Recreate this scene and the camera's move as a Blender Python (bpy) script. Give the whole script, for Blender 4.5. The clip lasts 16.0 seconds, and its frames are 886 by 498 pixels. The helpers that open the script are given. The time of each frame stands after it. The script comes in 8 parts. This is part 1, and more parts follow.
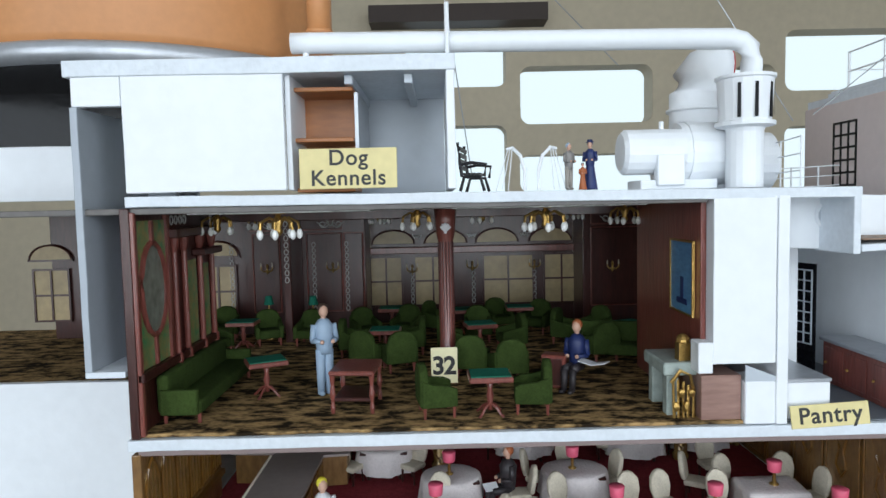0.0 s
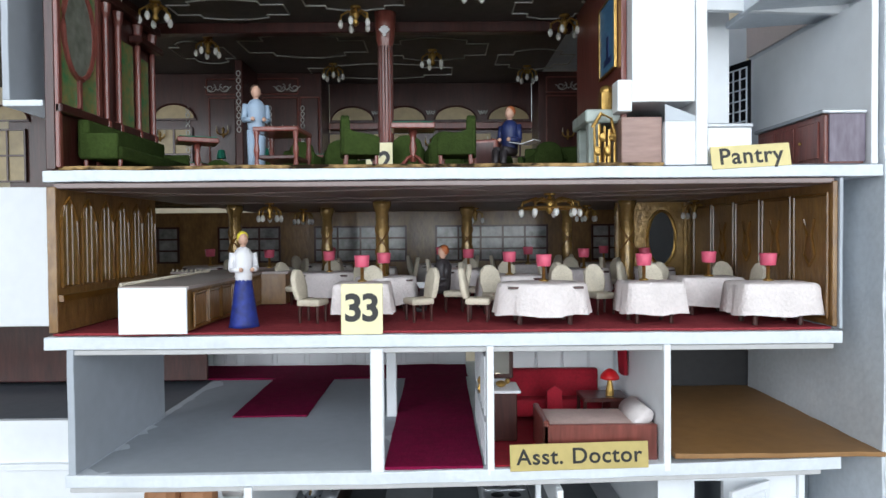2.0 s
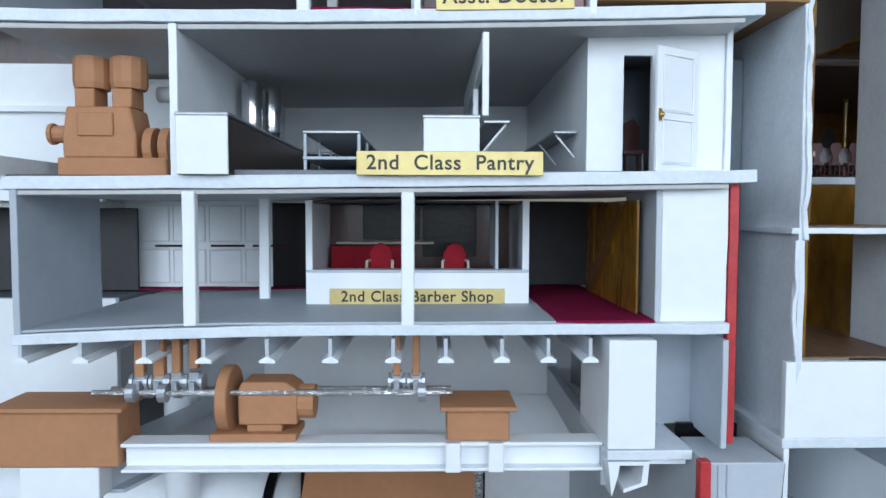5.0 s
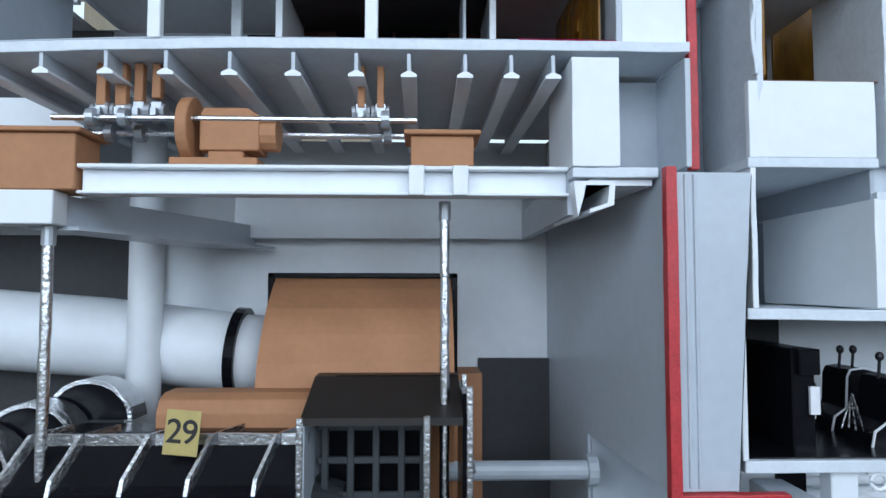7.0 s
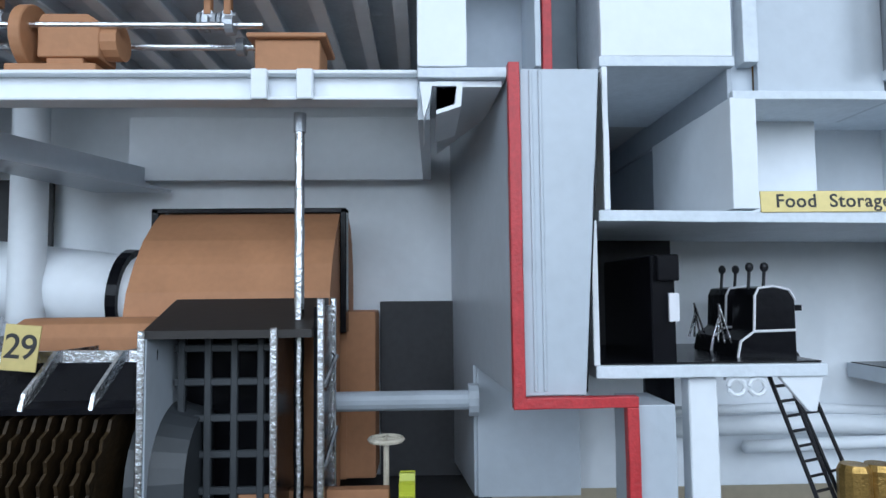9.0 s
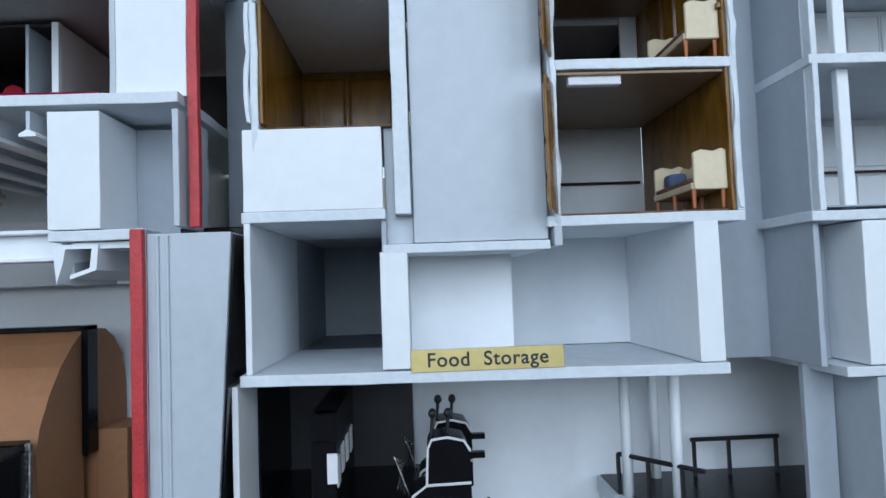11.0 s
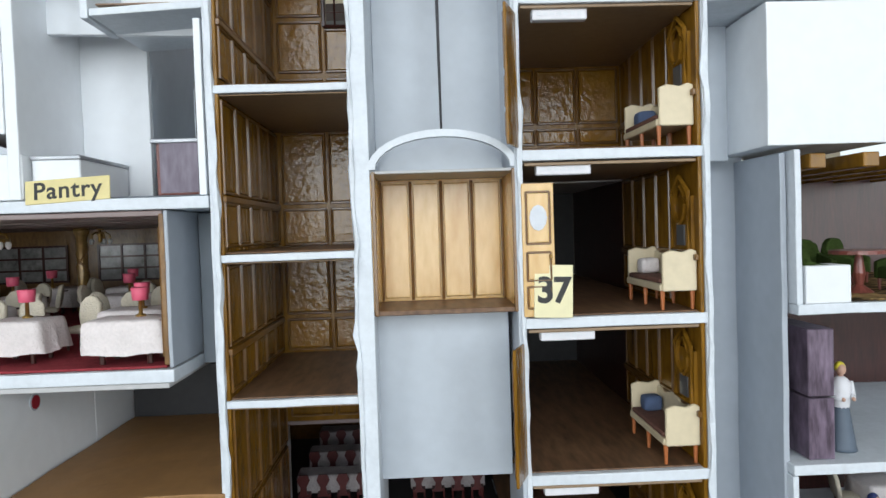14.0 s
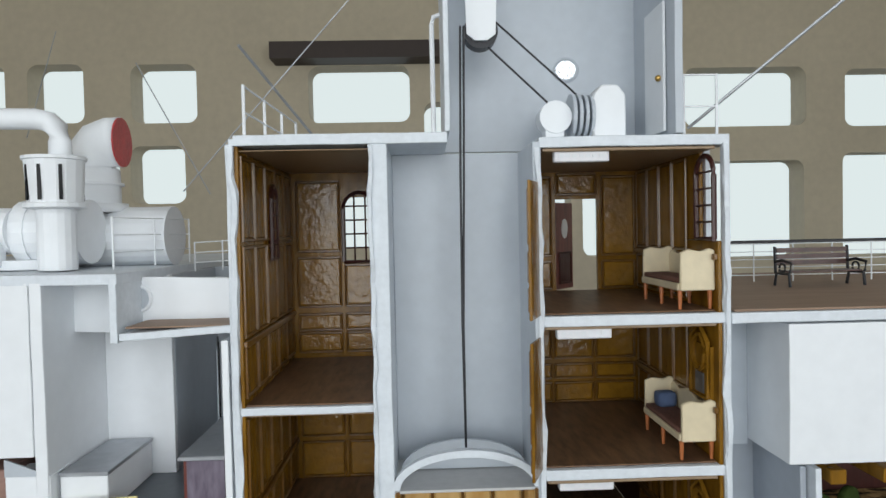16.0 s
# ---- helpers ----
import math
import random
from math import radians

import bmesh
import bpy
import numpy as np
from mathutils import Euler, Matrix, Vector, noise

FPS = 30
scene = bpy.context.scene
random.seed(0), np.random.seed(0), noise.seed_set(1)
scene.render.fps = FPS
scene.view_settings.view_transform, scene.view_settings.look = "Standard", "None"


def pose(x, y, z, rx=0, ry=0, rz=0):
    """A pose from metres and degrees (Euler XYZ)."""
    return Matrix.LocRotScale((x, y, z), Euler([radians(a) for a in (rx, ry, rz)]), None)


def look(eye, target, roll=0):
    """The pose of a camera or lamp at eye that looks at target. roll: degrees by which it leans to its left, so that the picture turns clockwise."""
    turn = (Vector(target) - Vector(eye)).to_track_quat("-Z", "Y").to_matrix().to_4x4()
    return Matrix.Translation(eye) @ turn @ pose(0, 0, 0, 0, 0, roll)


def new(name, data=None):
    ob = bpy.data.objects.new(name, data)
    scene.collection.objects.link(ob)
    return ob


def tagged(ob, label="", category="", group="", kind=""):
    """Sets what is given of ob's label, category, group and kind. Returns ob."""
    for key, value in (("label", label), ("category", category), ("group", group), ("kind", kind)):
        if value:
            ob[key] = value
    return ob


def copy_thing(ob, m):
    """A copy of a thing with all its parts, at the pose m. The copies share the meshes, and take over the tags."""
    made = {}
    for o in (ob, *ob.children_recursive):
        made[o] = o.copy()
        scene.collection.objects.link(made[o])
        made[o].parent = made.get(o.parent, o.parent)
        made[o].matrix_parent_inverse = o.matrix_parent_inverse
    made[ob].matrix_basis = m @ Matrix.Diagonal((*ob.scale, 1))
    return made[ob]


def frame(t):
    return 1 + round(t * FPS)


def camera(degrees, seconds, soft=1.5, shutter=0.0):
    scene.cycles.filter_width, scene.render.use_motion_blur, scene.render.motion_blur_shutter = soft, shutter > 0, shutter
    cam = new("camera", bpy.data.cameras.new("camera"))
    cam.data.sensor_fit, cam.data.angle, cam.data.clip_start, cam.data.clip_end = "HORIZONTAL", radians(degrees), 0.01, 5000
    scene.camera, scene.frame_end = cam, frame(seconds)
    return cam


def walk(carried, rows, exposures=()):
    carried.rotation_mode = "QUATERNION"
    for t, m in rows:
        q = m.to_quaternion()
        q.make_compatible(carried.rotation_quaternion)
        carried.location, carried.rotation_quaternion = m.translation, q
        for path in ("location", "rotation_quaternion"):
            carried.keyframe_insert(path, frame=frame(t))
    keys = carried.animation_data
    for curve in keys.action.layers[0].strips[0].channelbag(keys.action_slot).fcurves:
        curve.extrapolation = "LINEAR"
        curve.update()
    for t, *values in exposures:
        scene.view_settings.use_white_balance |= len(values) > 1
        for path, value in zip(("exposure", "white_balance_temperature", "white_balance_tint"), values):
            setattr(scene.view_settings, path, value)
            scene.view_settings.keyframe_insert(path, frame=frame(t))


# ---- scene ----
cam = camera(68.0, 16.0)
PATH = [
    (0, (0.00068, -0.30706, 1.00545), (0.00703, 0.69048, 0.93561), -1.260),
    (0.5, (0.01605, -0.30821, 0.98378), (0.02319, 0.68994, 0.92333), -1.409),
    (1, (0.02709, -0.30948, 0.93797), (0.03192, 0.68974, 0.89875), -1.115),
    (1.5, (0.03308, -0.31088, 0.89670), (0.03952, 0.68869, 0.86791), -0.751),
    (2, (0.03765, -0.31274, 0.86374), (0.04380, 0.68699, 0.84150), -0.472),
    (2.5, (0.04280, -0.31403, 0.83028), (0.04607, 0.68581, 0.81250), -0.353),
    (3, (0.04534, -0.31447, 0.80120), (0.04909, 0.68509, 0.77172), -0.475),
    (3.5, (0.04590, -0.31583, 0.76908), (0.05096, 0.68350, 0.73288), -0.105),
    (4, (0.05136, -0.31799, 0.72631), (0.06173, 0.68119, 0.68729), 0.043),
    (4.5, (0.06034, -0.31994, 0.68440), (0.07473, 0.67890, 0.63830), 0.046),
    (4.7, (0.06377, -0.32064, 0.67275), (0.08072, 0.67752, 0.61455), 0.111),
    (6.8, (0.08148, -0.32015, 0.48935), (0.11321, 0.67796, 0.54209), -0.139),
    (7, (0.08302, -0.31921, 0.47539), (0.11447, 0.67866, 0.53249), 0.107),
    (7.5, (0.09016, -0.31730, 0.44914), (0.12318, 0.68052, 0.50620), 0.051),
    (8, (0.10740, -0.31584, 0.43701), (0.14371, 0.68202, 0.49141), -0.293),
    (8.2, (0.11628, -0.31488, 0.43398), (0.15238, 0.68309, 0.48632), -0.427),
    (10.3, (0.27734, -0.30202, 0.42355), (0.28752, 0.69338, 0.51884), -1.271),
    (10.5, (0.30167, -0.30606, 0.43431), (0.29675, 0.68999, 0.52292), -1.492),
    (11, (0.32632, -0.30682, 0.50457), (0.36516, 0.69115, 0.55514), -2.077),
    (11.5, (0.34649, -0.30882, 0.60574), (0.36897, 0.69019, 0.56737), -1.989),
    (12, (0.34951, -0.30700, 0.67564), (0.37589, 0.69209, 0.64216), -2.246),
    (12.5, (0.34128, -0.30639, 0.74016), (0.37250, 0.69249, 0.70486), -1.749),
    (13, (0.34491, -0.30546, 0.79154), (0.37297, 0.69372, 0.76240), -1.358),
    (13.5, (0.34603, -0.30513, 0.83918), (0.37515, 0.69376, 0.80228), -1.640),
    (14, (0.34756, -0.30460, 0.87645), (0.37800, 0.69450, 0.84697), -1.841),
    (14.5, (0.35181, -0.30381, 0.92255), (0.38457, 0.69518, 0.89192), -1.938),
    (15, (0.35372, -0.30344, 0.95769), (0.38621, 0.69568, 0.93122), -1.711),
    (15.5, (0.34926, -0.30309, 0.99136), (0.38491, 0.69590, 0.96387), -1.244),
    (16, (0.33939, -0.30269, 1.02563), (0.37060, 0.69642, 0.99742), -1.226),
]
EXPOSURES = [(0.0, -0.13, 6450, 11), (1.5, 0.22, 6600, 12), (2.5, 0.10, 6650, 12), (3.5, -0.02, 6300, 10), (4.5, -0.05, 6050, 10), (7.5, -0.08, 5900, 10), (10.5, 0.0, 5850, 10),
             (11.0, -0.26, 5900, 10), (11.5, -0.52, 6050, 11), (12.0, -0.58, 6250, 11), (12.5, -0.24, 6450, 11), (13.5, -0.10, 6750, 11), (14.5, 0.0, 6850, 12), (15.0, -0.09, 7000, 12), (16.0, -0.40, 6950, 12)]
walk(cam, [(t, look(eye, target, roll)) for t, eye, target, roll in PATH], EXPOSURES)

# ---- light and exposure ----
world = bpy.data.worlds.new("sky")
scene.world = world
world.use_nodes = True
wn = world.node_tree
sky = wn.nodes.new("ShaderNodeTexSky")
sky.sky_type = "NISHITA"
sky.sun_disc = False
sky.sun_elevation = radians(38)
sky.sun_rotation = radians(20)
wn.nodes["Background"].inputs["Strength"].default_value = 0.12
wn.links.new(sky.outputs[0], wn.nodes["Background"].inputs["Color"])
scene.view_settings.exposure = 0.0

S = 0.001


def area(name, x, y, z, w, h, power, colour, target):
    lamp = bpy.data.lights.new(name, "AREA")
    lamp.shape, lamp.size, lamp.size_y = "RECTANGLE", w, h
    lamp.energy, lamp.color = power, colour
    ob = new(name, lamp)
    ob.matrix_world = look((x, y, z), target)
    return ob


# daylight through the three gallery windows opposite the model
for wx in (-1.5, 0.25, 2.0):
    area("window_daylight", wx, -2.05, 1.35, 1.3, 1.5, 30.0, (0.86, 0.94, 1.0), (wx, 1.0, 1.1))

# ---- materials ----


def material(name, colour, rough=0.6, metal=0.0, vary=0.1, scale=40.0, bump=0.15, bump_scale=220.0, spec=0.5, second=None, stretch=(1, 1, 1),
             amount=0.5, rand=0.0, coat=0.0, ramp_at=(0.3, 0.7), depth=0.0006):
    """A painted, wooden or metal surface: two scales of colour variation and a fine relief. Scales are per metre."""
    m = bpy.data.materials.new(name)
    m.use_nodes = True
    n, l = m.node_tree.nodes, m.node_tree.links
    b = n["Principled BSDF"]
    co = n.new("ShaderNodeTexCoord")
    mp = n.new("ShaderNodeMapping")
    mp.inputs["Scale"].default_value = stretch
    geo = n.new("ShaderNodeNewGeometry")
    l.new(geo.outputs["Position"], mp.inputs["Vector"])
    big = n.new("ShaderNodeTexNoise")
    big.inputs["Scale"].default_value, big.inputs["Detail"].default_value = scale, 4
    fine = n.new("ShaderNodeTexNoise")
    fine.inputs["Scale"].default_value, fine.inputs["Detail"].default_value = bump_scale, 5
    for t in (big, fine):
        l.new(mp.outputs[0], t.inputs["Vector"])
    ramp = n.new("ShaderNodeValToRGB")
    ramp.color_ramp.elements[0].position, ramp.color_ramp.elements[1].position = ramp_at
    c = Vector(colour)
    c2 = Vector(second) if second else c * (1 - vary)
    ramp.color_ramp.elements[0].color = (*c2, 1)
    ramp.color_ramp.elements[1].color = (*(c if second else c * (1 + vary * 0.5)), 1)
    add = n.new("ShaderNodeMix")
    add.inputs["Factor"].default_value = amount
    l.new(big.outputs["Fac"], add.inputs["A"])
    l.new(fine.outputs["Fac"], add.inputs["B"])
    l.new(add.outputs["Result"], ramp.inputs["Fac"])
    col = ramp.outputs["Color"]
    if rand:
        info = n.new("ShaderNodeObjectInfo")
        hsv = n.new("ShaderNodeHueSaturation")
        mr = n.new("ShaderNodeMapRange")
        mr.inputs["To Min"].default_value, mr.inputs["To Max"].default_value = 1 - rand, 1 + rand
        l.new(info.outputs["Random"], mr.inputs["Value"])
        l.new(mr.outputs["Result"], hsv.inputs["Value"])
        l.new(col, hsv.inputs["Color"])
        col = hsv.outputs["Color"]
    l.new(col, b.inputs["Base Color"])
    bp = n.new("ShaderNodeBump")
    bp.inputs["Strength"].default_value, bp.inputs["Distance"].default_value = bump, depth
    l.new(fine.outputs["Fac"], bp.inputs["Height"])
    l.new(bp.outputs["Normal"], b.inputs["Normal"])
    b.inputs["Roughness"].default_value, b.inputs["Metallic"].default_value = rough, metal
    b.inputs["Specular IOR Level"].default_value = spec
    b.inputs["Coat Weight"].default_value = coat
    b.inputs["Coat Roughness"].default_value = 0.15
    return m


WHITE = material("white_paint", (0.80, 0.83, 0.86), 0.5, vary=0.05, scale=25, bump=0.25, bump_scale=120)
EDGE = material("pale_blue_edge_paint", (0.68, 0.73, 0.78), 0.5, vary=0.12, scale=60, bump=0.5, bump_scale=300)
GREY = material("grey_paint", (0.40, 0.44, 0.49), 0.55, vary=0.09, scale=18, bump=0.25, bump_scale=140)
# tone of the shade in the gaps between sections
GAP = material("gap_shade_grey", (0.20, 0.23, 0.26), 0.55, vary=0.12, scale=18, bump=0.25, bump_scale=140)
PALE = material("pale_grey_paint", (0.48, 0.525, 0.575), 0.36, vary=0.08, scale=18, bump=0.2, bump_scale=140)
TOWER_CEIL = material("varnished_tan_ceiling", (0.30, 0.205, 0.125), 0.4, vary=0.2, scale=22, bump=0.25)
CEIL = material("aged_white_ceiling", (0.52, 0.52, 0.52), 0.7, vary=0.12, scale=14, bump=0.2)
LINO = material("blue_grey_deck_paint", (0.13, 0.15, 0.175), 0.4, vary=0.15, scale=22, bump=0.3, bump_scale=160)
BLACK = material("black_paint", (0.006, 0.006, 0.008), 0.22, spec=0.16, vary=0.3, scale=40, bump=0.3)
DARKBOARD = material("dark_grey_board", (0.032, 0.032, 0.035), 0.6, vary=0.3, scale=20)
RED = material("red_edge_paint", (0.50, 0.035, 0.04), 0.45, vary=0.3, scale=120, bump=0.6, bump_scale=500)
# one mahogany in two copies, with shade and light put into their colours
MAHOG = material("dark_mahogany_shaded", (0.055, 0.015, 0.012), 0.35, spec=0.35, vary=0.5, scale=60, stretch=(3, 3, 0.4), bump=0.3, coat=0.3)
MAHOG_LIT = material("red_mahogany_lit", (0.20, 0.055, 0.042), 0.3, vary=0.45, scale=70, stretch=(3, 3, 0.4), bump=0.3, coat=0.3)
OAK = material("golden_varnished_oak", (0.30, 0.145, 0.016), 0.22, second=(0.10, 0.042, 0.004), scale=45, stretch=(1.5, 1.5, 0.5), bump=0.8, bump_scale=120, coat=0.08, spec=0.25)
GLOSS_OAK = material("glossy_hammered_oak", (0.32, 0.155, 0.016), 0.06, second=(0.17, 0.076, 0.006), scale=30, bump=0.4, bump_scale=230, spec=0.5, coat=0.0, depth=0.0012)
OAK_TRIM = material("dark_oak_moulding", (0.17, 0.075, 0.012), 0.28, vary=0.4, scale=80, bump=0.4, coat=0.4)
PINE = material("honey_pine_board", (0.78, 0.54, 0.24), 0.25, second=(0.58, 0.33, 0.10), scale=30, stretch=(1.6, 1.6, 0.45), bump=0.3, bump_scale=160, coat=0.4)
DINWOOD = material("carved_brown_oak", (0.30, 0.165, 0.055), 0.33, second=(0.12, 0.055, 0.018), scale=70, stretch=(1.5, 1.5, 0.6), bump=0.7, bump_scale=260, coat=0.3)
GOLDWOOD = material("glossy_gilded_panel", (0.36, 0.22, 0.07), 0.2, vary=0.4, scale=110, bump=0.9, bump_scale=330, metal=0.35, coat=0.5)
PARQUET = material("brown_plank_print", (0.23, 0.125, 0.065), 0.45, second=(0.075, 0.036, 0.018), scale=260, stretch=(1, 0.22, 1), bump=0.15, amount=0.25)
LOUNGE_CARPET = material("flecked_brown_carpet", (0.42, 0.27, 0.12), 0.95, second=(0.020, 0.013, 0.007), scale=120, stretch=(0.7, 1.4, 1), bump=1.0, bump_scale=420, amount=0.3, spec=0.1, ramp_at=(0.43, 0.60))
RED_CARPET = material("crimson_carpet", (0.30, 0.045, 0.055), 0.95, vary=0.35, scale=300, bump=1.0, bump_scale=700, spec=0.1)
MAROON = material("maroon_velvet_carpet", (0.20, 0.006, 0.045), 0.95, vary=0.35, scale=200, bump=0.8, bump_scale=700, spec=0.1)
BLUE_CARPET = material("dark_blue_carpet", (0.035, 0.05, 0.075), 0.95, vary=0.5, scale=250, bump=0.9, bump_scale=600, spec=0.1)
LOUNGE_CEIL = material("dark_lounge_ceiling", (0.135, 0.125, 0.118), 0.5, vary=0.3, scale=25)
DIN_CEIL = material("brown_mauve_ceiling", (0.25, 0.19, 0.18), 0.35, vary=0.12, scale=25, bump=0.2)
SEAM = material("pale_mauve_seam", (0.34, 0.28, 0.27), 0.35, vary=0.2, scale=60)
CARD = material("tan_clay_paint", (0.42, 0.20, 0.095), 0.7, vary=0.12, scale=40, bump=0.3)
KRAFT = material("brown_cardboard", (0.30, 0.155, 0.055), 0.55, vary=0.2, scale=25, bump=0.3, bump_scale=150)
SILVER = material("crumpled_foil", (0.72, 0.73, 0.75), 0.22, metal=1.0, vary=0.15, scale=120, bump=1.0, bump_scale=500)
STEEL = material("brushed_grey_metal", (0.42, 0.44, 0.47), 0.38, metal=0.6, vary=0.15, scale=60, bump=0.3)
GOLD = material("dull_brass", (0.48, 0.30, 0.09), 0.3, metal=0.85, vary=0.3, scale=200, bump=0.5, bump_scale=800)
GREEN = material("green_felt", (0.037, 0.060, 0.015), 0.95, vary=0.35, scale=160, bump=1.0, bump_scale=900, spec=0.1, rand=0.12)
BAIZE = material("green_baize", (0.010, 0.13, 0.085), 0.85, vary=0.2, scale=200, bump=0.5, bump_scale=800, spec=0.2)
CREAM = material("cream_fabric", (0.62, 0.56, 0.45), 0.9, vary=0.2, scale=160, bump=1.0, bump_scale=900, spec=0.15, rand=0.08)
CLOTH = material("white_lace_cloth", (0.76, 0.70, 0.69), 0.9, vary=0.12, scale=120, bump=1.2, bump_scale=620, spec=0.1, rand=0.04)
PINK = material("pink_lampshade", (0.72, 0.11, 0.19), 0.5, vary=0.2, scale=150, bump=0.3)
LABEL = material("yellow_label_card", (0.70, 0.60, 0.28), 0.45, vary=0.12, scale=60, bump=0.15)
LABEL_GOLD = material("gold_foil_label", (0.55, 0.44, 0.17), 0.35, vary=0.15, scale=50, bump=0.15, metal=0.3)
LABEL_PALE = material("pale_yellow_label_card", (0.80, 0.74, 0.46), 0.45, vary=0.08, scale=60, bump=0.1)
INK = material("black_ink", (0.012, 0.012, 0.012), 0.5, vary=0.2)
GALLERY_WALL = material("olive_gallery_wall", (0.60, 0.53, 0.40), 0.7, vary=0.12, scale=2.0, bump=0.1, bump_scale=30)
GALLERY_WHITE = material("white_gallery_ceiling", (0.78, 0.77, 0.74), 0.8, vary=0.04, scale=2.0, bump=0.1, bump_scale=30)
GALLERY_FLOOR = material("grey_gallery_carpet", (0.16, 0.16, 0.17), 0.9, vary=0.2, scale=20, bump=0.3, bump_scale=200)
WOODDECK = material("brown_deck_board", (0.30, 0.20, 0.14), 0.6, vary=0.25, scale=40, stretch=(0.3, 3, 1))
FUNNEL = material("buff_funnel_paint", (0.56, 0.25, 0.095), 0.5, vary=0.1, scale=10)

# ---- mesh helpers (millimetres) ----


def rot_box(bm, c, size, m=None):
    """A box about c, turned by m."""
    r = bmesh.ops.create_cube(bm, size=1.0)
    mat = Matrix.Translation(Vector(c) * S) @ (m.to_4x4() if m else Matrix()) @ Matrix.Diagonal((size[0] * S, size[1] * S, size[2] * S, 1))
    bmesh.ops.transform(bm, matrix=mat, verts=r["verts"])
    return r["verts"]


def cube(bm, x0, x1, y0, y1, z0, z1):
    return rot_box(bm, ((x0 + x1) / 2, (y0 + y1) / 2, (z0 + z1) / 2), (abs(x1 - x0), abs(y1 - y0), abs(z1 - z0)))


def bevelled(bm, width=0.4, segments=1):
    bmesh.ops.bevel(bm, geom=list(bm.edges), offset=width * S, segments=segments, affect="EDGES", profile=0.6, clamp_overlap=True)
    return bm


def rod(bm, p, q, r0, r1=None, seg=10, caps=True):
    """A rod or cone from p to q."""
    p, q = Vector(p) * S, Vector(q) * S
    d = q - p
    ret = bmesh.ops.create_cone(bm, cap_ends=caps, segments=seg, radius1=r0 * S, radius2=(r0 if r1 is None else r1) * S, depth=d.length)
    bmesh.ops.transform(bm, matrix=Matrix.Translation((p + q) / 2) @ d.to_track_quat("Z", "Y").to_matrix().to_4x4(), verts=ret["verts"])
    return ret["verts"]


def ball(bm, c, r, squash=(1, 1, 1), seg=10):
    ret = bmesh.ops.create_uvsphere(bm, u_segments=seg, v_segments=max(6, seg // 2 + 2), radius=1.0)
    bmesh.ops.transform(bm, matrix=Matrix.Translation(Vector(c) * S) @ Matrix.Diagonal((r * S * squash[0], r * S * squash[1], r * S * squash[2], 1)), verts=ret["verts"])
    return ret["verts"]


def lathe(bm, profile, seg=16, c=(0, 0, 0), m=None):
    """A turned form from (radius, height) pairs."""
    rings = []
    base = Matrix.Translation(Vector(c) * S) @ (m.to_4x4() if m else Matrix())
    for r, z in profile:
        rings.append([bm.verts.new(base @ Vector((math.cos(6.28318 * k / seg) * r * S, math.sin(6.28318 * k / seg) * r * S, z * S))) for k in range(seg)])
    for a, b in zip(rings, rings[1:]):
        for k in range(seg):
            bm.faces.new((a[k], a[(k + 1) % seg], b[(k + 1) % seg], b[k]))
    bm.faces.new(rings[0][::-1])
    bm.faces.new(rings[-1])


def pipe(bm, pts, r, seg=10):
    """A tube along points."""
    pts = [Vector(p) * S for p in pts]
    rings = []
    up = Vector((0, 0, 1))
    for i, p in enumerate(pts):
        d = (pts[min(i + 1, len(pts) - 1)] - pts[max(i - 1, 0)]).normalized()
        side = d.cross(up)
        if side.length < 0.1:
            side = d.cross(Vector((0, 1, 0)))
        side.normalize()
        top = side.cross(d)
        rings.append([bm.verts.new(p + (side * math.cos(6.28318 * k / seg) + top * math.sin(6.28318 * k / seg)) * r * S) for k in range(seg)])
    for a, b in zip(rings, rings[1:]):
        for k in range(seg):
            bm.faces.new((a[k], a[(k + 1) % seg], b[(k + 1) % seg], b[k]))
    bm.faces.new(rings[0][::-1])
    bm.faces.new(rings[-1])


def extrude_outline(bm, pts, axis, a, b):
    """A flat outline pushed along an axis from a to b; pts are in the other two coordinates, in order."""
    def at(u, v, w):
        return Vector({"x": (w, u, v), "y": (u, w, v), "z": (u, v, w)}[axis]) * S
    f = [bm.verts.new(at(u, v, a)) for u, v in pts]
    g = [bm.verts.new(at(u, v, b)) for u, v in pts]
    n = len(pts)
    bm.faces.new(f)
    bm.faces.new(g[::-1])
    for k in range(n):
        bm.faces.new((f[k], g[k], g[(k + 1) % n], f[(k + 1) % n]))
    bmesh.ops.recalc_face_normals(bm, faces=bm.faces)


def rough_up(bm, amount=0.3, scale=60.0):
    """Hand-made unevenness."""
    for v in bm.verts:
        v.co += noise.noise_vector(v.co * scale) * amount * S
    return bm


def part(name, bm, mat, parent=None, label="", smooth=False):
    me = bpy.data.meshes.new(name)
    bmesh.ops.recalc_face_normals(bm, faces=bm.faces)
    bm.to_mesh(me)
    bm.free()
    me.materials.append(mat)
    if smooth:
        for p in me.polygons:
            p.use_smooth = True
    ob = new(name, me)
    if parent:
        ob.parent = parent
    if label:
        tagged(ob, label)
    return ob


def thing(name, label, category, group="", at=(0, 0, 0), turn=0.0):
    ob = new(name)
    ob.empty_display_size = 0.01
    ob.matrix_world = Matrix.Translation(Vector(at) * S) @ Matrix.Rotation(radians(turn), 4, "Z")
    return tagged(ob, label, category, group)


def place(x, y, z, turn=0.0):
    return Matrix.Translation(Vector((x, y, z)) * S) @ Matrix.Rotation(radians(turn), 4, "Z")


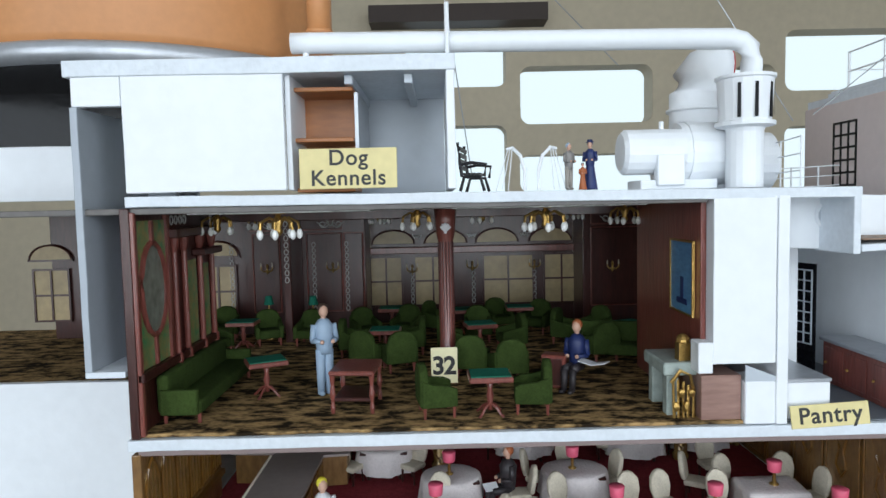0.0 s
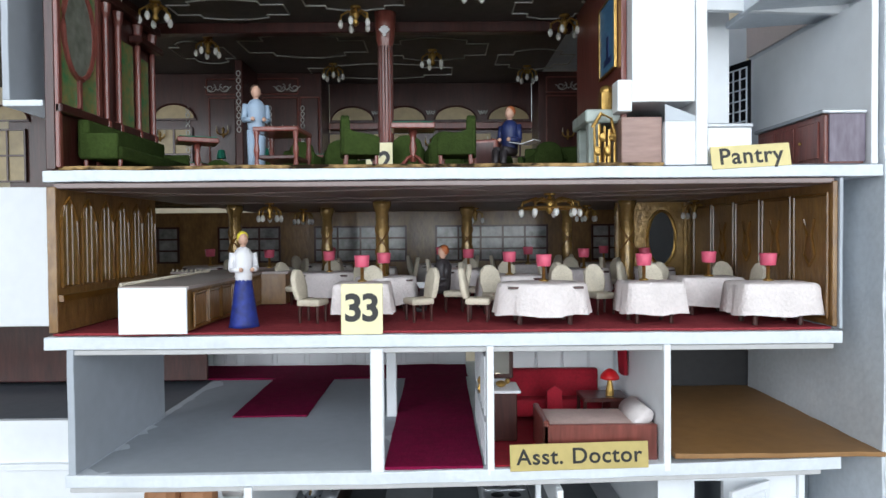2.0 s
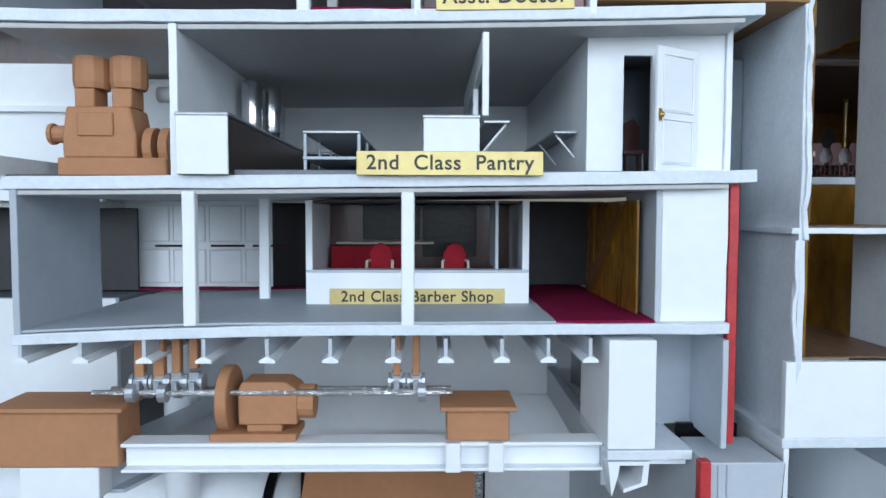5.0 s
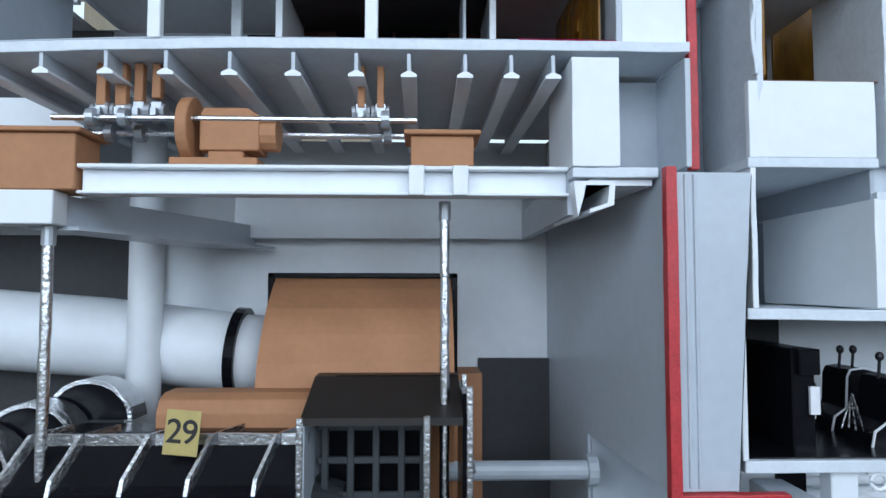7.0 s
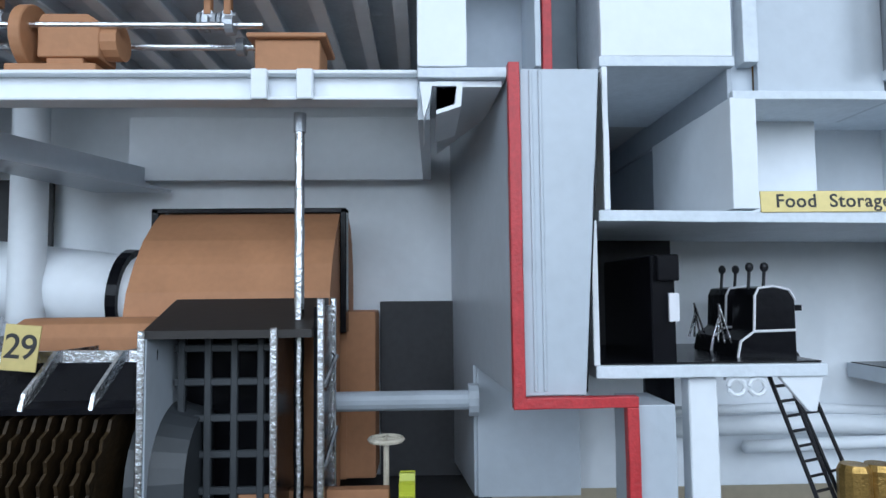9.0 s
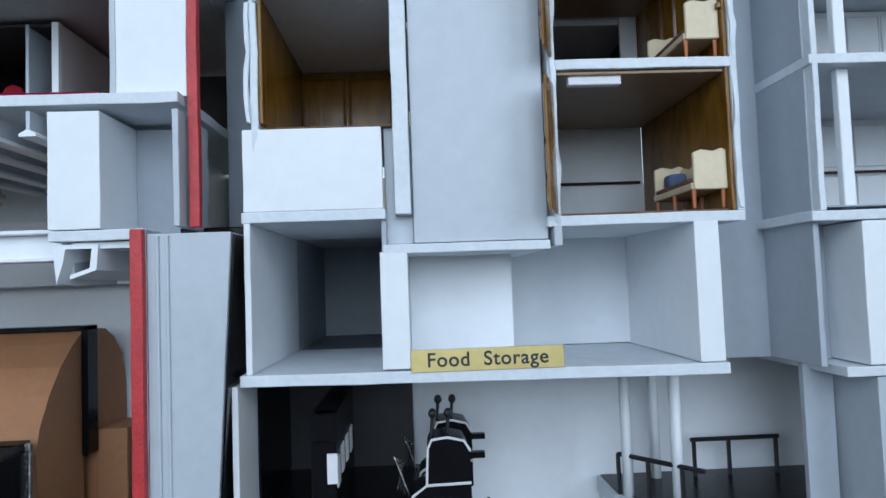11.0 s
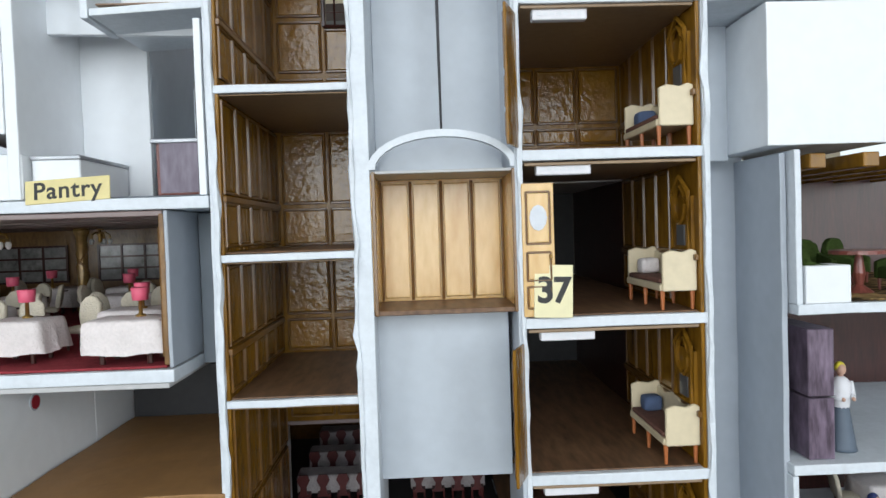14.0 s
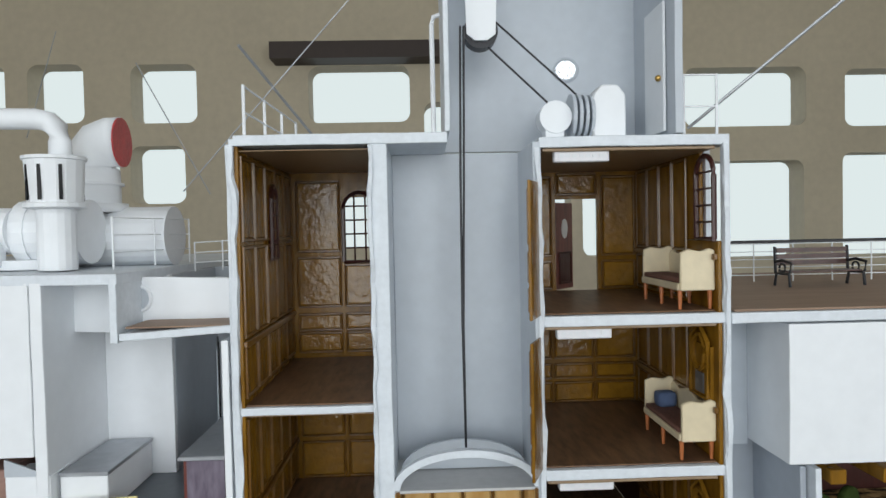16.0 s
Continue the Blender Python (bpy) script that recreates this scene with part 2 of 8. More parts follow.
def board(name, x0, x1, y0, y1, z0, z1, mat, label="", uneven=0.35, tilt=0.0, parent=None, step=14, sag=0.0, droop=0.0):
    """A hand-cut painted foam board: softened edges; tilt raises its right end, sag lowers its middle, droop its left end."""
    bm = bmesh.new()
    cube(bm, x0, x1, y0, y1, z0, z1)
    for axis, span in ((0, x1 - x0), (1, y1 - y0), (2, z1 - z0)):
        cuts = int(min(span / step, 26 if step > 10 else 70))
        if cuts > 0:
            es = [e for e in bm.edges if abs((e.verts[0].co - e.verts[1].co)[axis]) > 0.6 * abs((e.verts[0].co - e.verts[1].co).length) and abs((e.verts[0].co - e.verts[1].co)[axis]) > span * S * 0.9]
            bmesh.ops.subdivide_edges(bm, edges=es, cuts=cuts, use_grid_fill=True)
    for v in bm.verts:
        f = (v.co.x / S - x0) / max(1, x1 - x0)
        v.co.z += (tilt * f - sag * 4 * f * (1 - f) - droop * max(0.0, 1 - f * 2.5) ** 1.5) * S
        n1 = noise.noise_vector(v.co * 45)
        n2 = noise.noise_vector(v.co * 170)
        v.co += (n1 * 0.7 + n2 * 0.45) * uneven * S
    sharp = [e for e in bm.edges if len(e.link_faces) == 2 and e.calc_face_angle(0) > 1.0]
    bmesh.ops.bevel(bm, geom=sharp, offset=0.5 * S, segments=2, affect="EDGES", profile=0.5, clamp_overlap=True)
    ob = part(name, bm, mat, parent)
    if not parent:
        tagged(ob, label or name.replace("_", " "), "wall" if "wall" in name else "floor" if "floor" in name else "structure", kind="structure")
    return ob


def panel_with_holes(name, x0, x1, z0, z1, y0, y1, holes, mat, label):
    """An upright board with rectangular openings (x0, x1, z0, z1) right through it."""
    xs = sorted({x0, x1, *(h[0] for h in holes), *(h[1] for h in holes)})
    zs = sorted({z0, z1, *(h[2] for h in holes), *(h[3] for h in holes)})
    bm = bmesh.new()
    for a, b in zip(xs, xs[1:]):
        for c, d in zip(zs, zs[1:]):
            if not any(h[0] <= (a + b) / 2 <= h[1] and h[2] <= (c + d) / 2 <= h[3] for h in holes):
                cube(bm, a, b, y0, y1, c, d)
    bmesh.ops.remove_doubles(bm, verts=bm.verts, dist=1e-6)
    inner = [f for f in bm.faces if any(g is not f and (g.calc_center_median() - f.calc_center_median()).length < 1e-6 for e in f.edges for g in e.link_faces)]
    bmesh.ops.delete(bm, geom=list(set(inner)), context="FACES")
    ob = part(name, bm, mat)
    return tagged(ob, label, "wall", kind="structure")


# ---- the gallery round the model ----
FAR_WINDOWS = [(-1700, -1380, 1507, 1752), (-1288, -1058, 1506, 1750), (-864, -592, 1500, 1745), (-126, 300, 1490, 1728), (359, 919, 1330, 1571), (1265, 1440, 1320, 1560),
               (1480, 2010, 1447, 1700), (2181, 2700, 1440, 1687), (-1213, -920, 1160, 1410), (-876, -649, 1163, 1405), (354, 979, 1040, 1200), (1480, 2000, 880, 1300), (2170, 2700, 880, 1326), (-126, 300, 960, 1330), (1030, 1400, 900, 1250)]
far_wall = panel_with_holes("wall_gallery_far", -3600, 4000, -900, 2700, 2500, 2620, FAR_WINDOWS, GALLERY_WALL, "olive painted gallery wall with two rows of windows")
for x0, x1, z0, z1 in FAR_WINDOWS:
    for cx, cz, sx, sz in ((x0, z0, 1, 1), (x1, z0, -1, 1), (x0, z1, 1, -1), (x1, z1, -1, -1)):
        r = 42
        bm = bmesh.new()
        pts = [(cx, cz)] + [(cx + sx * r * (1 - math.sin(a * 0.314)), cz + sz * r * (1 - math.cos(a * 0.314))) for a in range(6)]
        extrude_outline(bm, pts, "y", 2502, 2618)
        part("window_corner", bm, GALLERY_WALL, far_wall)
bm = bmesh.new()
cube(bm, -260, 460, 2380, 2499, 1732, 1800)
tagged(part("trim_gallery_beam", bm, material("dark_brown_beam", (0.05, 0.035, 0.03), 0.6)), "dark brown beam above a gallery window", "trim", kind="structure")
HAZE = bpy.data.materials.new("bright_sky_haze")
HAZE.use_nodes = True
hn = HAZE.node_tree
em = hn.nodes.new("ShaderNodeEmission")
em.inputs["Color"].default_value, em.inputs["Strength"].default_value = (0.80, 0.95, 1.0, 1), 1.15
hn.links.new(em.outputs[0], hn.nodes["Material Output"].inputs["Surface"])
bm = bmesh.new()
cube(bm, -9000, 9500, 7000, 7050, -2000, 6000)
tagged(part("backdrop", bm, HAZE), "bright hazy sky outside the windows", "sky", kind="structure")
panel_with_holes("wall_gallery_near", -3600, 4000, -900, 2700, -2220, -2100, [(-2150, -850, 600, 2100), (-400, 900, 600, 2100), (1350, 2650, 600, 2100)],
                 GALLERY_WHITE, "white gallery wall with three tall windows")
for nm, a in (("wall_gallery_left", (-3720, -3602, -2220, 2620, -900, 2700)), ("wall_gallery_right", (4002, 4120, -2220, 2620, -900, 2700))):
    bm = bmesh.new()
    cube(bm, *a)
    tagged(part(nm, bm, GALLERY_WHITE), "plain white gallery wall", "wall", kind="structure")
bm = bmesh.new()
cube(bm, -3720, 4120, -2220, 2620, 2702, 2800)
tagged(part("ceiling", bm, GALLERY_WHITE), "plain white gallery ceiling", "ceiling", kind="structure")
bm = bmesh.new()
cube(bm, -3720, 4120, -2220, 2620, -1000, -902)
tagged(part("floor", bm, GALLERY_FLOOR), "grey carpeted gallery floor", "floor", kind="structure")

# ---- decks of the section with the lounge ----
DECK = "pale blue-grey painted foam board deck with rough cut edge"
board("floor_boat_deck", -145, 200, 0, 300, 1006.5, 1011.5, EDGE, DECK, tilt=-2.5)
board("floor_lounge", -150, 250, 0, 300, 890, 895.5, EDGE, DECK)
board("floor_dining_room", -151, 231, 0, 345, 810, 816, EDGE, DECK)
board("floor_corridor", -142, 231, 0, 270, 743.5, 749.5, EDGE, DECK, tilt=5.5, sag=1.8, uneven=0.5)
board("floor_pantry", -141, 229, 0, 250, 663.6, 670, EDGE, DECK, tilt=4.6, sag=0.6, uneven=0.5)
board("floor_barber_shop", -136, 217, 0, 200, 591.6, 597, EDGE, DECK, tilt=1.6, droop=4.0, uneven=0.5)

# white facade set back on the far side
board("wall_facade_upper", -420, -150, 108, 113, 1012, 1046, WHITE, "white painted board beside the funnel base")
board("wall_facade_dining", -420, -150.5, 108, 113, 807, 896, WHITE, "white painted board facade")
board("wall_facade_pantry", -420, -142, 106, 111, 660, 747, WHITE, "white painted board facade with shallow ledge")
board("wall_facade_ledge", -420, -142, 102, 106, 716, 720, WHITE, "narrow white ledge")
board("wall_facade_engine", -420, -136, 108, 113, 523, 597, WHITE, "white painted board facade")
board("floor_far_lounge", -420, -150.5, 113.5, 300, 890, 896, LOUNGE_CARPET, "flecked brown carpet of the neighbouring room", uneven=0.2)
board("floor_far_corridor", -420, -142, 111.5, 270, 741, 747, LINO, "dark deck of the neighbouring corridor")
board("floor_far_store", -420, -136, 113.5, 200, 591, 597, LINO, "dark deck of the neighbouring store")
board("wall_far_corridor_dark", -420, -143, 196, 199, 752, 806, MAHOG, "dark panelled wall of the neighbouring room", uneven=0.1)
# added dark board: the store's unlit inside is put into its colour
board("wall_far_store_dark", -420, -137, 144, 147, 598, 656, DARKBOARD, "dark board for the shade inside the neighbouring store", uneven=0.1)
for nm, z0, z1 in (("ceiling_far_corridor", 807, 811), ("ceiling_far_store", 656, 660)):
    board(nm, -420, -152, 113.5, 270, z0, z1, CEIL, "aged white ceiling board")

# lounge
board("carpet_lounge", -147, 146, 2.5, 290, 895.8, 897.6, LOUNGE_CARPET, "flecked brown and gold patterned carpet", uneven=0.5)
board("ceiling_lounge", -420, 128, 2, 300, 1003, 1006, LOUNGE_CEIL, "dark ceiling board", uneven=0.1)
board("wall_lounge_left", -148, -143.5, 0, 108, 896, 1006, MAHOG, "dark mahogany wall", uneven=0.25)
board("wall_lounge_pillar", 130, 160, 0, 60, 926, 1006, WHITE, "white boxed flue")
board("wall_lounge_pillar_right", 160.5, 166, 0, 150, 896, 1006, WHITE, "white boxed flue side")
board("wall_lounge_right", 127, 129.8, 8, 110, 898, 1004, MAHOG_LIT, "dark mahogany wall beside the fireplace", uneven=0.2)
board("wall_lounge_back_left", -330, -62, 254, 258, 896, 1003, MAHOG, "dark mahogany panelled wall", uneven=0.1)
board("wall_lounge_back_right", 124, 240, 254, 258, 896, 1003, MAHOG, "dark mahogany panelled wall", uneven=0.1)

# dining room
board("carpet_dining_room", -148, 227, 2.5, 340, 816.3, 817.6, RED_CARPET, "crimson pile carpet", uneven=0.5)
board("ceiling_dining_room", -146, 228, 2, 345, 887, 889.6, DIN_CEIL, "brown ceiling board with thin seams", uneven=0.1)
board("wall_dining_left", -149, -144.5, 1, 112, 818, 888, DINWOOD, "carved brown oak wall", uneven=0.2)
board("wall_dining_right", 226.5, 229, 1, 180, 818, 888, DINWOOD, "carved brown oak wall", uneven=0.2)
board("wall_dining_right_outside", 229.2, 231, 0, 180, 817, 889.5, GREY, "grey painted outer wall")
board("wall_dining_back", -330, 320, 341, 345, 818, 887, DINWOOD, "brown oak wall with windows", uneven=0.1)

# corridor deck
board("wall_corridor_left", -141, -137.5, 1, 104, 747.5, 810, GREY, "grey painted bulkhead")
board("wall_corridor_back", -420, 60, 258, 262, 747, 809, WHITE, "white panelled corridor wall", uneven=0.1)
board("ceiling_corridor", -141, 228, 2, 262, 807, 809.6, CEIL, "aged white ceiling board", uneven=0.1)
# added board: closes a light leak into the hold
board("ceiling_hold", 231.5, 250, 50, 146, 806, 809, DARKBOARD, "added dark board that keeps light out over the empty hold", uneven=0.1)
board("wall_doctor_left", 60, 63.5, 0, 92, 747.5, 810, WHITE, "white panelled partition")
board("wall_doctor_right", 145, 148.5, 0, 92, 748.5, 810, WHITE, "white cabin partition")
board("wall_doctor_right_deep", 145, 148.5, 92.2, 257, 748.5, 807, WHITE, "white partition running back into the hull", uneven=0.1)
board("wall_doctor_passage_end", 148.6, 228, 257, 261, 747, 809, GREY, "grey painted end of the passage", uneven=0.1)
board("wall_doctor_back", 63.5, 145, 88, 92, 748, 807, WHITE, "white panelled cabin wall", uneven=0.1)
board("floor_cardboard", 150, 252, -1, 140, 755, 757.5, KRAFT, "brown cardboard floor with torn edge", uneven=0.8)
# added dark back: the shade deep in the hold is put into its colour
board("wall_dark_back", 150, 252, 140, 143, 757, 809, DARKBOARD, "added dark board for the shade deep in the empty hold", uneven=0.1)

# pantry deck
board("lino_pantry", -54, 224, 6, 240, 669.6, 674, LINO, "blue-grey painted deck", uneven=0.15)
board("wall_pantry_left", -57, -53, 0, 238, 670, 743, WHITE, "white pantry partition")
board("wall_pantry_back", -53, 164, 236, 240, 670, 743, WHITE, "pale painted pantry wall", uneven=0.1)
board("wall_pantry_right", 150, 153, 27.2, 236, 673, 746, WHITE, "white partition")
board("wall_pantry_end", 222.2, 225.5, 22, 60, 673, 749, WHITE, "white end wall")
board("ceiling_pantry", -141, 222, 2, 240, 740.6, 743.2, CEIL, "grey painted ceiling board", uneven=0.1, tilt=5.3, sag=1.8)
board("wall_winch_back", -141, -57.5, 108, 111, 669, 738, WHITE, "white wall behind the winch", uneven=0.1)

# barber shop deck
board("lino_barber_shop", -134, 140, 2, 150, 597.0, 598.3, GREY, "grey painted deck", uneven=0.2, tilt=1.2, droop=3.6)
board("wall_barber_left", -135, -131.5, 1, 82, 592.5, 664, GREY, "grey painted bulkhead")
board("wall_barber_back", -330, -20, 160, 163, 597, 663, WHITE, "white panelled wall", uneven=0.1)
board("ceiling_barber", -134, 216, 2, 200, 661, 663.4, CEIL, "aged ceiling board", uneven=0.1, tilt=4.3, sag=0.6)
board("wall_barber_pillar", 185, 218.6, 8, 12, 598, 667, WHITE, "white boxed corner")
# greyer than the white front: the turned side's shade is in its colour
board("wall_barber_pillar_side", 182, 185, 8, 60, 598, 666, PALE, "side of the white boxed corner, shade put into its grey")
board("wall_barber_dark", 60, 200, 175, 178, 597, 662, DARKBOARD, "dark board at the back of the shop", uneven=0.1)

# ---- tower with the lift: decks, walls ----
for z in (1067.5, 943.5, 866, 798):
    board("floor_stair_tower", 252, 319, 0, 118, z - 1.5, z + 2, EDGE, "thin pale foam board floor with ragged edge", uneven=0.5)
board("floor_stair_tower_low", 247, 317, 0, 118, 643, 646, EDGE, "thin pale foam board floor with ragged edge", uneven=0.5)
board("floor_roof_left", 254, 352, 0, 118, 1066, 1071, EDGE, DECK)
board("wall_tower_left", 250.5, 254, 0, 138, 537, 1067, EDGE, "grey painted tower wall with uneven edge", uneven=0.8)
board("wall_tower_middle", 316.5, 324, 0, 60, 537, 1066, EDGE, "pale blue painted corner post of the shaft", uneven=0.4)
panel_with_holes("wall_stair_back_upper", 254, 318, 800, 1066, 118, 121, [(290.5, 309.5, 1008, 1048)], OAK, "golden varnished wall with an arched window")
board("wall_stair_back_lower", 250, 318, 118, 121, 620, 690, OAK, "golden varnished wall", uneven=0.1)
board("wall_stair_left", 254.2, 256, 1, 118, 582, 1066, OAK, "golden varnished panelled wall", uneven=0.2)
board("wall_shaft_back", 324, 392, 46, 49, 757, 1066, PALE, "pale blue painted back of the lift shaft", uneven=0.2)
board("wall_shaft_back_low", 325, 389, 4, 8, 523.5, 688, PALE, "pale blue painted lower shaft cover", uneven=0.2)
board("wall_shaft_left_low", 311.6, 325, 9, 12, 523.5, 581, PALE, "pale blue board beside the shaft", uneven=0.1)
board("wall_shaft_cover", 321, 389, 20, 24, 753, 836, PALE, "pale blue board below the lift car", uneven=0.2)
board("wall_shaft_right", 391, 395, 0, 50, 520, 1066, PALE, "pale blue painted shaft side", uneven=0.3)
for z in (1065.5, 982, 909.5, 831, 756.5, 681, 606.5, 531.5):
    board("floor_lift_lobby", 394 if z > 540 else 388, 483.5, 0, 118, z - 2.5, z + 2.5, EDGE, "pale foam board floor with rough cut edge", uneven=0.4)
board("wall_tower_right", 480, 483.5, 0, 118, 534, 1018, EDGE, "pale painted tower wall", uneven=0.6)
board("wall_tower_right_front", 480, 483.5, 0, 3, 1018.2, 1064, EDGE, "pale painted tower wall", uneven=0.3)
board("wall_tower_right_rear", 480, 483.5, 21, 118, 1018.2, 1064, EDGE, "pale painted tower wall", uneven=0.3)
board("wall_lobby_right", 477.8, 479.8, 1, 117, 607, 1018, OAK, "golden varnished panelled wall", uneven=0.15)
board("wall_lobby_right_rear", 477.8, 479.8, 21, 117, 1018.2, 1064, OAK, "golden varnished panelled wall", uneven=0.15)
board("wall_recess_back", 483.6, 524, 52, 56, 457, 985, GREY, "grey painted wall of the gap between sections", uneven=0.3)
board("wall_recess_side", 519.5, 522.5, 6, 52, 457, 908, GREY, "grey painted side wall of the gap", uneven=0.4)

for x0, x1, z0, z1 in ((252.0, 254.6, 640, 1066), (315.2, 317.2, 648, 1065), (392.4, 394.8, 535, 1064), (480.2, 482.6, 535, 1064), (248.6, 250.6, 582, 640)):
    board("trim_tower_edge", x0, x1, -1.2, 1.6, z0, z1, EDGE, "ragged pale cut edge of the tower board", uneven=2.2, step=7)

# food storage and control platform
board("wall_store_front", 246, 311, 0, 4, 540, 579, WHITE, "white painted board panel")
board("floor_store_top", 245, 312, 0, 118, 535, 540, EDGE, DECK)
board("floor_food_storage", 243, 472, 0, 118, 459.5, 465, EDGE, DECK, tilt=-3)
board("floor_shaft_bottom", 310, 389, 0, 117, 518.5, 523, EDGE, DECK)
# added board against a light leak over the store post
board("wall_store_upper_side", 309.5, 312, 4, 240, 519, 537, GREY, "added grey board closing a light leak above the deep store", uneven=0.1)
board("wall_store_left", 246, 249, 0, 118, 465, 535, WHITE, "white painted store wall")
board("wall_store_back", 321.6, 474, 104, 108, 463, 533, WHITE, "white painted store wall", uneven=0.2)
# white store walls continue in grey: the dark of the depth is painted in
board("wall_store_deep_back", 246, 321, 240, 243, 463, 537, GREY, "end wall of the deep store, shade put into its grey", uneven=0.2)
board("wall_store_deep_left", 246, 249, 118.2, 240, 463, 537, GREY, "side wall of the deep store, shade put into its grey", uneven=0.2)
board("wall_store_deep_right", 312, 315, 108.5, 240, 463, 537, GREY, "side wall of the deep store, shade put into its grey", uneven=0.2)
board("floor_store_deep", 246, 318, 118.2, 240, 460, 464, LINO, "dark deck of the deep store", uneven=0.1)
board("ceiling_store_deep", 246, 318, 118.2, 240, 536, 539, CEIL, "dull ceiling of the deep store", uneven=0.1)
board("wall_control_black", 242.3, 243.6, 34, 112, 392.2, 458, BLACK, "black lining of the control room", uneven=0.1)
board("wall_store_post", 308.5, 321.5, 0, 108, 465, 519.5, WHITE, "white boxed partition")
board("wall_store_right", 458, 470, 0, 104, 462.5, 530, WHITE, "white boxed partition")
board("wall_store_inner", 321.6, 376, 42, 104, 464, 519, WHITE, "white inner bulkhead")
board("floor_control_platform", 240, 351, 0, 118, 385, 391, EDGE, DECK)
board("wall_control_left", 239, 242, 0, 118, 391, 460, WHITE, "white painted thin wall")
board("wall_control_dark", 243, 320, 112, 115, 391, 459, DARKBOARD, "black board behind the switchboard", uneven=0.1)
board("wall_engine_right_back", 240, 700, 118.5, 122, 300, 462, WHITE, "white painted engine room wall", uneven=0.2)

# hull wall with red edge
bm = bmesh.new()
extrude_outline(bm, [(-8, 378), (-8, 533), (40, 533), (60, 590), (202, 590), (202, 300), (108, 300), (108, 381)], "x", 201, 204)
for v in bm.verts:
    v.co.x -= v.co.y * 0.10
tagged(part("wall_hull_side", bm, PALE), "pale grey hull wall running back", "wall", kind="structure")
hull_box = board("wall_hull_box", 205, 242.5, -8, 30, 379, 531, PALE, "grey boxed hull side with upright seams", uneven=0.4)
for v in hull_box.data.vertices:
    v.co.x -= max(0.0, (v.co.x - 0.205) / 0.0375) * (0.531 - v.co.z) / 0.152 * 0.0095
# thin black sheet on the box side, painting in the shade of the gap
bm = bmesh.new()
cube(bm, 242.9, 243.7, -6, 33, 380, 530)
for v in bm.verts:
    v.co.x -= (0.531 - v.co.z) / 0.152 * 0.0095
part("flank", bm, BLACK, hull_box)
for x in (209, 213.5):
    bm = bmesh.new()
    cube(bm, x, x + 1.6, -8.9, -7.6, 381, 530)
    part("seam_strip", rough_up(bevelled(bm, 0.3), 0.3, 90), PALE, hull_box)
board("wall_hull_box_low", 256.5, 274, -8, 30, 300, 374, PALE, "grey boxed lower hull side", uneven=0.4)
board("wall_hull_low_side", 192, 256, 104, 107, 300, 382, PALE, "pale lower hull wall", uneven=0.3)
for nm, a in (("trim_hull_red", (199, 204.5, -12, -6, 375, 533)), ("trim_hull_red_step", (199, 256, -12, -6, 373.5, 378.5)),
              ("trim_hull_red_low", (250.5, 256, -12, -6, 300, 373.5)), ("trim_hull_red_upper", (219, 223.8, 7, 12, 535, 669))):
    board(nm, *a, RED, "painted red cut edge of the hull", uneven=0.4)
board("wall_side_store", 157, 181, 0, 60, 535, 590, WHITE, "white boxed casing")
board("wall_side_store_back", 181, 217, 40, 44, 535, 590, GREY, "grey back of the side store")
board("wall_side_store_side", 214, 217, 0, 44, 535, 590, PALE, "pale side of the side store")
board("floor_side_store", 157, 200, 0, 60, 529.5, 534.5, EDGE, DECK)
board("wall_engine_back", -420, 200, 197.5, 201, 290, 590, WHITE, "pale painted engine room wall", uneven=0.2)
# dark boards in the gaps: the deep shade there is put into their colour
board("wall_between_sections", 222, 250, 62, 66, 538, 742, GAP, "dark grey board standing in for shade between the sections")
board("wall_between_sections_upper", 231.5, 250, 40, 44, 811, 889, GAP, "dark grey board standing in for shade between the sections")
board("wall_between_sections_low", 274.5, 290, 34, 38, 290, 384, BLACK, "black board standing in for shade in the gap below the platform", uneven=0.1)
board("wall_between_sections_mid", 205, 238.5, 34, 38, 384.3, 537, BLACK, "black board standing in for shade in the gap between the sections", uneven=0.1)
board("floor_engine_room", -420, 204, 2, 200, 286, 290, DARKBOARD, "dark stained engine room floor", uneven=0.2)
board("floor_control_low", 286, 760, 2, 118, 286, 290, PALE, "pale painted engine room floor", uneven=0.2)

# neighbouring section
for z, x0 in ((981.5, 483.6), (833, 524), (756, 521), (681, 519), (606.5, 519), (530, 516), (455, 528)):
    board("floor_far_section", x0, 760, 0, 230, z - 2.5, z + 2.5, EDGE, DECK, uneven=0.4)
board("wall_far_white_block", 511, 571, 0, 70, 911, 978, WHITE, "bright white boxed room")
board("wall_far_section_edge", 523.5, 526.5, 0, 60, 835.5, 909, EDGE, "pale board edge")
board("wall_far_section_edge_low", 520.5, 523.5, 0, 60, 532.5, 753, EDGE, "pale board edge", uneven=0.6)
board("wall_far_section_back", 527, 760, 150, 153, 608, 909, MAHOG, "dark panelled back wall", uneven=0.1)
board("wall_far_corridor_back", 524, 760, 120, 123, 458, 678, WHITE, "white panelled corridor wall", uneven=0.1)

# ---- kinds of things ----
SKIN = material("doll_skin_paint", (0.55, 0.33, 0.24), 0.5)
NAVY = material("doll_navy_paint", (0.012, 0.025, 0.11), 0.5, vary=0.3)
SKYBLUE = material("doll_pale_blue_paint", (0.30, 0.40, 0.52), 0.5)
DARKSUIT = material("doll_dark_suit_paint", (0.03, 0.025, 0.028), 0.5)
BLUEPRINT = material("doll_blue_skirt_paint", (0.012, 0.03, 0.23), 0.6, vary=0.6, scale=300)
SHIRT = material("doll_white_paint", (0.75, 0.75, 0.78), 0.5)
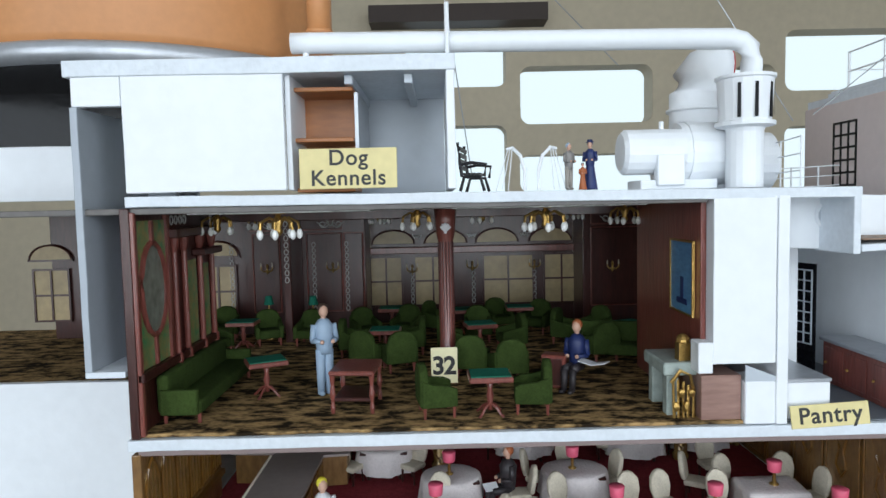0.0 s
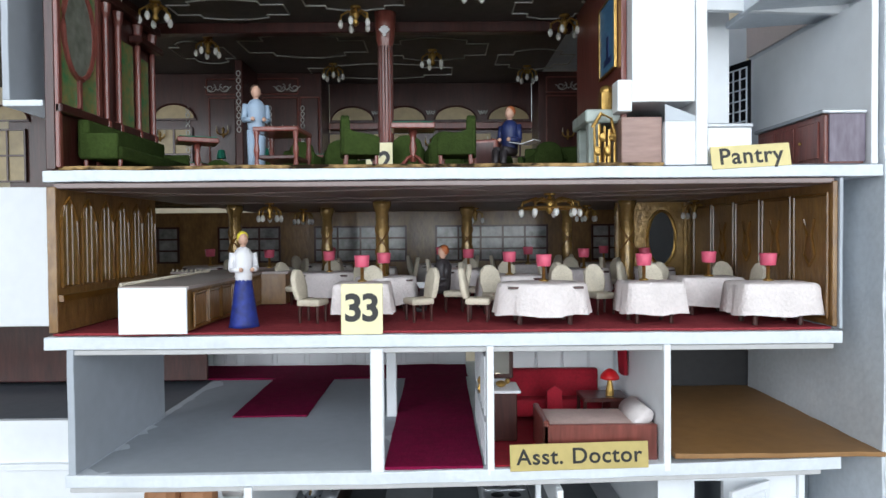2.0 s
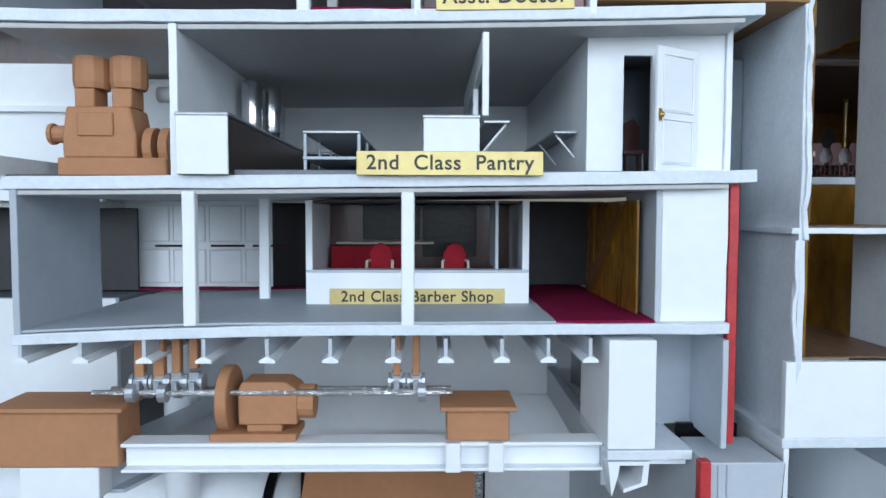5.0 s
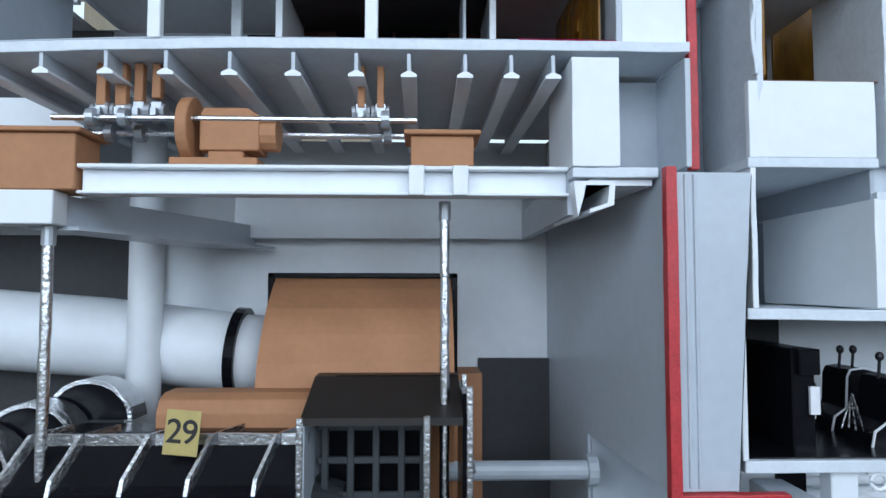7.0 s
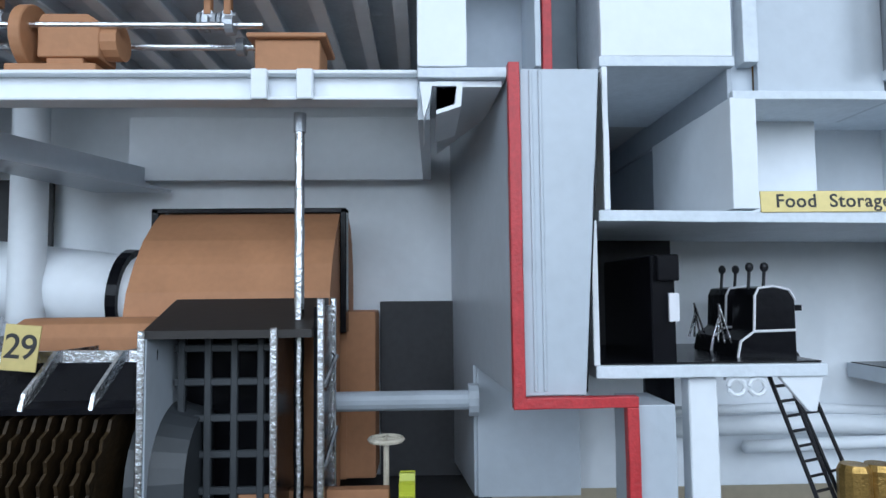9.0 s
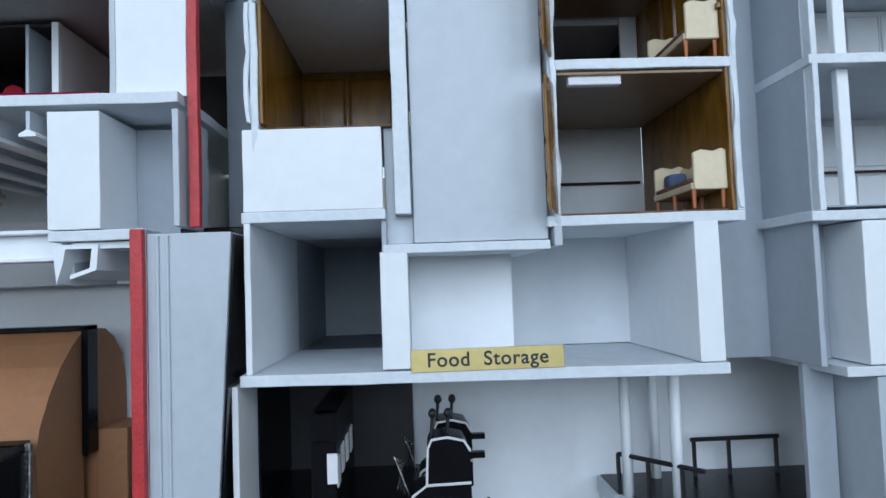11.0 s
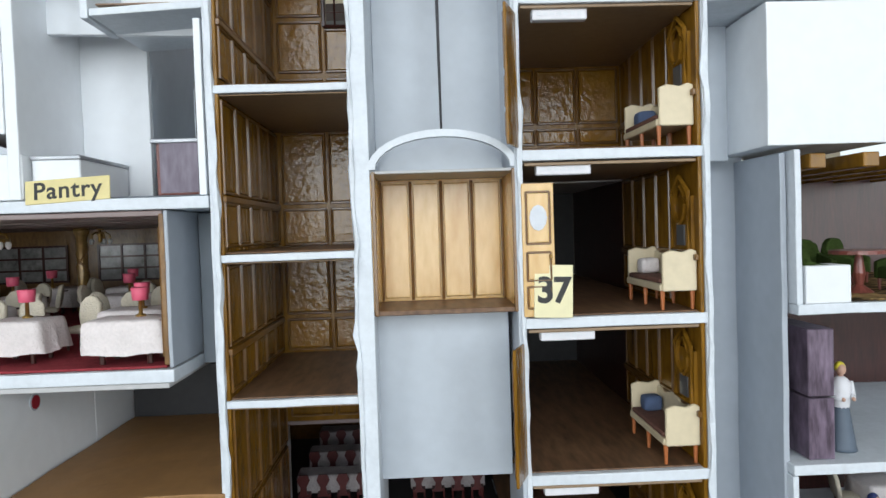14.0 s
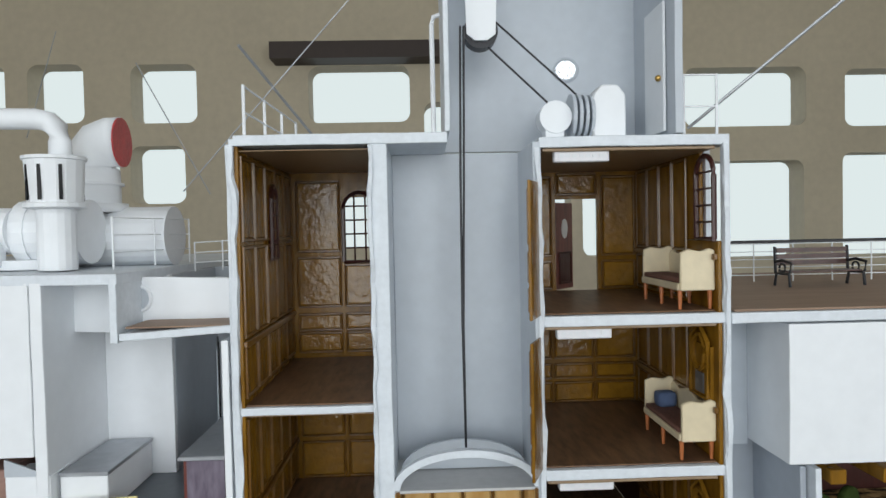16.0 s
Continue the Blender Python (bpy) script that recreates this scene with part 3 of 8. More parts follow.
HAIR_Y = material("doll_yellow_hair_paint", (0.70, 0.60, 0.05), 0.5)
HAIR_B = material("doll_brown_hair_paint", (0.05, 0.028, 0.02), 0.5)
HAIR_R = material("doll_red_hair_paint", (0.36, 0.10, 0.03), 0.5)
TANPANE = material("tan_printed_pane", (0.40, 0.30, 0.15), 0.35, vary=0.25, scale=90, bump=0.2)
ORNAMENT = material("silver_ornament_paint", (0.50, 0.50, 0.48), 0.4, metal=0.3)
BULB = material("white_glass_bulb", (0.85, 0.85, 0.83), 0.25)
STAINED = material("green_stained_glass_print", (0.045, 0.22, 0.09), 0.25, second=(0.30, 0.22, 0.08), scale=110, bump=0.2)
MARBLE = material("veined_brown_marble", (0.36, 0.22, 0.18), 0.3, second=(0.20, 0.11, 0.09), scale=60, stretch=(0.4, 1, 2))
PALEMARBLE = material("pale_green_marble", (0.45, 0.52, 0.48), 0.35, second=(0.22, 0.26, 0.24), scale=90)
SEA = material("blue_seascape_print", (0.10, 0.26, 0.42), 0.4, second=(0.03, 0.10, 0.22), scale=50, stretch=(1, 1, 3))
GUNMETAL = material("dark_iron", (0.02, 0.02, 0.024), 0.45, metal=0.3)


def text(words, size, mat, parent, at, name="lettering"):
    """Raised lettering that stands upright, facing the front."""
    cu = bpy.data.curves.new("words", "FONT")
    cu.body, cu.size, cu.align_x, cu.align_y, cu.extrude = words, size * S, "CENTER", "CENTER", 0.00008
    cu.offset = size * S * (0.008 if "9" in words else 0.03 if len(words) < 3 else 0.016)
    cu.space_character = 0.92 if len(words) < 3 else 1.08
    tmp = bpy.data.objects.new("words", cu)
    scene.collection.objects.link(tmp)
    bpy.context.view_layer.update()
    me = bpy.data.meshes.new_from_object(tmp.evaluated_get(bpy.context.evaluated_depsgraph_get()))
    bpy.data.objects.remove(tmp)
    me.materials.clear()
    me.materials.append(mat)
    ob = new(name, me)
    ob.parent = parent
    ob.matrix_local = Matrix.Translation(Vector(at) * S) @ Matrix.Rotation(radians(90), 4, "X")
    return ob


def sign(words, x0, x1, z0, z1, y, mat, label, lean=6.0, size=None, roll=0.0):
    """A printed card propped upright, its lower edge at z0."""
    w, h = x1 - x0, z1 - z0
    t = thing("sign", label, "sign", at=((x0 + x1) / 2, y, z0))
    t.matrix_world = t.matrix_world @ Matrix.Rotation(radians(-lean), 4, "X") @ Matrix.Rotation(radians(roll), 4, "Y")
    bm = bmesh.new()
    cube(bm, -w / 2, w / 2, 0, 0.7, 0, h)
    bevelled(bm, 0.2)
    part("card", bm, mat, t)
    lines = words.split("\n")
    for i, ln in enumerate(lines):
        text(ln, size or h * 0.9 / len(lines), INK, t, (0, -0.1, h * (1 - (i + 0.5) / len(lines))))
    return t


def merge(name, pieces, label, category, m, group=""):
    """One mesh from (bmesh-filling function, material) pairs: for the painted dolls."""
    bm = bmesh.new()
    mats = []
    for fill, mat in pieces:
        before = set(bm.faces)
        fill(bm)
        if mat not in mats:
            mats.append(mat)
        for f in bm.faces:
            if f not in before:
                f.material_index = mats.index(mat)
                f.smooth = True
    me = bpy.data.meshes.new(name)
    bmesh.ops.recalc_face_normals(bm, faces=bm.faces)
    bm.to_mesh(me)
    bm.free()
    for mt in mats:
        me.materials.append(mt)
    ob = new(name, me)
    ob.matrix_world = m
    return tagged(ob, label, category, group)


def doll(label, m, top, bottom, hair, skirt=False, seated=False, height=46, cap=None):
    """A small painted figure, standing or seated; faces -y."""
    k = height / 46

    def legs(bm):
        if skirt:
            lathe(bm, [(7.5 * k, 0), (7 * k, 2 * k), (5.5 * k, 12 * k), (4 * k, 22 * k), (3.6 * k, 25 * k)], 14)
        elif seated:
            for sx in (-2.3, 2.3):
                rod(bm, (sx * k, 0, 12 * k), (sx * k, -11 * k, 12 * k), 2.4 * k, 2.1 * k)
                rod(bm, (sx * k, -11 * k, 12 * k), (sx * k, -12 * k, 1 * k), 2.1 * k, 1.5 * k)
                ball(bm, (sx * k, -14 * k, 1.2 * k), 1.6 * k, (1, 1.9, 0.8))
        else:
            for sx in (-2.2, 2.2):
                rod(bm, (sx * k, 0, 0.5), (sx * 0.9 * k, 0, 23 * k), 1.9 * k, 2.7 * k)
                ball(bm, (sx * k, -1.2 * k, 1.2 * k), 1.7 * k, (1, 1.8, 0.8))
    b = 12 * k if seated else 22 * k

    def torso(bm):
        lathe(bm, [(3.6 * k, b - 1), (4.3 * k, b + 3 * k), (4.6 * k, b + 9 * k), (5.0 * k, b + 13 * k), (3.0 * k, b + 16 * k), (1.4 * k, b + 17 * k)], 12)
        for sx in (-1, 1):
            rod(bm, (sx * 5.0 * k, 0, b + 14 * k), (sx * 6.0 * k, -0.5 * k, b + 6 * k), 1.6 * k, 1.5 * k)
            rod(bm, (sx * 6.0 * k, -0.5 * k, b + 6 * k), (sx * 3.0 * k, -6 * k, b + 6 * k), 1.5 * k, 1.1 * k)

    def face(bm):
        rod(bm, (0, 0, b + 16 * k), (0, 0, b + 19 * k), 1.3 * k)
        ball(bm, (0, -0.2 * k, b + 20.6 * k), 2.7 * k, (0.9, 1, 1.2), 12)
        for sx in (-1, 1):
            ball(bm, (sx * 2.7 * k, -6.4 * k, b + 6 * k), 1.1 * k)

    def hairs(bm):
        ball(bm, (0, 0.7 * k, b + 21.6 * k), 2.9 * k, (0.97, 0.95, 1.05), 12)
        if cap:
            lathe(bm, [(3.9 * k, b + 23 * k), (3.9 * k, b + 23.5 * k), (2.7 * k, b + 23.6 * k), (2.5 * k, b + 25.5 * k)], 12)
    return merge("doll", [(legs, bottom), (torso, top), (face, SKIN), (hairs, hair)], label, "doll", m)


def armchair(m, label, group):
    t = thing("armchair", label, "armchair", group)
    bm = bmesh.new()
    cube(bm, -8, 8, -9, 7, 6, 12.5)
    part("seat", bevelled(bm, 1.6, 2), GREEN, t, smooth=True)
    bm = bmesh.new()
    extrude_outline(bm, [(-9.5, 6), (9.5, 6), (10, 18), (8, 24), (4, 26.5), (0, 27), (-4, 26.5), (-8, 24), (-10, 18)], "y", 5.5, 10)
    part("backrest", bevelled(bm, 1.2, 2), GREEN, t, smooth=True)
    for s in (-1, 1):
        bm = bmesh.new()
        extrude_outline(bm, [(-9, 6), (9, 6), (9, 20), (3, 17.5), (-5, 16.5), (-9, 15)], "x", 7.4 * s, 10.6 * s)
        part("armrest", bevelled(bm, 0.9, 2), GREEN, t, smooth=True)
        for y in (-7.5, 7.5):
            bm = bmesh.new()
            rod(bm, (8 * s, y, 0), (8 * s, y, 6.5), 0.7, 1.1, 8)
            part("leg", bm, MAHOG_LIT, t)
    t.matrix_world = m
    return t


def pedestal_table(label, group, w=22, d=18, h=22, top=BAIZE, wood=MAHOG_LIT):
    t = thing("table", label, "table", group)
    bm = bmesh.new()
    cube(bm, -w / 2, w / 2, -d / 2, d / 2, h - 3.4, h - 0.6)
    part("tabletop", bevelled(bm, 0.5), wood, t)
    bm = bmesh.new()
    cube(bm, -w / 2 + 1, w / 2 - 1, -d / 2 + 1, d / 2 - 1, h - 0.6, h)
    part("playing_surface", bm, top, t, "green baize inset" if top is BAIZE else "")
    bm = bmesh.new()
    lathe(bm, [(1.6, 3), (1.1, 6), (2.0, 10), (1.2, 14), (2.4, h - 3.4)], 10)
    part("column", bm, wood, t, smooth=True)
    for a in range(4):
        bm = bmesh.new()
        c, s = math.cos(a * 1.5708 + 0.785), math.sin(a * 1.5708 + 0.785)
        pipe(bm, [(c, s, 6), (4 * c, 4 * s, 4.6), (7 * c, 7 * s, 1.6), (8.6 * c, 8.6 * s, 0.6)], 0.8, 6)
        part("foot", bm, wood, t)
    return t


def chandelier(label, group, arms=5, r=9.0, drop=12.0, bulbs=BULB):
    """A brass ceiling lamp hung from its top at the origin."""
    t = thing("chandelier", label, "chandelier", group)
    bm = bmesh.new()
    lathe(bm, [(3.4, -1.2), (3.4, 0)], 12)
    lathe(bm, [(0.7, -drop), (2.2, -drop + 2), (1.2, -drop + 4), (2.6, -5), (1.0, -1.2)], 10)
    part("stem", bm, GOLD, t, smooth=True)
    for a in range(arms):
        c, s = math.cos(6.283 * a / arms + 0.3), math.sin(6.283 * a / arms + 0.3)
        bm = bmesh.new()
        pipe(bm, [(c * 0.8, s * 0.8, -5), (c * r * 0.5, s * r * 0.5, -3), (c * r * 0.95, s * r * 0.95, -5.5), (c * r, s * r, -9)], 0.75, 6)
        arm = part("arm", bm, GOLD, t)
        bm = bmesh.new()
        lathe(bm, [(0.6, -13.6), (1.5, -12.4), (1.7, -10.8), (0.9, -8.8)], 8, (c * r, s * r, 0))
        part("bulb", bm, bulbs, arm, smooth=True)
    return t


def sconce(m, group):
    t = thing("wall_lamp", "gilt double-arm candle lamp on the panelled wall", "wall lamp", group)
    bm = bmesh.new()
    lathe(bm, [(0.4, -5), (1.3, -3), (0.7, 0), (1.4, 2), (0.3, 4)], 8)
    part("backplate", bm, GOLD, t)
    for s in (-1, 1):
        bm = bmesh.new()
        pipe(bm, [(0, -0.6, -2), (2.6 * s, -1.8, -2.6), (4.8 * s, -2, -0.6), (4.8 * s, -2, 1.4)], 0.6, 6)
        arm = part("arm", bm, GOLD, t)
        bm = bmesh.new()
        rod(bm, (4.8 * s, -2, 1.4), (4.8 * s, -2, 5), 0.7, 0.4, 6)
        part("candle", bm, CREAM, arm)
    t.matrix_world = m
    return t


def frame_bars(x0, x1, z0, z1, y0, y1, w, cols, rows, parent, mat, name="muntin"):
    for k in range(cols + 1):
        bm = bmesh.new()
        x = x0 + (x1 - x0) * k / cols
        cube(bm, x - w / 2, x + w / 2, y0, y1, z0, z1)
        part(name, bm, mat, parent)
    for k in range(rows + 1):
        bm = bmesh.new()
        z = z0 + (z1 - z0) * k / rows
        cube(bm, x0 - w / 2, x1 + w / 2, y0 + 0.1, y1 - 0.1, z - w / 2, z + w / 2)
        part(name, bm, mat, parent)


def saloon_window(cx, w, z0, z1, y, cols, group="lounge windows"):
    t = thing("window", "tan printed saloon window in a dark mahogany frame", "window", group, at=(cx, y, z0))
    bm = bmesh.new()
    cube(bm, -w / 2, w / 2, 0, 1, 0, z1 - z0)
    part("pane", bm, TANPANE, t)
    frame_bars(-w / 2, w / 2, 0, z1 - z0, -1.2, 0.4, 1.6, cols, 2, t, MAHOG)
    return t


def arch_window(cx, w, z0, h, y):
    t = thing("fanlight", "tan half-round fanlight in a mahogany frieze", "window", "lounge fanlights", at=(cx, y, z0))
    n = 12
    pts = [(w / 2 * math.cos(math.pi * k / n), h * math.sin(math.pi * k / n)) for k in range(n + 1)]
    bm = bmesh.new()
    extrude_outline(bm, pts, "y", 0, 1)
    part("pane", bm, TANPANE, t)
    bm = bmesh.new()
    pipe(bm, [(p[0], -0.4, p[1]) for p in pts], 0.9, 6)
    cube(bm, -w / 2 - 1, w / 2 + 1, -1, 0.4, -1, 0.6)
    part("frame", bm, MAHOG, t)
    return t


def scroll(x, y, z, w, name="scroll_ornament"):
    t = thing("scroll_ornament", "silvery carved scroll on a dark panel", "ornament", "wall scrolls", at=(x, y, z))
    bm = bmesh.new()
    for s in (-1, 1):
        pts = []
        for k in range(14):
            a = k / 13 * 7.0
            r = w * 0.22 * (1 - k / 17)
            pts.append((s * (w * 0.26 + r * math.cos(a + 2.2)), -0.5, r * math.sin(a + 2.2) * 0.8))
        pipe(bm, pts, 0.45, 5)
        pipe(bm, [(0, -0.5, -2), (s * w * 0.12, -0.5, 1.2), (s * w * 0.25, -0.5, -2.6), (s * w * 0.48, -0.5, 1.5)], 0.45, 5)
    part("scrollwork", bm, ORNAMENT, t)
    return t


def chain(x, y, z0, z1):
    t = thing("chain_ornament", "silvery pierced chain ornament on a mahogany pilaster", "ornament", "pilaster chains", at=(x, y, z0))
    bm = bmesh.new()
    n = int((z1 - z0) / 5)
    for k in range(n):
        z = (k + 0.5) * (z1 - z0) / n
        pts = [(1.5 * math.cos(a * 0.785), -0.4, z + 2.1 * math.sin(a * 0.785)) for a in range(9)]
        pipe(bm, pts, 0.4, 5)
    part("rings", bm, ORNAMENT, t)
    return t


def raised_panels(parent, rects, axis, at, depth, mat, trim=0.9, trim_mat=None):
    """Raised fields with a moulding round each: rects are (u0, u1, z0, z1) on the plane axis = at."""
    sgn = 1 if depth > 0 else -1
    for u0, u1, z0, z1 in rects:
        bm = bmesh.new()
        if axis == "x":
            cube(bm, at, at + depth * 0.6, u0 + trim, u1 - trim, z0 + trim, z1 - trim)
        else:
            cube(bm, u0 + trim, u1 - trim, at, at + depth * 0.6, z0 + trim, z1 - trim)
        bevelled(bm, min(0.35, abs(depth) * 0.25))
        part("panel", bm, mat, parent)
        if trim_mat:
            bm = bmesh.new()
            p = at + depth * 0.5
            c = [(u0, z0), (u1, z0), (u1, z1), (u0, z1), (u0, z0)]
            for a, b in zip(c, c[1:]):
                q = (p, a[0], a[1]) if axis == "x" else (a[0], p, a[1])
                r = (p, b[0], b[1]) if axis == "x" else (b[0], p, b[1])
                rod(bm, q, r, trim * 0.75, seg=6)
            part("moulding", bm, trim_mat, parent)


# ---- lounge ----
lounge_left = bpy.data.objects["wall_lounge_left"]
w = thing("stained_glass_screen", "round mirror set in green stained glass, mahogany framed", "wall panel", at=(-143.4, 0, 0))
bm = bmesh.new()
cube(bm, 0, 0.8, 2, 38, 928, 1000)
part("glass", bm, STAINED, w, "green and gold stained glass")
bm = bmesh.new()
pts = [(1.4, 20 + 14 * math.cos(a * 0.3491), 966 + 23 * math.sin(a * 0.3491)) for a in range(19)]
pipe(bm, pts, 1.5, 6)
part("mirror_frame", bm, MAHOG_LIT, w)
bm = bmesh.new()
extrude_outline(bm, [(20 + 14 * math.cos(a * 0.3491), 966 + 23 * math.sin(a * 0.3491)) for a in range(18)], "x", 0.8, 1.3)
part("mirror", bm, material("aged_mirror_print", (0.25, 0.26, 0.22), 0.2, second=(0.12, 0.13, 0.10), scale=120), w, "mottled round mirror")
for y0, y1, z0, z1 in ((0, 3, 897, 1004), (37, 41, 897, 1004), (18.5, 21.5, 928, 943), (18.5, 21.5, 989, 1000)):
    bm = bmesh.new()
    cube(bm, 0, 2.2, y0, y1, z0, z1)
    part("stile", bevelled(bm, 0.4), MAHOG_LIT, w)
for y in (46, 60, 84, 104):
    bm = bmesh.new()
    lathe(bm, [(2.6, 0), (2.6, 4), (1.7, 6), (1.7, 60), (2.6, 63), (3.2, 68)], 10, (1.6, y, 922))
    part("pilaster", bm, MAHOG_LIT, w)
bm = bmesh.new()
cube(bm, 0, 6, 40, 108, 990, 995)
cube(bm, 0, 3.4, 0, 108, 923, 927.5)
cube(bm, 0, 7.5, 76, 108, 978, 982)
part("cornice", bevelled(bm, 0.6), MAHOG, w)
bm = bmesh.new()
cube(bm, 0, 0.7, 64, 80, 928, 976)
cube(bm, 0, 0.7, 88, 100, 928, 972)
part("side_glass", bm, STAINED, w, "narrow stained glass")
for y in (47, 53, 59, 65):
    bm = bmesh.new()
    pts = [(0.8, y + 2 * math.cos(a * 0.785), 999.5 + 2.4 * math.sin(a * 0.785)) for a in range(9)]
    pipe(bm, pts, 0.45, 5)
    part("scroll", bm, ORNAMENT, w)

back_l, back_r = bpy.data.objects["wall_lounge_back_left"], bpy.data.objects["wall_lounge_back_right"]
raised_panels(back_l, [(-112, -82, 915, 982), (-158, -135, 915, 982), (-80, -64, 915, 982), (-160, -82, 985, 998)], "y", 253.8, -1.4, MAHOG, 0.8, MAHOG_LIT)
raised_panels(back_r, [(131, 172, 915, 982), (131, 172, 985, 998)], "y", 253.8, -1.4, MAHOG, 0.8, MAHOG_LIT)
for nm, a in (("wall_bay_left", (-66, -62.2, 258.2, 296, 896, 1003)), ("wall_bay_right", (124.2, 128, 258.2, 296, 896, 1003)),
              ("wall_bay_sill", (-62, 124, 293, 297, 896, 911)), ("wall_bay_head", (-62, 124, 294.5, 297, 960, 1003))):
    board(nm, *a, MAHOG, "dark mahogany bay wall", uneven=0.1)
bm = bmesh.new()
cube(bm, -62, 124, 289, 294.4, 960, 966)
tagged(part("trim_bay_rail", bevelled(bm, 0.6), MAHOG_LIT), "red mahogany rail above the windows", "trim", kind="structure")
board("wall_bay_mullions", -62, 124, 295, 297, 911, 960, MAHOG, "dark mahogany window wall", uneven=0.1)
for cx, ww, n in ((-48, 29, 2), (-5, 34, 2), (64, 46, 2), (113, 32, 2)):
    saloon_window(cx, ww, 912, 957, 293.5, n)
for cx in (-41, 7, 54, 103):
    arch_window(cx, 39, 968.5, 13, 293.4)
for cx in (-188, -330):
    saloon_window(cx, 30, 912, 956, 252.5, 2)
    arch_window(cx, 36, 964, 13, 252.6)
for x, y in ((-106, 252.5), (-78, 252.5), (-24, 293), (32, 293), (88, 293), (178, 252.5), (-176, 252.5)):
    chain(x, y, 915 if y < 260 else 913, 975 if y < 260 else 948)
for x, y, z in ((-91, 252.5, 990), (-150, 252.5, 990), (150, 252.5, 990), (-19, 293, 976), (31, 293, 976), (79, 293, 976)):
    scroll(x, y, z, 24 if y < 260 else 9)
for x, y, z in ((-90, 252, 953), (-146, 252, 953), (149, 252, 949), (-24, 292, 946), (31, 292, 948), (88, 292, 948), (-200, 252, 950)):
    sconce(place(x, y, z), "lounge wall lamps")
t = thing("partition_pilaster", "tall dark mahogany partition end with silver carving", "pilaster", at=(-119, 208, 897.6))
bm = bmesh.new()
cube(bm, -3, 3, 0, 44, 0, 105)
part("post", bevelled(bm, 0.6), MAHOG, t)
bm = bmesh.new()
for k in range(9):
    pipe(bm, [(1.6 * math.cos(a * 0.785), -0.5, 50 + k * 5.5 + 2.2 * math.sin(a * 0.785)) for a in range(9)], 0.4, 5)
part("rings", bm, ORNAMENT, t)

t = thing("column", "fluted reddish mahogany column with white shell capital", "column", at=(5, 103, 897.6))
bm = bmesh.new()
lathe(bm, [(6.2, 0), (6.2, 3), (5, 5), (4.6, 84), (5.6, 88), (6.4, 97), (6.8, 105.3)], 16)
part("shaft", bm, MAHOG_LIT, t, smooth=True)
for k in range(9):
    bm = bmesh.new()
    a = math.pi * (1.05 + k * 0.1125)
    rod(bm, (4.5 * math.cos(a), 4.5 * math.sin(a), 6), (4.4 * math.cos(a), 4.4 * math.sin(a), 84), 0.5, seg=6)
    part("flute", bm, MAHOG, t)
bm = bmesh.new()
for k in range(5):
    a = radians(30 + 30 * k)
    rod(bm, (0, -6.2, 90), (3.4 * math.cos(a), -7, 91.5 + 4 * math.sin(a)), 0.4, 0.9, 6)
ball(bm, (0, -6.4, 90), 1.1)
part("shell", bm, SHIRT, t, "white shell ornament")
bm = bmesh.new()
cube(bm, -146, 126, 119, 127, 996, 1002.8)
tagged(part("trim_lounge_beam", bevelled(bm, 0.5), MAHOG), "dark mahogany ceiling beam", "trim", kind="structure")


def ceiling_line(cx, cy, w, d, z=1002.7, mat=ORNAMENT):
    t = thing("ceiling_moulding", "thin white stepped moulding on the dark ceiling", "moulding", "ceiling mouldings", at=(cx, cy, z))
    q = [(-0.5, -0.25), (-0.3, -0.25), (-0.3, -0.4), (-0.1, -0.5), (0.1, -0.5), (0.3, -0.4), (0.3, -0.25), (0.5, -0.25), (0.5, 0.25), (0.3, 0.25), (0.3, 0.4), (0.1, 0.5),
         (-0.1, 0.5), (-0.3, 0.4), (-0.3, 0.25), (-0.5, 0.25), (-0.5, -0.25)]
    bm = bmesh.new()
    for a, b in zip(q, q[1:]):
        rod(bm, (a[0] * w, a[1] * d, 0), (b[0] * w, b[1] * d, 0), 0.5, seg=6)
    part("strip", bm, mat, t)


for cx, cy, ww, d in ((-78, 30, 90, 44), (58, 44, 100, 50), (-12, 80, 60, 34), (-90, 95, 70, 36), (110, 95, 50, 40), (-60, 175, 90, 60), (35, 185, 80, 60), (115, 215, 60, 60), (-140, 190, 40, 60),
                      (-10, 250, 120, 50)):
    ceiling_line(cx, cy, ww, d)
for x, y, r in ((-78, 17, 10), (57, 38, 11), (-12, 91, 9), (119, 109, 9), (-129, 80, 9), (-123, 151, 8), (-47, 224, 8), (34, 186, 8), (112, 235, 8), (-185, 160, 8)):
    c = chandelier("brass chandelier with white bulbs on the dark ceiling", "lounge chandeliers", 5 if r < 10 else 7, r)
    c.matrix_world = place(x, y, 1003, random.uniform(0, 60))

proto_label = "green felt armchair with short wooden legs on the carpet"
GRP = "lounge armchairs"
first = armchair(place(-2, 24, 897.5, 100), proto_label, GRP)
for x, y, a in ((47, 26, -95), (-47, 122, 150), (-27, 116, 200), (20, 98, 170), (41, 84, 190), (-134, 204, 20), (-101, 200, -10), (-58, 205, 30), (-27, 214, -20), (-62, 160, 90), (-20, 165, -90),
                (8, 160, 90), (52, 165, -80), (30, 200, 0), (-2, 235, 60), (80, 227, -30), (50, 240, 20), (96, 184, 60), (108, 130, 200), (-165, 170, 60), (-190, 150, 100), (118, 190, -60), (-175, 225, 10)):
    copy_thing(first, place(x, y, 897.5, a))
T1 = pedestal_table("small mahogany card table with green baize top", "card tables")
T1.matrix_world = place(25, 20, 897.5, 2)
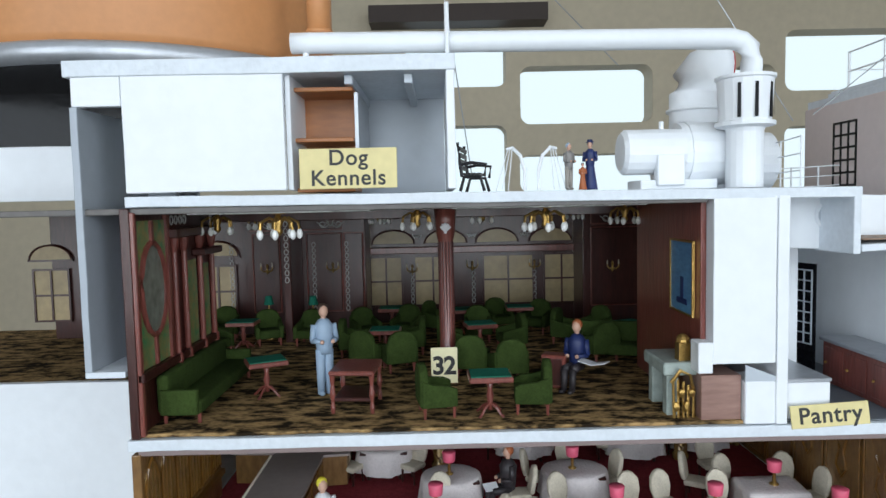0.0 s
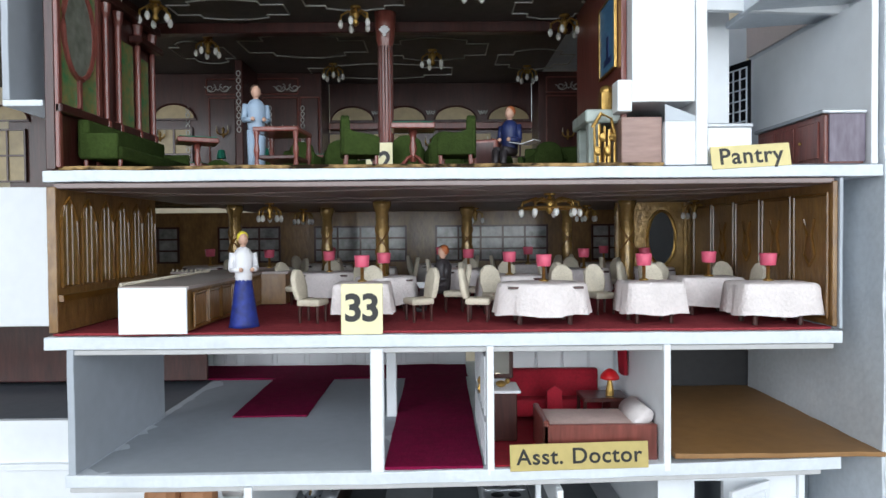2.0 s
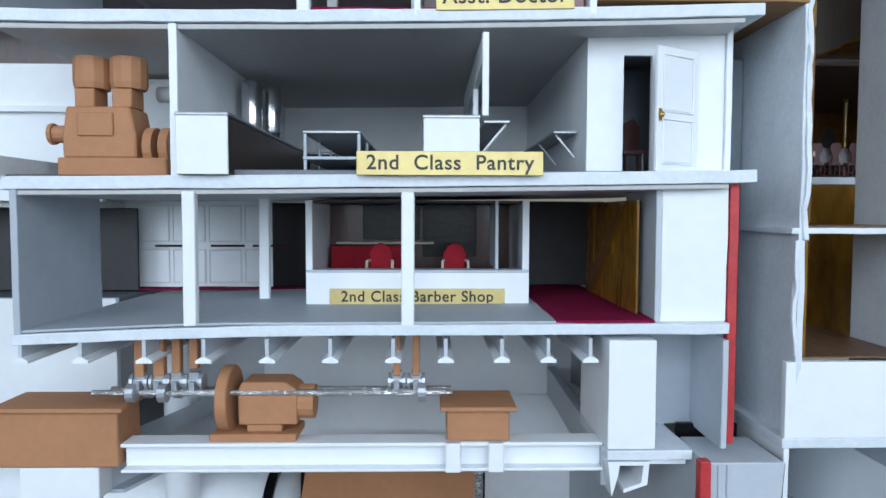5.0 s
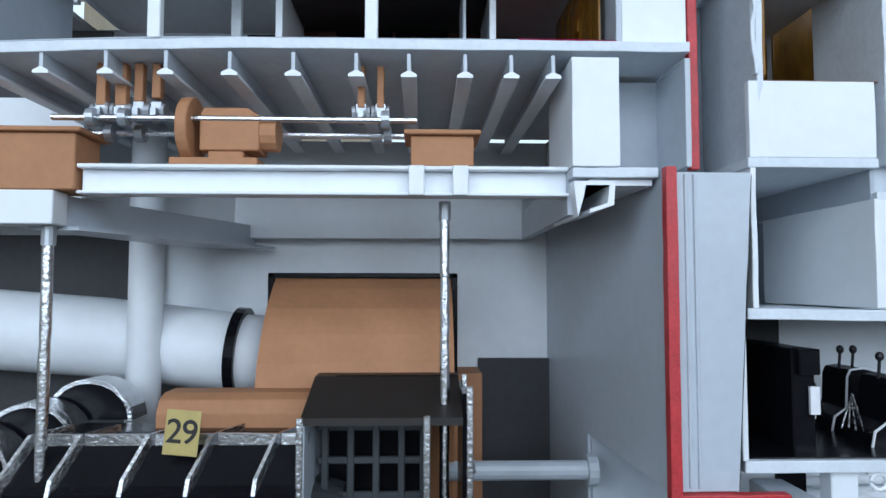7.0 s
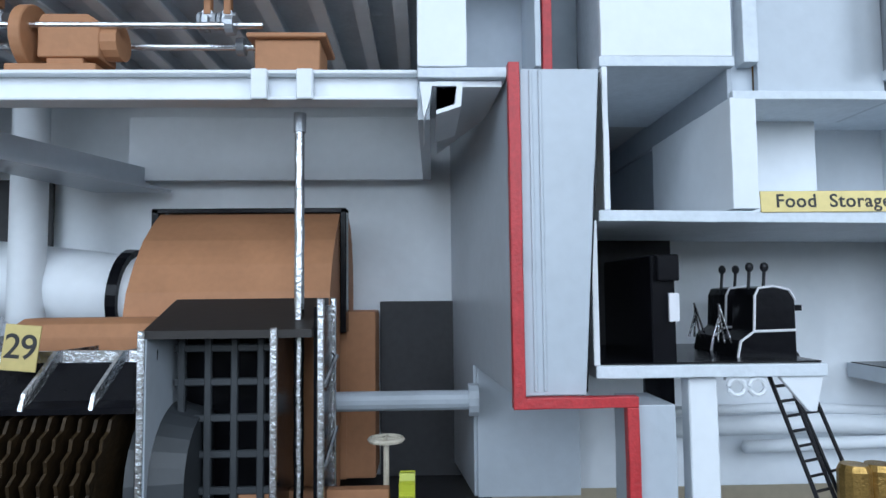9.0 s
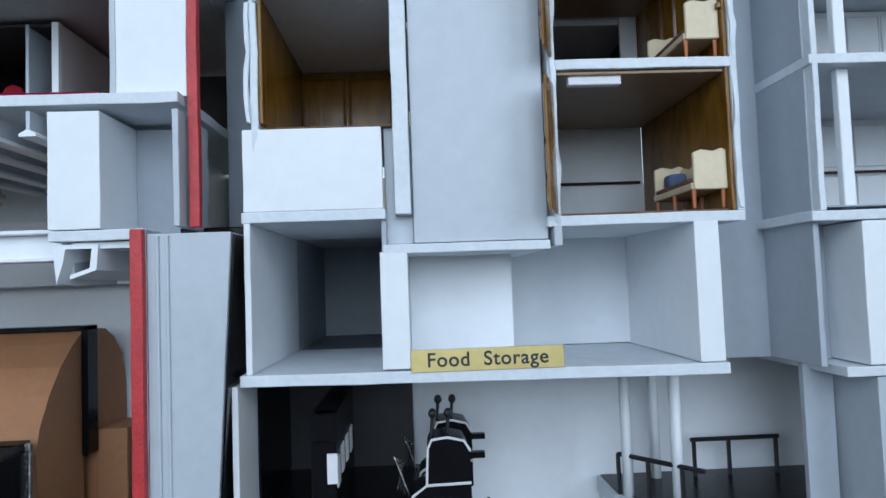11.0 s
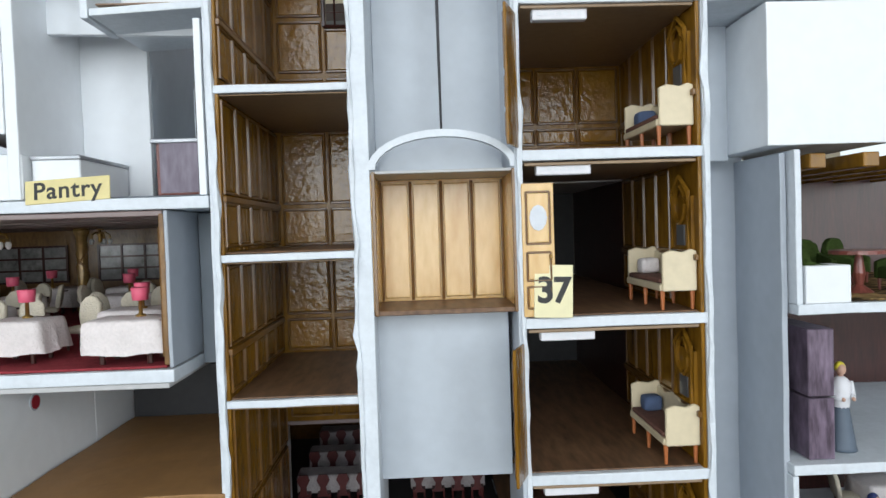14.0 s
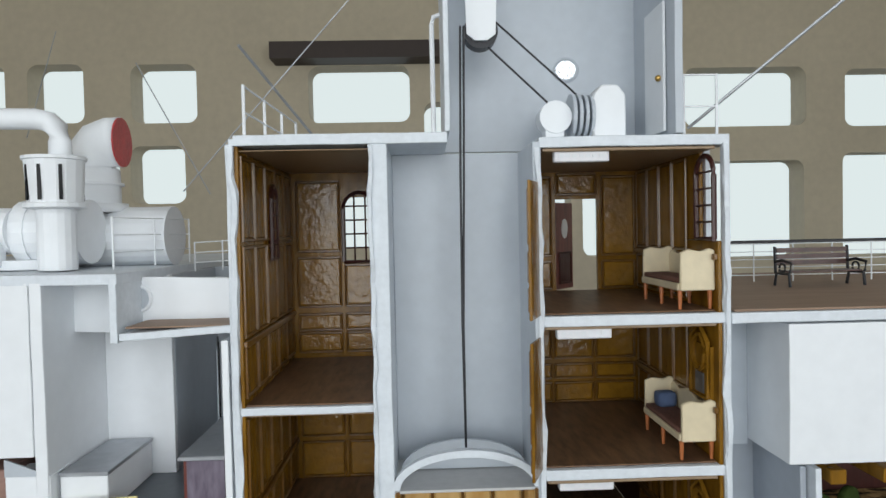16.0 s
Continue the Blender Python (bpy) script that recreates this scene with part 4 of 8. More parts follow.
for x, y, a in ((-99, 62, 25), (-38, 146, 0), (29, 160, 10), (-40, 240, 0), (66, 232, 0), (132, 150, 20), (22, 225, 5), (-150, 190, 0)):
    copy_thing(T1, place(x, y, 897.5, a))
t = thing("side_table", "glossy dark red mahogany table with four legs", "table", at=(-45, 40, 897.5), turn=-4)
bm = bmesh.new()
cube(bm, -12, 12, -14, 14, 20, 22.5)
part("tabletop", bevelled(bm, 0.6), MAHOG_LIT, t)
bm = bmesh.new()
cube(bm, -10, 10, -12, 12, 6, 8)
part("shelf", bevelled(bm, 0.4), MAHOG, t)
for sx in (-1, 1):
    for sy in (-1, 1):
        bm = bmesh.new()
        lathe(bm, [(1.0, 0), (1.4, 3), (0.9, 6), (1.6, 10), (1.0, 15), (1.6, 20)], 8, (10.3 * sx, 12.3 * sy, 0))
        part("leg", bm, MAHOG_LIT, t)
for nm, x, y, ln, a in (("sofa", -131, 62, 92, 90), ("sofa", 124, 128, 60, -18)):
    t = thing("sofa", "long green felt sofa against the panelled wall", "sofa", "lounge sofas", at=(x, y, 897.5), turn=a)
    bm = bmesh.new()
    cube(bm, -ln / 2, ln / 2, -11, 8, 5, 12)
    part("seat", bevelled(bm, 1.6, 2), GREEN, t, smooth=True)
    bm = bmesh.new()
    cube(bm, -ln / 2, ln / 2, 5, 11, 6, 25)
    part("backrest", bevelled(bm, 1.8, 2), GREEN, t, smooth=True)
    for sx in (-1, 1):
        bm = bmesh.new()
        cube(bm, sx * ln / 2 - 2, sx * ln / 2 + 2, -10, 9, 5, 18)
        part("armrest", bevelled(bm, 1.2, 2), GREEN, t, smooth=True)
        for sy in (-9, 8):
            bm = bmesh.new()
            rod(bm, (sx * (ln / 2 - 3), sy, 0), (sx * (ln / 2 - 3), sy, 6), 0.9, 1.2, 8)
            part("leg", bm, MAHOG_LIT, t)
for x, y in ((-138, 222), (-101, 216)):
    t = thing("floor_lamp", "small green shaded lamp on a thin stem", "lamp", "lounge lamps", at=(x, y, 897.5))
    bm = bmesh.new()
    lathe(bm, [(3, 0), (3, 1), (0.6, 2), (0.6, 30)], 8)
    part("stem", bm, GOLD, t)
    bm = bmesh.new()
    lathe(bm, [(4, 29), (2.6, 36)], 10)
    part("shade", bm, BAIZE, t, "green shade")
doll("doll in a pale blue suit holding a blue hat", place(-66, 64, 897.5, 25), SKYBLUE, SKYBLUE, HAIR_B, height=52)
doll("seated red-haired doll in a dark suit reading a paper", place(79, 66, 897.5, -35), NAVY, DARKSUIT, HAIR_R, seated=True, height=50)
doll("doll in a navy uniform with peaked cap", place(-196, 150, 897.5, -60), NAVY, NAVY, NAVY, height=50, cap=True)
t = thing("newspaper", "open white newspaper on a doll's lap", "newspaper", at=(86, 55, 914), turn=-35)
bm = bmesh.new()
rot_box(bm, (-4, 0, 0.4), (8, 8, 0.4), Matrix.Rotation(0.2, 3, "Y"))
rot_box(bm, (4, 0, 0.4), (8, 8, 0.4), Matrix.Rotation(-0.2, 3, "Y"))
part("sheet", bm, SHIRT, t)
t = thing("small_cabinet", "dark red wooden cabinet beside the seated doll", "cabinet", at=(66, 66, 897.5), turn=-20)
bm = bmesh.new()
cube(bm, -7, 7, -5, 5, 1, 20)
part("body", bevelled(bm, 0.8), MAHOG_LIT, t)
bm = bmesh.new()
cube(bm, -5, 5, -5.6, -5, 3, 18)
part("door", bm, MAHOG, t)

# fireplace end of the lounge
t = thing("fireplace", "marble fireplace with gilt grate and mantel clock", "fireplace", at=(127, 8, 897.5))
bm = bmesh.new()
cube(bm, -17, 2, 2, 34, 20.5, 27)
part("mantel", bevelled(bm, 0.8), PALEMARBLE, t, "mottled pale green marble mantel")
bm = bmesh.new()
cube(bm, -4, 3, -8, 2, 24, 39)
part("mantel_end", bevelled(bm, 0.4), WHITE, t, "white painted cut end")
bm = bmesh.new()
cube(bm, -15, -9, 4, 10, 0, 21)
cube(bm, -15, -9, 26, 32, 0, 21)
part("jamb", bevelled(bm, 0.5), PALEMARBLE, t)
bm = bmesh.new()
cube(bm, -1, 18.5, -4, 20, 0, 22)
part("chimney_breast", bevelled(bm, 0.3), MARBLE, t, "veined brown marble block")
bm = bmesh.new()
for k in range(5):
    rod(bm, (-13 + k * 2.4, 0, 0), (-13 + k * 2.4, 0, 20 - k), 0.7, seg=6)
for k in range(4):
    ball(bm, (-12 + k * 2.6, -1, 6 + (k % 2) * 7), 2.0, (1, 0.7, 1.3), 8)
pipe(bm, [(-14, 0, 18), (-10, -1.5, 24), (-5, -1.5, 22), (-3, 0, 14)], 0.9, 6)
rough_up(bm, 0.8, 300)
part("grate", bm, GOLD, t, "gilt scrollwork grate")
bm = bmesh.new()
cube(bm, -8, -2, 6, 12, 27, 36)
ball(bm, (-5, 9, 37), 3.4, (1, 1, 0.9))
rough_up(bm, 0.5, 250)
part("clock", bm, GOLD, t, "gilt mantel clock")
t = thing("painting", "blue seascape painting in a thin frame on the mahogany wall", "painting", at=(126.6, 30, 947))
bm = bmesh.new()
cube(bm, -0.8, 0, -15, 15, 0, 36)
part("canvas", bm, SEA, t)
bm = bmesh.new()
for a in ((-16, -15, 0, 36), (15, 16, 0, 36), (-16, 16, -1, 0), (-16, 16, 36, 37)):
    cube(bm, -1.4, 0, *a)
part("frame", bm, GOLD, t)
bm = bmesh.new()
cube(bm, -1.1, -0.8, -3, 1, 6, 18)
cube(bm, -1.1, -0.8, -8, 6, 4, 7)
part("painted_tower", bm, NAVY, t)
t = thing("white_locker", "white boxed locker with an open grey top", "locker", at=(156, 6, 896))
bm = bmesh.new()
cube(bm, -10, 10.5, -5, 14, 0, 21)
part("body", bevelled(bm, 0.5), WHITE, t)
bm = bmesh.new()
extrude_outline(bm, [(-10, 21), (10.5, 21), (-10, 29)], "y", -5, -4)
part("flap", bm, PALE, t)
sign("32", -5.6, 10.4, 896.2, 919, 81, LABEL_PALE, "pale yellow number card reading 32", 2, 15)

# ---- boat deck ----
board("roof_kennel", -170, 10, -1, 95, 1066.5, 1074, EDGE, "pale blue overhanging kennel roof board", uneven=0.4)
board("wall_kennel_front", -144, -69.5, 0, 4, 1013, 1067, WHITE, "white painted board")
board("wall_kennel_front_top", -167, -144.2, 0, 4, 1053, 1067, WHITE, "white painted board")
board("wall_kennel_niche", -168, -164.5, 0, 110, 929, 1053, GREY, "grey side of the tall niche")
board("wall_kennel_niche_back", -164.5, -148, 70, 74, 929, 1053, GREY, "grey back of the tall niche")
board("floor_kennel_niche", -168, -149, 0, 74, 926, 929, EDGE, "pale niche floor")
board("wall_kennel_inner", -69.5, -67, 4, 40, 1013, 1067, WHITE, "white partition")
board("wall_kennel_right", 5.5, 9.5, 0, 70, 1012, 1068, WHITE, "thin white kennel wall")
board("wall_kennel_back", -67, 5.5, 84, 88, 1012, 1067, PALE, "grey kennel back wall")
for x in (-40, -12):
    board("trim_kennel_rafter", x - 2, x + 2, 6, 84, 1062, 1066.4, PALE, "painted rafter", uneven=0.2)
t = thing("kennel_shelves", "orange-brown wooden kennel cubbies with gilded sides", "shelf", at=(-53, 26, 1012))
WARM = material("orange_brown_wood", (0.36, 0.13, 0.035), 0.4, vary=0.3, scale=60, stretch=(0.5, 2, 2))
for z in (0, 24, 48):
    bm = bmesh.new()
    cube(bm, -14, 14, -14, 14, z, z + 2)
    part("shelf", bevelled(bm, 0.3), WARM, t)
bm = bmesh.new()
cube(bm, -14, 14, 12, 14, 2, 48)
part("back", bm, WARM, t)
bm = bmesh.new()
cube(bm, 14.2, 16, -10, 40, 14, 48)
part("side", bm, STEEL, t, "embossed grey side")
sign("Dog\nKennels", -63.5, -18, 1013.2, 1032, 1.0, LABEL, "yellow card sign reading Dog Kennels", 3, 10.2)
sign("Pantry", 168, 206, 894.5, 905.5, -0.5, LABEL, "yellow card sign reading Pantry", 8, 11, -3)

t = thing("garden_bench", "black cast iron bench seen end on", "bench", at=(20, 30, 1011), turn=80)
bm = bmesh.new()
for k in range(4):
    cube(bm, -12, 12, -4 + k * 2.4, -2.4 + k * 2.4, 8, 9)
for k in range(4):
    cube(bm, -12, 12, 5.6, 6.6, 11 + k * 3, 13 + k * 3)
part("slats", bm, GUNMETAL, t)
for sx in (-12, 12):
    bm = bmesh.new()
    pipe(bm, [(sx, -6, 0), (sx, -4, 7), (sx, 4, 7), (sx, 6, 0)], 0.9, 6)
    pipe(bm, [(sx, 5, 7), (sx, 6, 14), (sx, 7, 24)], 0.9, 6)
    pipe(bm, [(sx, -6, 7), (sx, -7, 13), (sx, 0, 14), (sx, 6, 13)], 0.9, 6)
    part("end_frame", bm, GUNMETAL, t)


def davit(x, flip, y=20):
    t = thing("davit", "small white curved boat davit", "davit", "davits", at=(x, y, 1011))
    bm = bmesh.new()
    pipe(bm, [(0, 0, 0), (0, 0, 10), (2 * flip, 0, 17), (6 * flip, 0, 21), (9 * flip, 0, 20)], 0.9, 8)
    part("arm", bm, WHITE, t)
    bm = bmesh.new()
    for k in range(3):
        rod(bm, (flip * (6 + k), 0, 20.5), (flip * (8 + 3 * k), 2, 0), 0.25, seg=5)
    part("fall", bm, WHITE, t)


davit(44, -1)
davit(51, 1)
doll("small doll in a grey coat on the boat deck", place(66, 20, 1010.5, 30), material("doll_grey_paint", (0.22, 0.21, 0.2), 0.5), material("doll_grey_trouser_paint", (0.3, 0.28, 0.25), 0.5), SKYBLUE, height=23)
doll("tiny child doll in a rust-red dress", place(72, 16, 1010.5, 0), HAIR_R, HAIR_R, HAIR_B, skirt=True, height=13)
doll("small doll in a navy dress with a wide hat", place(77, 22, 1010.5, -20), NAVY, NAVY, NAVY, skirt=True, height=24, cap=True)

t = thing("overhead_pipe", "white painted pipe bent down to a ventilator", "pipe", at=(0, 30, 0))
bm = bmesh.new()
pipe(bm, [(-71, 0, 1087), (-60, 0, 1087), (40, 0, 1086), (120, 0, 1085.5), (150, 0, 1085), (156, 0, 1083.5), (160, 0, 1080), (161, 0, 1074), (161, 0, 1062)], 5.2, 14)
part("tube", bm, WHITE, t, smooth=True)
bm = bmesh.new()
rod(bm, (-64, 0, 1075), (-64, 0, 1084), 1.6)
rod(bm, (7, -6, 1068), (7, -6, 1104), 1.2)
part("stay", bm, WHITE, t)
t = thing("ventilator_column", "white square-topped ventilator with dark slots", "ventilator", at=(158, 30, 1010))
bm = bmesh.new()
lathe(bm, [(9, 0), (9, 28), (9.5, 30), (14.5, 31), (14.5, 33), (12.5, 33.4), (13.6, 54), (14.6, 54.5), (14.6, 56)], 18)
part("body", bm, WHITE, t, smooth=False)
for a in (0.9, 1.5, 2.2, -0.9, -1.6, -2.2):
    bm = bmesh.new()
    rot_box(bm, (13.2 * math.cos(a), 13.2 * math.sin(a), 43), (0.8, 1.6, 17), Matrix.Rotation(a, 3, "Z"))
    part("slot", bm, BLACK, t)
t = thing("motor_housing", "white painted drum motor on a base", "motor", at=(122, 44, 1010))
bm = bmesh.new()
rod(bm, (-22, 0, 20), (8, 0, 20), 12, seg=18)
rod(bm, (-24, 0, 20), (-22, 0, 20), 10, 12, seg=18)
part("drum", bm, WHITE, t, smooth=False)
bm = bmesh.new()
rod(bm, (8, 8, 19), (42, 8, 19), 17, seg=20)
rod(bm, (12, 8, 19), (16, 8, 19), 17.8, seg=20)
part("large_drum", bm, WHITE, t)
bm = bmesh.new()
cube(bm, -8, 6, -13, -6, 2, 18)
cube(bm, -16, 24, -10, 14, 0, 5)
rod(bm, (-2, 0, 30), (-2, 0, 36), 1.4)
part("base", bevelled(bm, 0.6), WHITE, t)


def cowl(x, y, z, h, r, aim, label):
    t = thing("cowl_ventilator", label, "ventilator", "cowl ventilators", at=(x, y, z), turn=aim)
    bm = bmesh.new()
    pipe(bm, [(0, 0, 0), (0, 0, h * 0.35), (0, 0, h * 0.6), (r * 0.08, 0, h * 0.76), (r * 0.4, 0, h * 0.9), (r * 0.8, 0, h * 0.95), (r * 1.12, 0, h * 0.95)], r, 16)
    rod(bm, (0, 0, 0), (0, 0, h * 0.12), r * 1.25, seg=16)
    rod(bm, (0, 0, h * 0.36), (0, 0, h * 0.4), r * 1.12, seg=16)
    part("cowl", bm, WHITE, t, smooth=True)
    bm = bmesh.new()
    rod(bm, (r * 1.08, 0, h * 0.95), (r * 1.18, 0, h * 0.95), r * 0.97, seg=20)
    part("mouth", bm, RED, t, "red painted mouth")


cowl(152, 80, 1040, 42, 14.5, 3, "white cowl ventilator with a red mouth")
t = thing("round_casing", "large white rounded deck casing", "casing", at=(172, 84, 1010))
bm = bmesh.new()
rod(bm, (-40, 0, 16), (24, 0, 16), 17, seg=22)
part("shell", bm, WHITE, t)

# side bracket with porthole, and bridge deck to the tower
board("wall_porthole", 163, 252, 28, 32, 979, 1007, WHITE, "pale bulwark wall with a porthole", tilt=-3)
board("deck_bridge_boards", 202, 251, 2, 27.5, 983.5, 984.4, WOODDECK, "brown deck boards", uneven=0.1)
board("wall_bracket_side", 196, 199.5, 0, 32, 977, 1008, EDGE, "pale board edge")
board("floor_bridge", 200, 253, 0, 60, 978, 981.5, EDGE, DECK, tilt=3)
board("wall_tower_outside", 249, 250.3, 34, 138, 982, 1062, material("pinkish_white_paint", (0.70, 0.60, 0.58), 0.5, vary=0.06, scale=20), "pinkish white outer wall of the tower", uneven=0.1)
t = thing("porthole", "white ringed porthole in the bulkhead", "porthole", at=(199, 27.2, 995))
bm = bmesh.new()
pts = [(5 * math.cos(a * 0.3927), 0, 6 * math.sin(a * 0.3927)) for a in range(17)]
pipe(bm, pts, 0.9, 6)
part("ring", bm, WHITE, t)
bm = bmesh.new()
extrude_outline(bm, [(p[0], p[2]) for p in pts[:-1]], "y", 0, 0.4)
part("glass", bm, PALE, t)
board("wall_pantry_upper_front", 166, 202, 58, 62, 896, 1005, WHITE, "white pantry wall beside the doorway", uneven=0.2)
# jamb and back in PALE, front in WHITE: recess shade painted in
board("wall_pantry_upper_jamb", 199, 202, 62.2, 137, 896, 1005, PALE, "white wall running back to the pantry door, shade put into its grey", uneven=0.2)
board("wall_pantry_upper_back", 199, 249, 137.2, 141, 896, 1005, PALE, "white pantry back wall, shade put into its grey", uneven=0.2)
board("wall_pantry_upper_side", 245.5, 248.8, 2, 137, 896, 977, WHITE, "white pantry side wall", uneven=0.2)
board("lino_upper_pantry", 166.5, 249, 3, 150, 895.7, 896.4, LINO, "blue-grey painted deck", uneven=0.1)
t = thing("pantry_door", "dark open door with a grid of small panes", "door", at=(218, 84, 897), turn=-72)
bm = bmesh.new()
cube(bm, -10, 10, 0, 1.2, 0, 68)
part("leaf", bm, BLACK, t)
frame_bars(-8, 8, 20, 64, -0.6, 0, 0.8, 3, 7, t, PALE)
t = thing("pantry_cabinet", "dark red-brown cabinet with two doors and mottled end", "cabinet", at=(226, 22, 896.6))
bm = bmesh.new()
cube(bm, -1, 18.5, -16, 50, 0, 24)
part("body", bevelled(bm, 0.4), MAHOG_LIT, t)
bm = bmesh.new()
cube(bm, -3, 19, -18, 51, 24, 26)
part("worktop", bevelled(bm, 0.4), STEEL, t)
bm = bmesh.new()
cube(bm, 1, 18.5, -17.2, -16.2, 1, 24)
part("end_panel", bm, material("mottled_purple_grey_foil", (0.20, 0.17, 0.22), 0.4, second=(0.08, 0.06, 0.09), scale=140, stretch=(2, 1, 0.5)), t, "mottled purple-grey end")
for y in (-12, 10, 30):
    bm = bmesh.new()
    cube(bm, -1.8, -1, y, y + 18, 3, 21)
    d = part("door", bevelled(bm, 0.3), MAHOG_LIT, t)
    bm = bmesh.new()
    ball(bm, (-2.4, y + 15, 12), 0.8)
    part("knob", bm, GOLD, d)
t = thing("pantry_sink_unit", "white sink unit with a grey metal top", "sink unit", at=(198, 46, 896.5))
bm = bmesh.new()
cube(bm, -30, -8, -40, 10, 0, 18)
part("body", bevelled(bm, 0.5), WHITE, t)
bm = bmesh.new()
cube(bm, -30.5, -7.5, -40.5, 10.5, 18, 20)
part("top", bevelled(bm, 0.4), STEEL, t)


def railing(name, pts, h, mat, posts, label, rails=3, r=0.5):
    t = thing(name, label, "railing", "deck railings")
    for k in range(posts):
        f = k / (posts - 1)
        a = Vector(pts[0]).lerp(Vector(pts[1]), f)
        bm = bmesh.new()
        rod(bm, a, a + Vector((0, 0, h)), r, seg=6)
        part("post", bm, mat, t)
    for k in range(rails):
        bm = bmesh.new()
        dz = Vector((0, 0, h * (k + 1) / rails - 0.5))
        rod(bm, Vector(pts[0]) + dz, Vector(pts[1]) + dz, r * 0.7, seg=6)
        part("rail", bm, mat, t)
    return t


railing("railing", ((186, 28, 1010), (200, 95, 1010)), 26, WHITE, 3, "thin white wire railing on the deck edge")
railing("railing", ((202, 98, 1004), (252, 98, 1006)), 18, WHITE, 4, "thin white wire railing above the bulwark")
# deck house seen beyond
t = thing("arched_window", "dark arched window with gold lattice", "window", at=(249.4, 94, 1011), turn=-90)
bm = bmesh.new()
pts = [(-11, 0), (11, 0), (11, 33), (9, 40), (5, 44.5), (0, 46), (-5, 44.5), (-9, 40), (-11, 33)]
extrude_outline(bm, pts, "y", 0, 0.8)
part("pane", bm, TANPANE, t)
frame_bars(-11, 11, 0, 38, -0.9, 0, 1.4, 3, 5, t, BLACK)

# funnel base and dark lining over the niche
t = thing("funnel", "huge buff painted funnel base with grey rim", "funnel", at=(-190, 150, 1080))
bm = bmesh.new()
lathe(bm, [(118, 0), (120, 6), (120, 140)], 48, (0, 0, 10))
part("casing", bm, FUNNEL, t, smooth=True)
bm = bmesh.new()
lathe(bm, [(122, 0), (124, 4), (124, 9), (122, 11)], 48)
part("rim", bm, STEEL, t, smooth=True)
# black disc under the rim: shade below the funnel put into its colour
bm = bmesh.new()
lathe(bm, [(118, -0.6), (118, -0.2)], 48)
part("hollow_base", bm, BLACK, t, "black disc standing in for shade under the funnel")
t = thing("smoke_pipe", "thin buff painted pipe beside the funnel", "pipe", at=(-62, 60, 1092))
bm = bmesh.new()
rod(bm, (0, 0, 0), (0, 0, 60), 6.5, 6.5, 14)
rod(bm, (0, 0, 6), (0, 0, 9), 7.4, seg=14)
part("tube", bm, FUNNEL, t, smooth=True)
board("wall_funnel_dark", -420, -171, 114, 118, 1046, 1130, BLACK, "black uptake lining", uneven=0.2)
for a, b in (((20, 60, 1020), (5, 60, 1130)), ((110, 90, 1085), (70, 200, 1180)), ((210, 60, 1050), (330, 10, 1160)), ((215, 90, 1050), (170, 100, 1130))):
    t = thing("rigging_wire", "thin grey rigging wire", "wire", "rigging wires")
    bm = bmesh.new()
    rod(bm, a, b, 0.35, seg=5)
    part("wire", bm, STEEL, t)

# ---- dining room ----


def dining_chair():
    t = thing("dining_chair", "cream upholstered dining chair with dark legs", "chair", "dining chairs")
    bm = bmesh.new()
    cube(bm, -6.5, 6.5, -7, 6, 9, 12.5)
    part("seat", bevelled(bm, 1.2, 2), CREAM, t, smooth=True)
    bm = bmesh.new()
    extrude_outline(bm, [(-5, 12), (5, 12), (6.4, 18), (6, 24), (3, 27.5), (0, 28.4), (-3, 27.5), (-6, 24), (-6.4, 18)], "y", 4.5, 7.6)
    bevelled(bm, 1.0, 2)
    for v in bm.verts:
        v.co.y += (v.co.z - 0.012) * 0.18
    part("backrest", rough_up(bm, 0.4, 200), CREAM, t, smooth=True)
    for sx in (-5, 5):
        for sy in (-5.5, 4.5):
            bm = bmesh.new()
            rod(bm, (sx, sy, 0), (sx, sy, 9.4), 0.7, 1.0, 7)
            part("leg", bm, MAHOG, t)
    return t


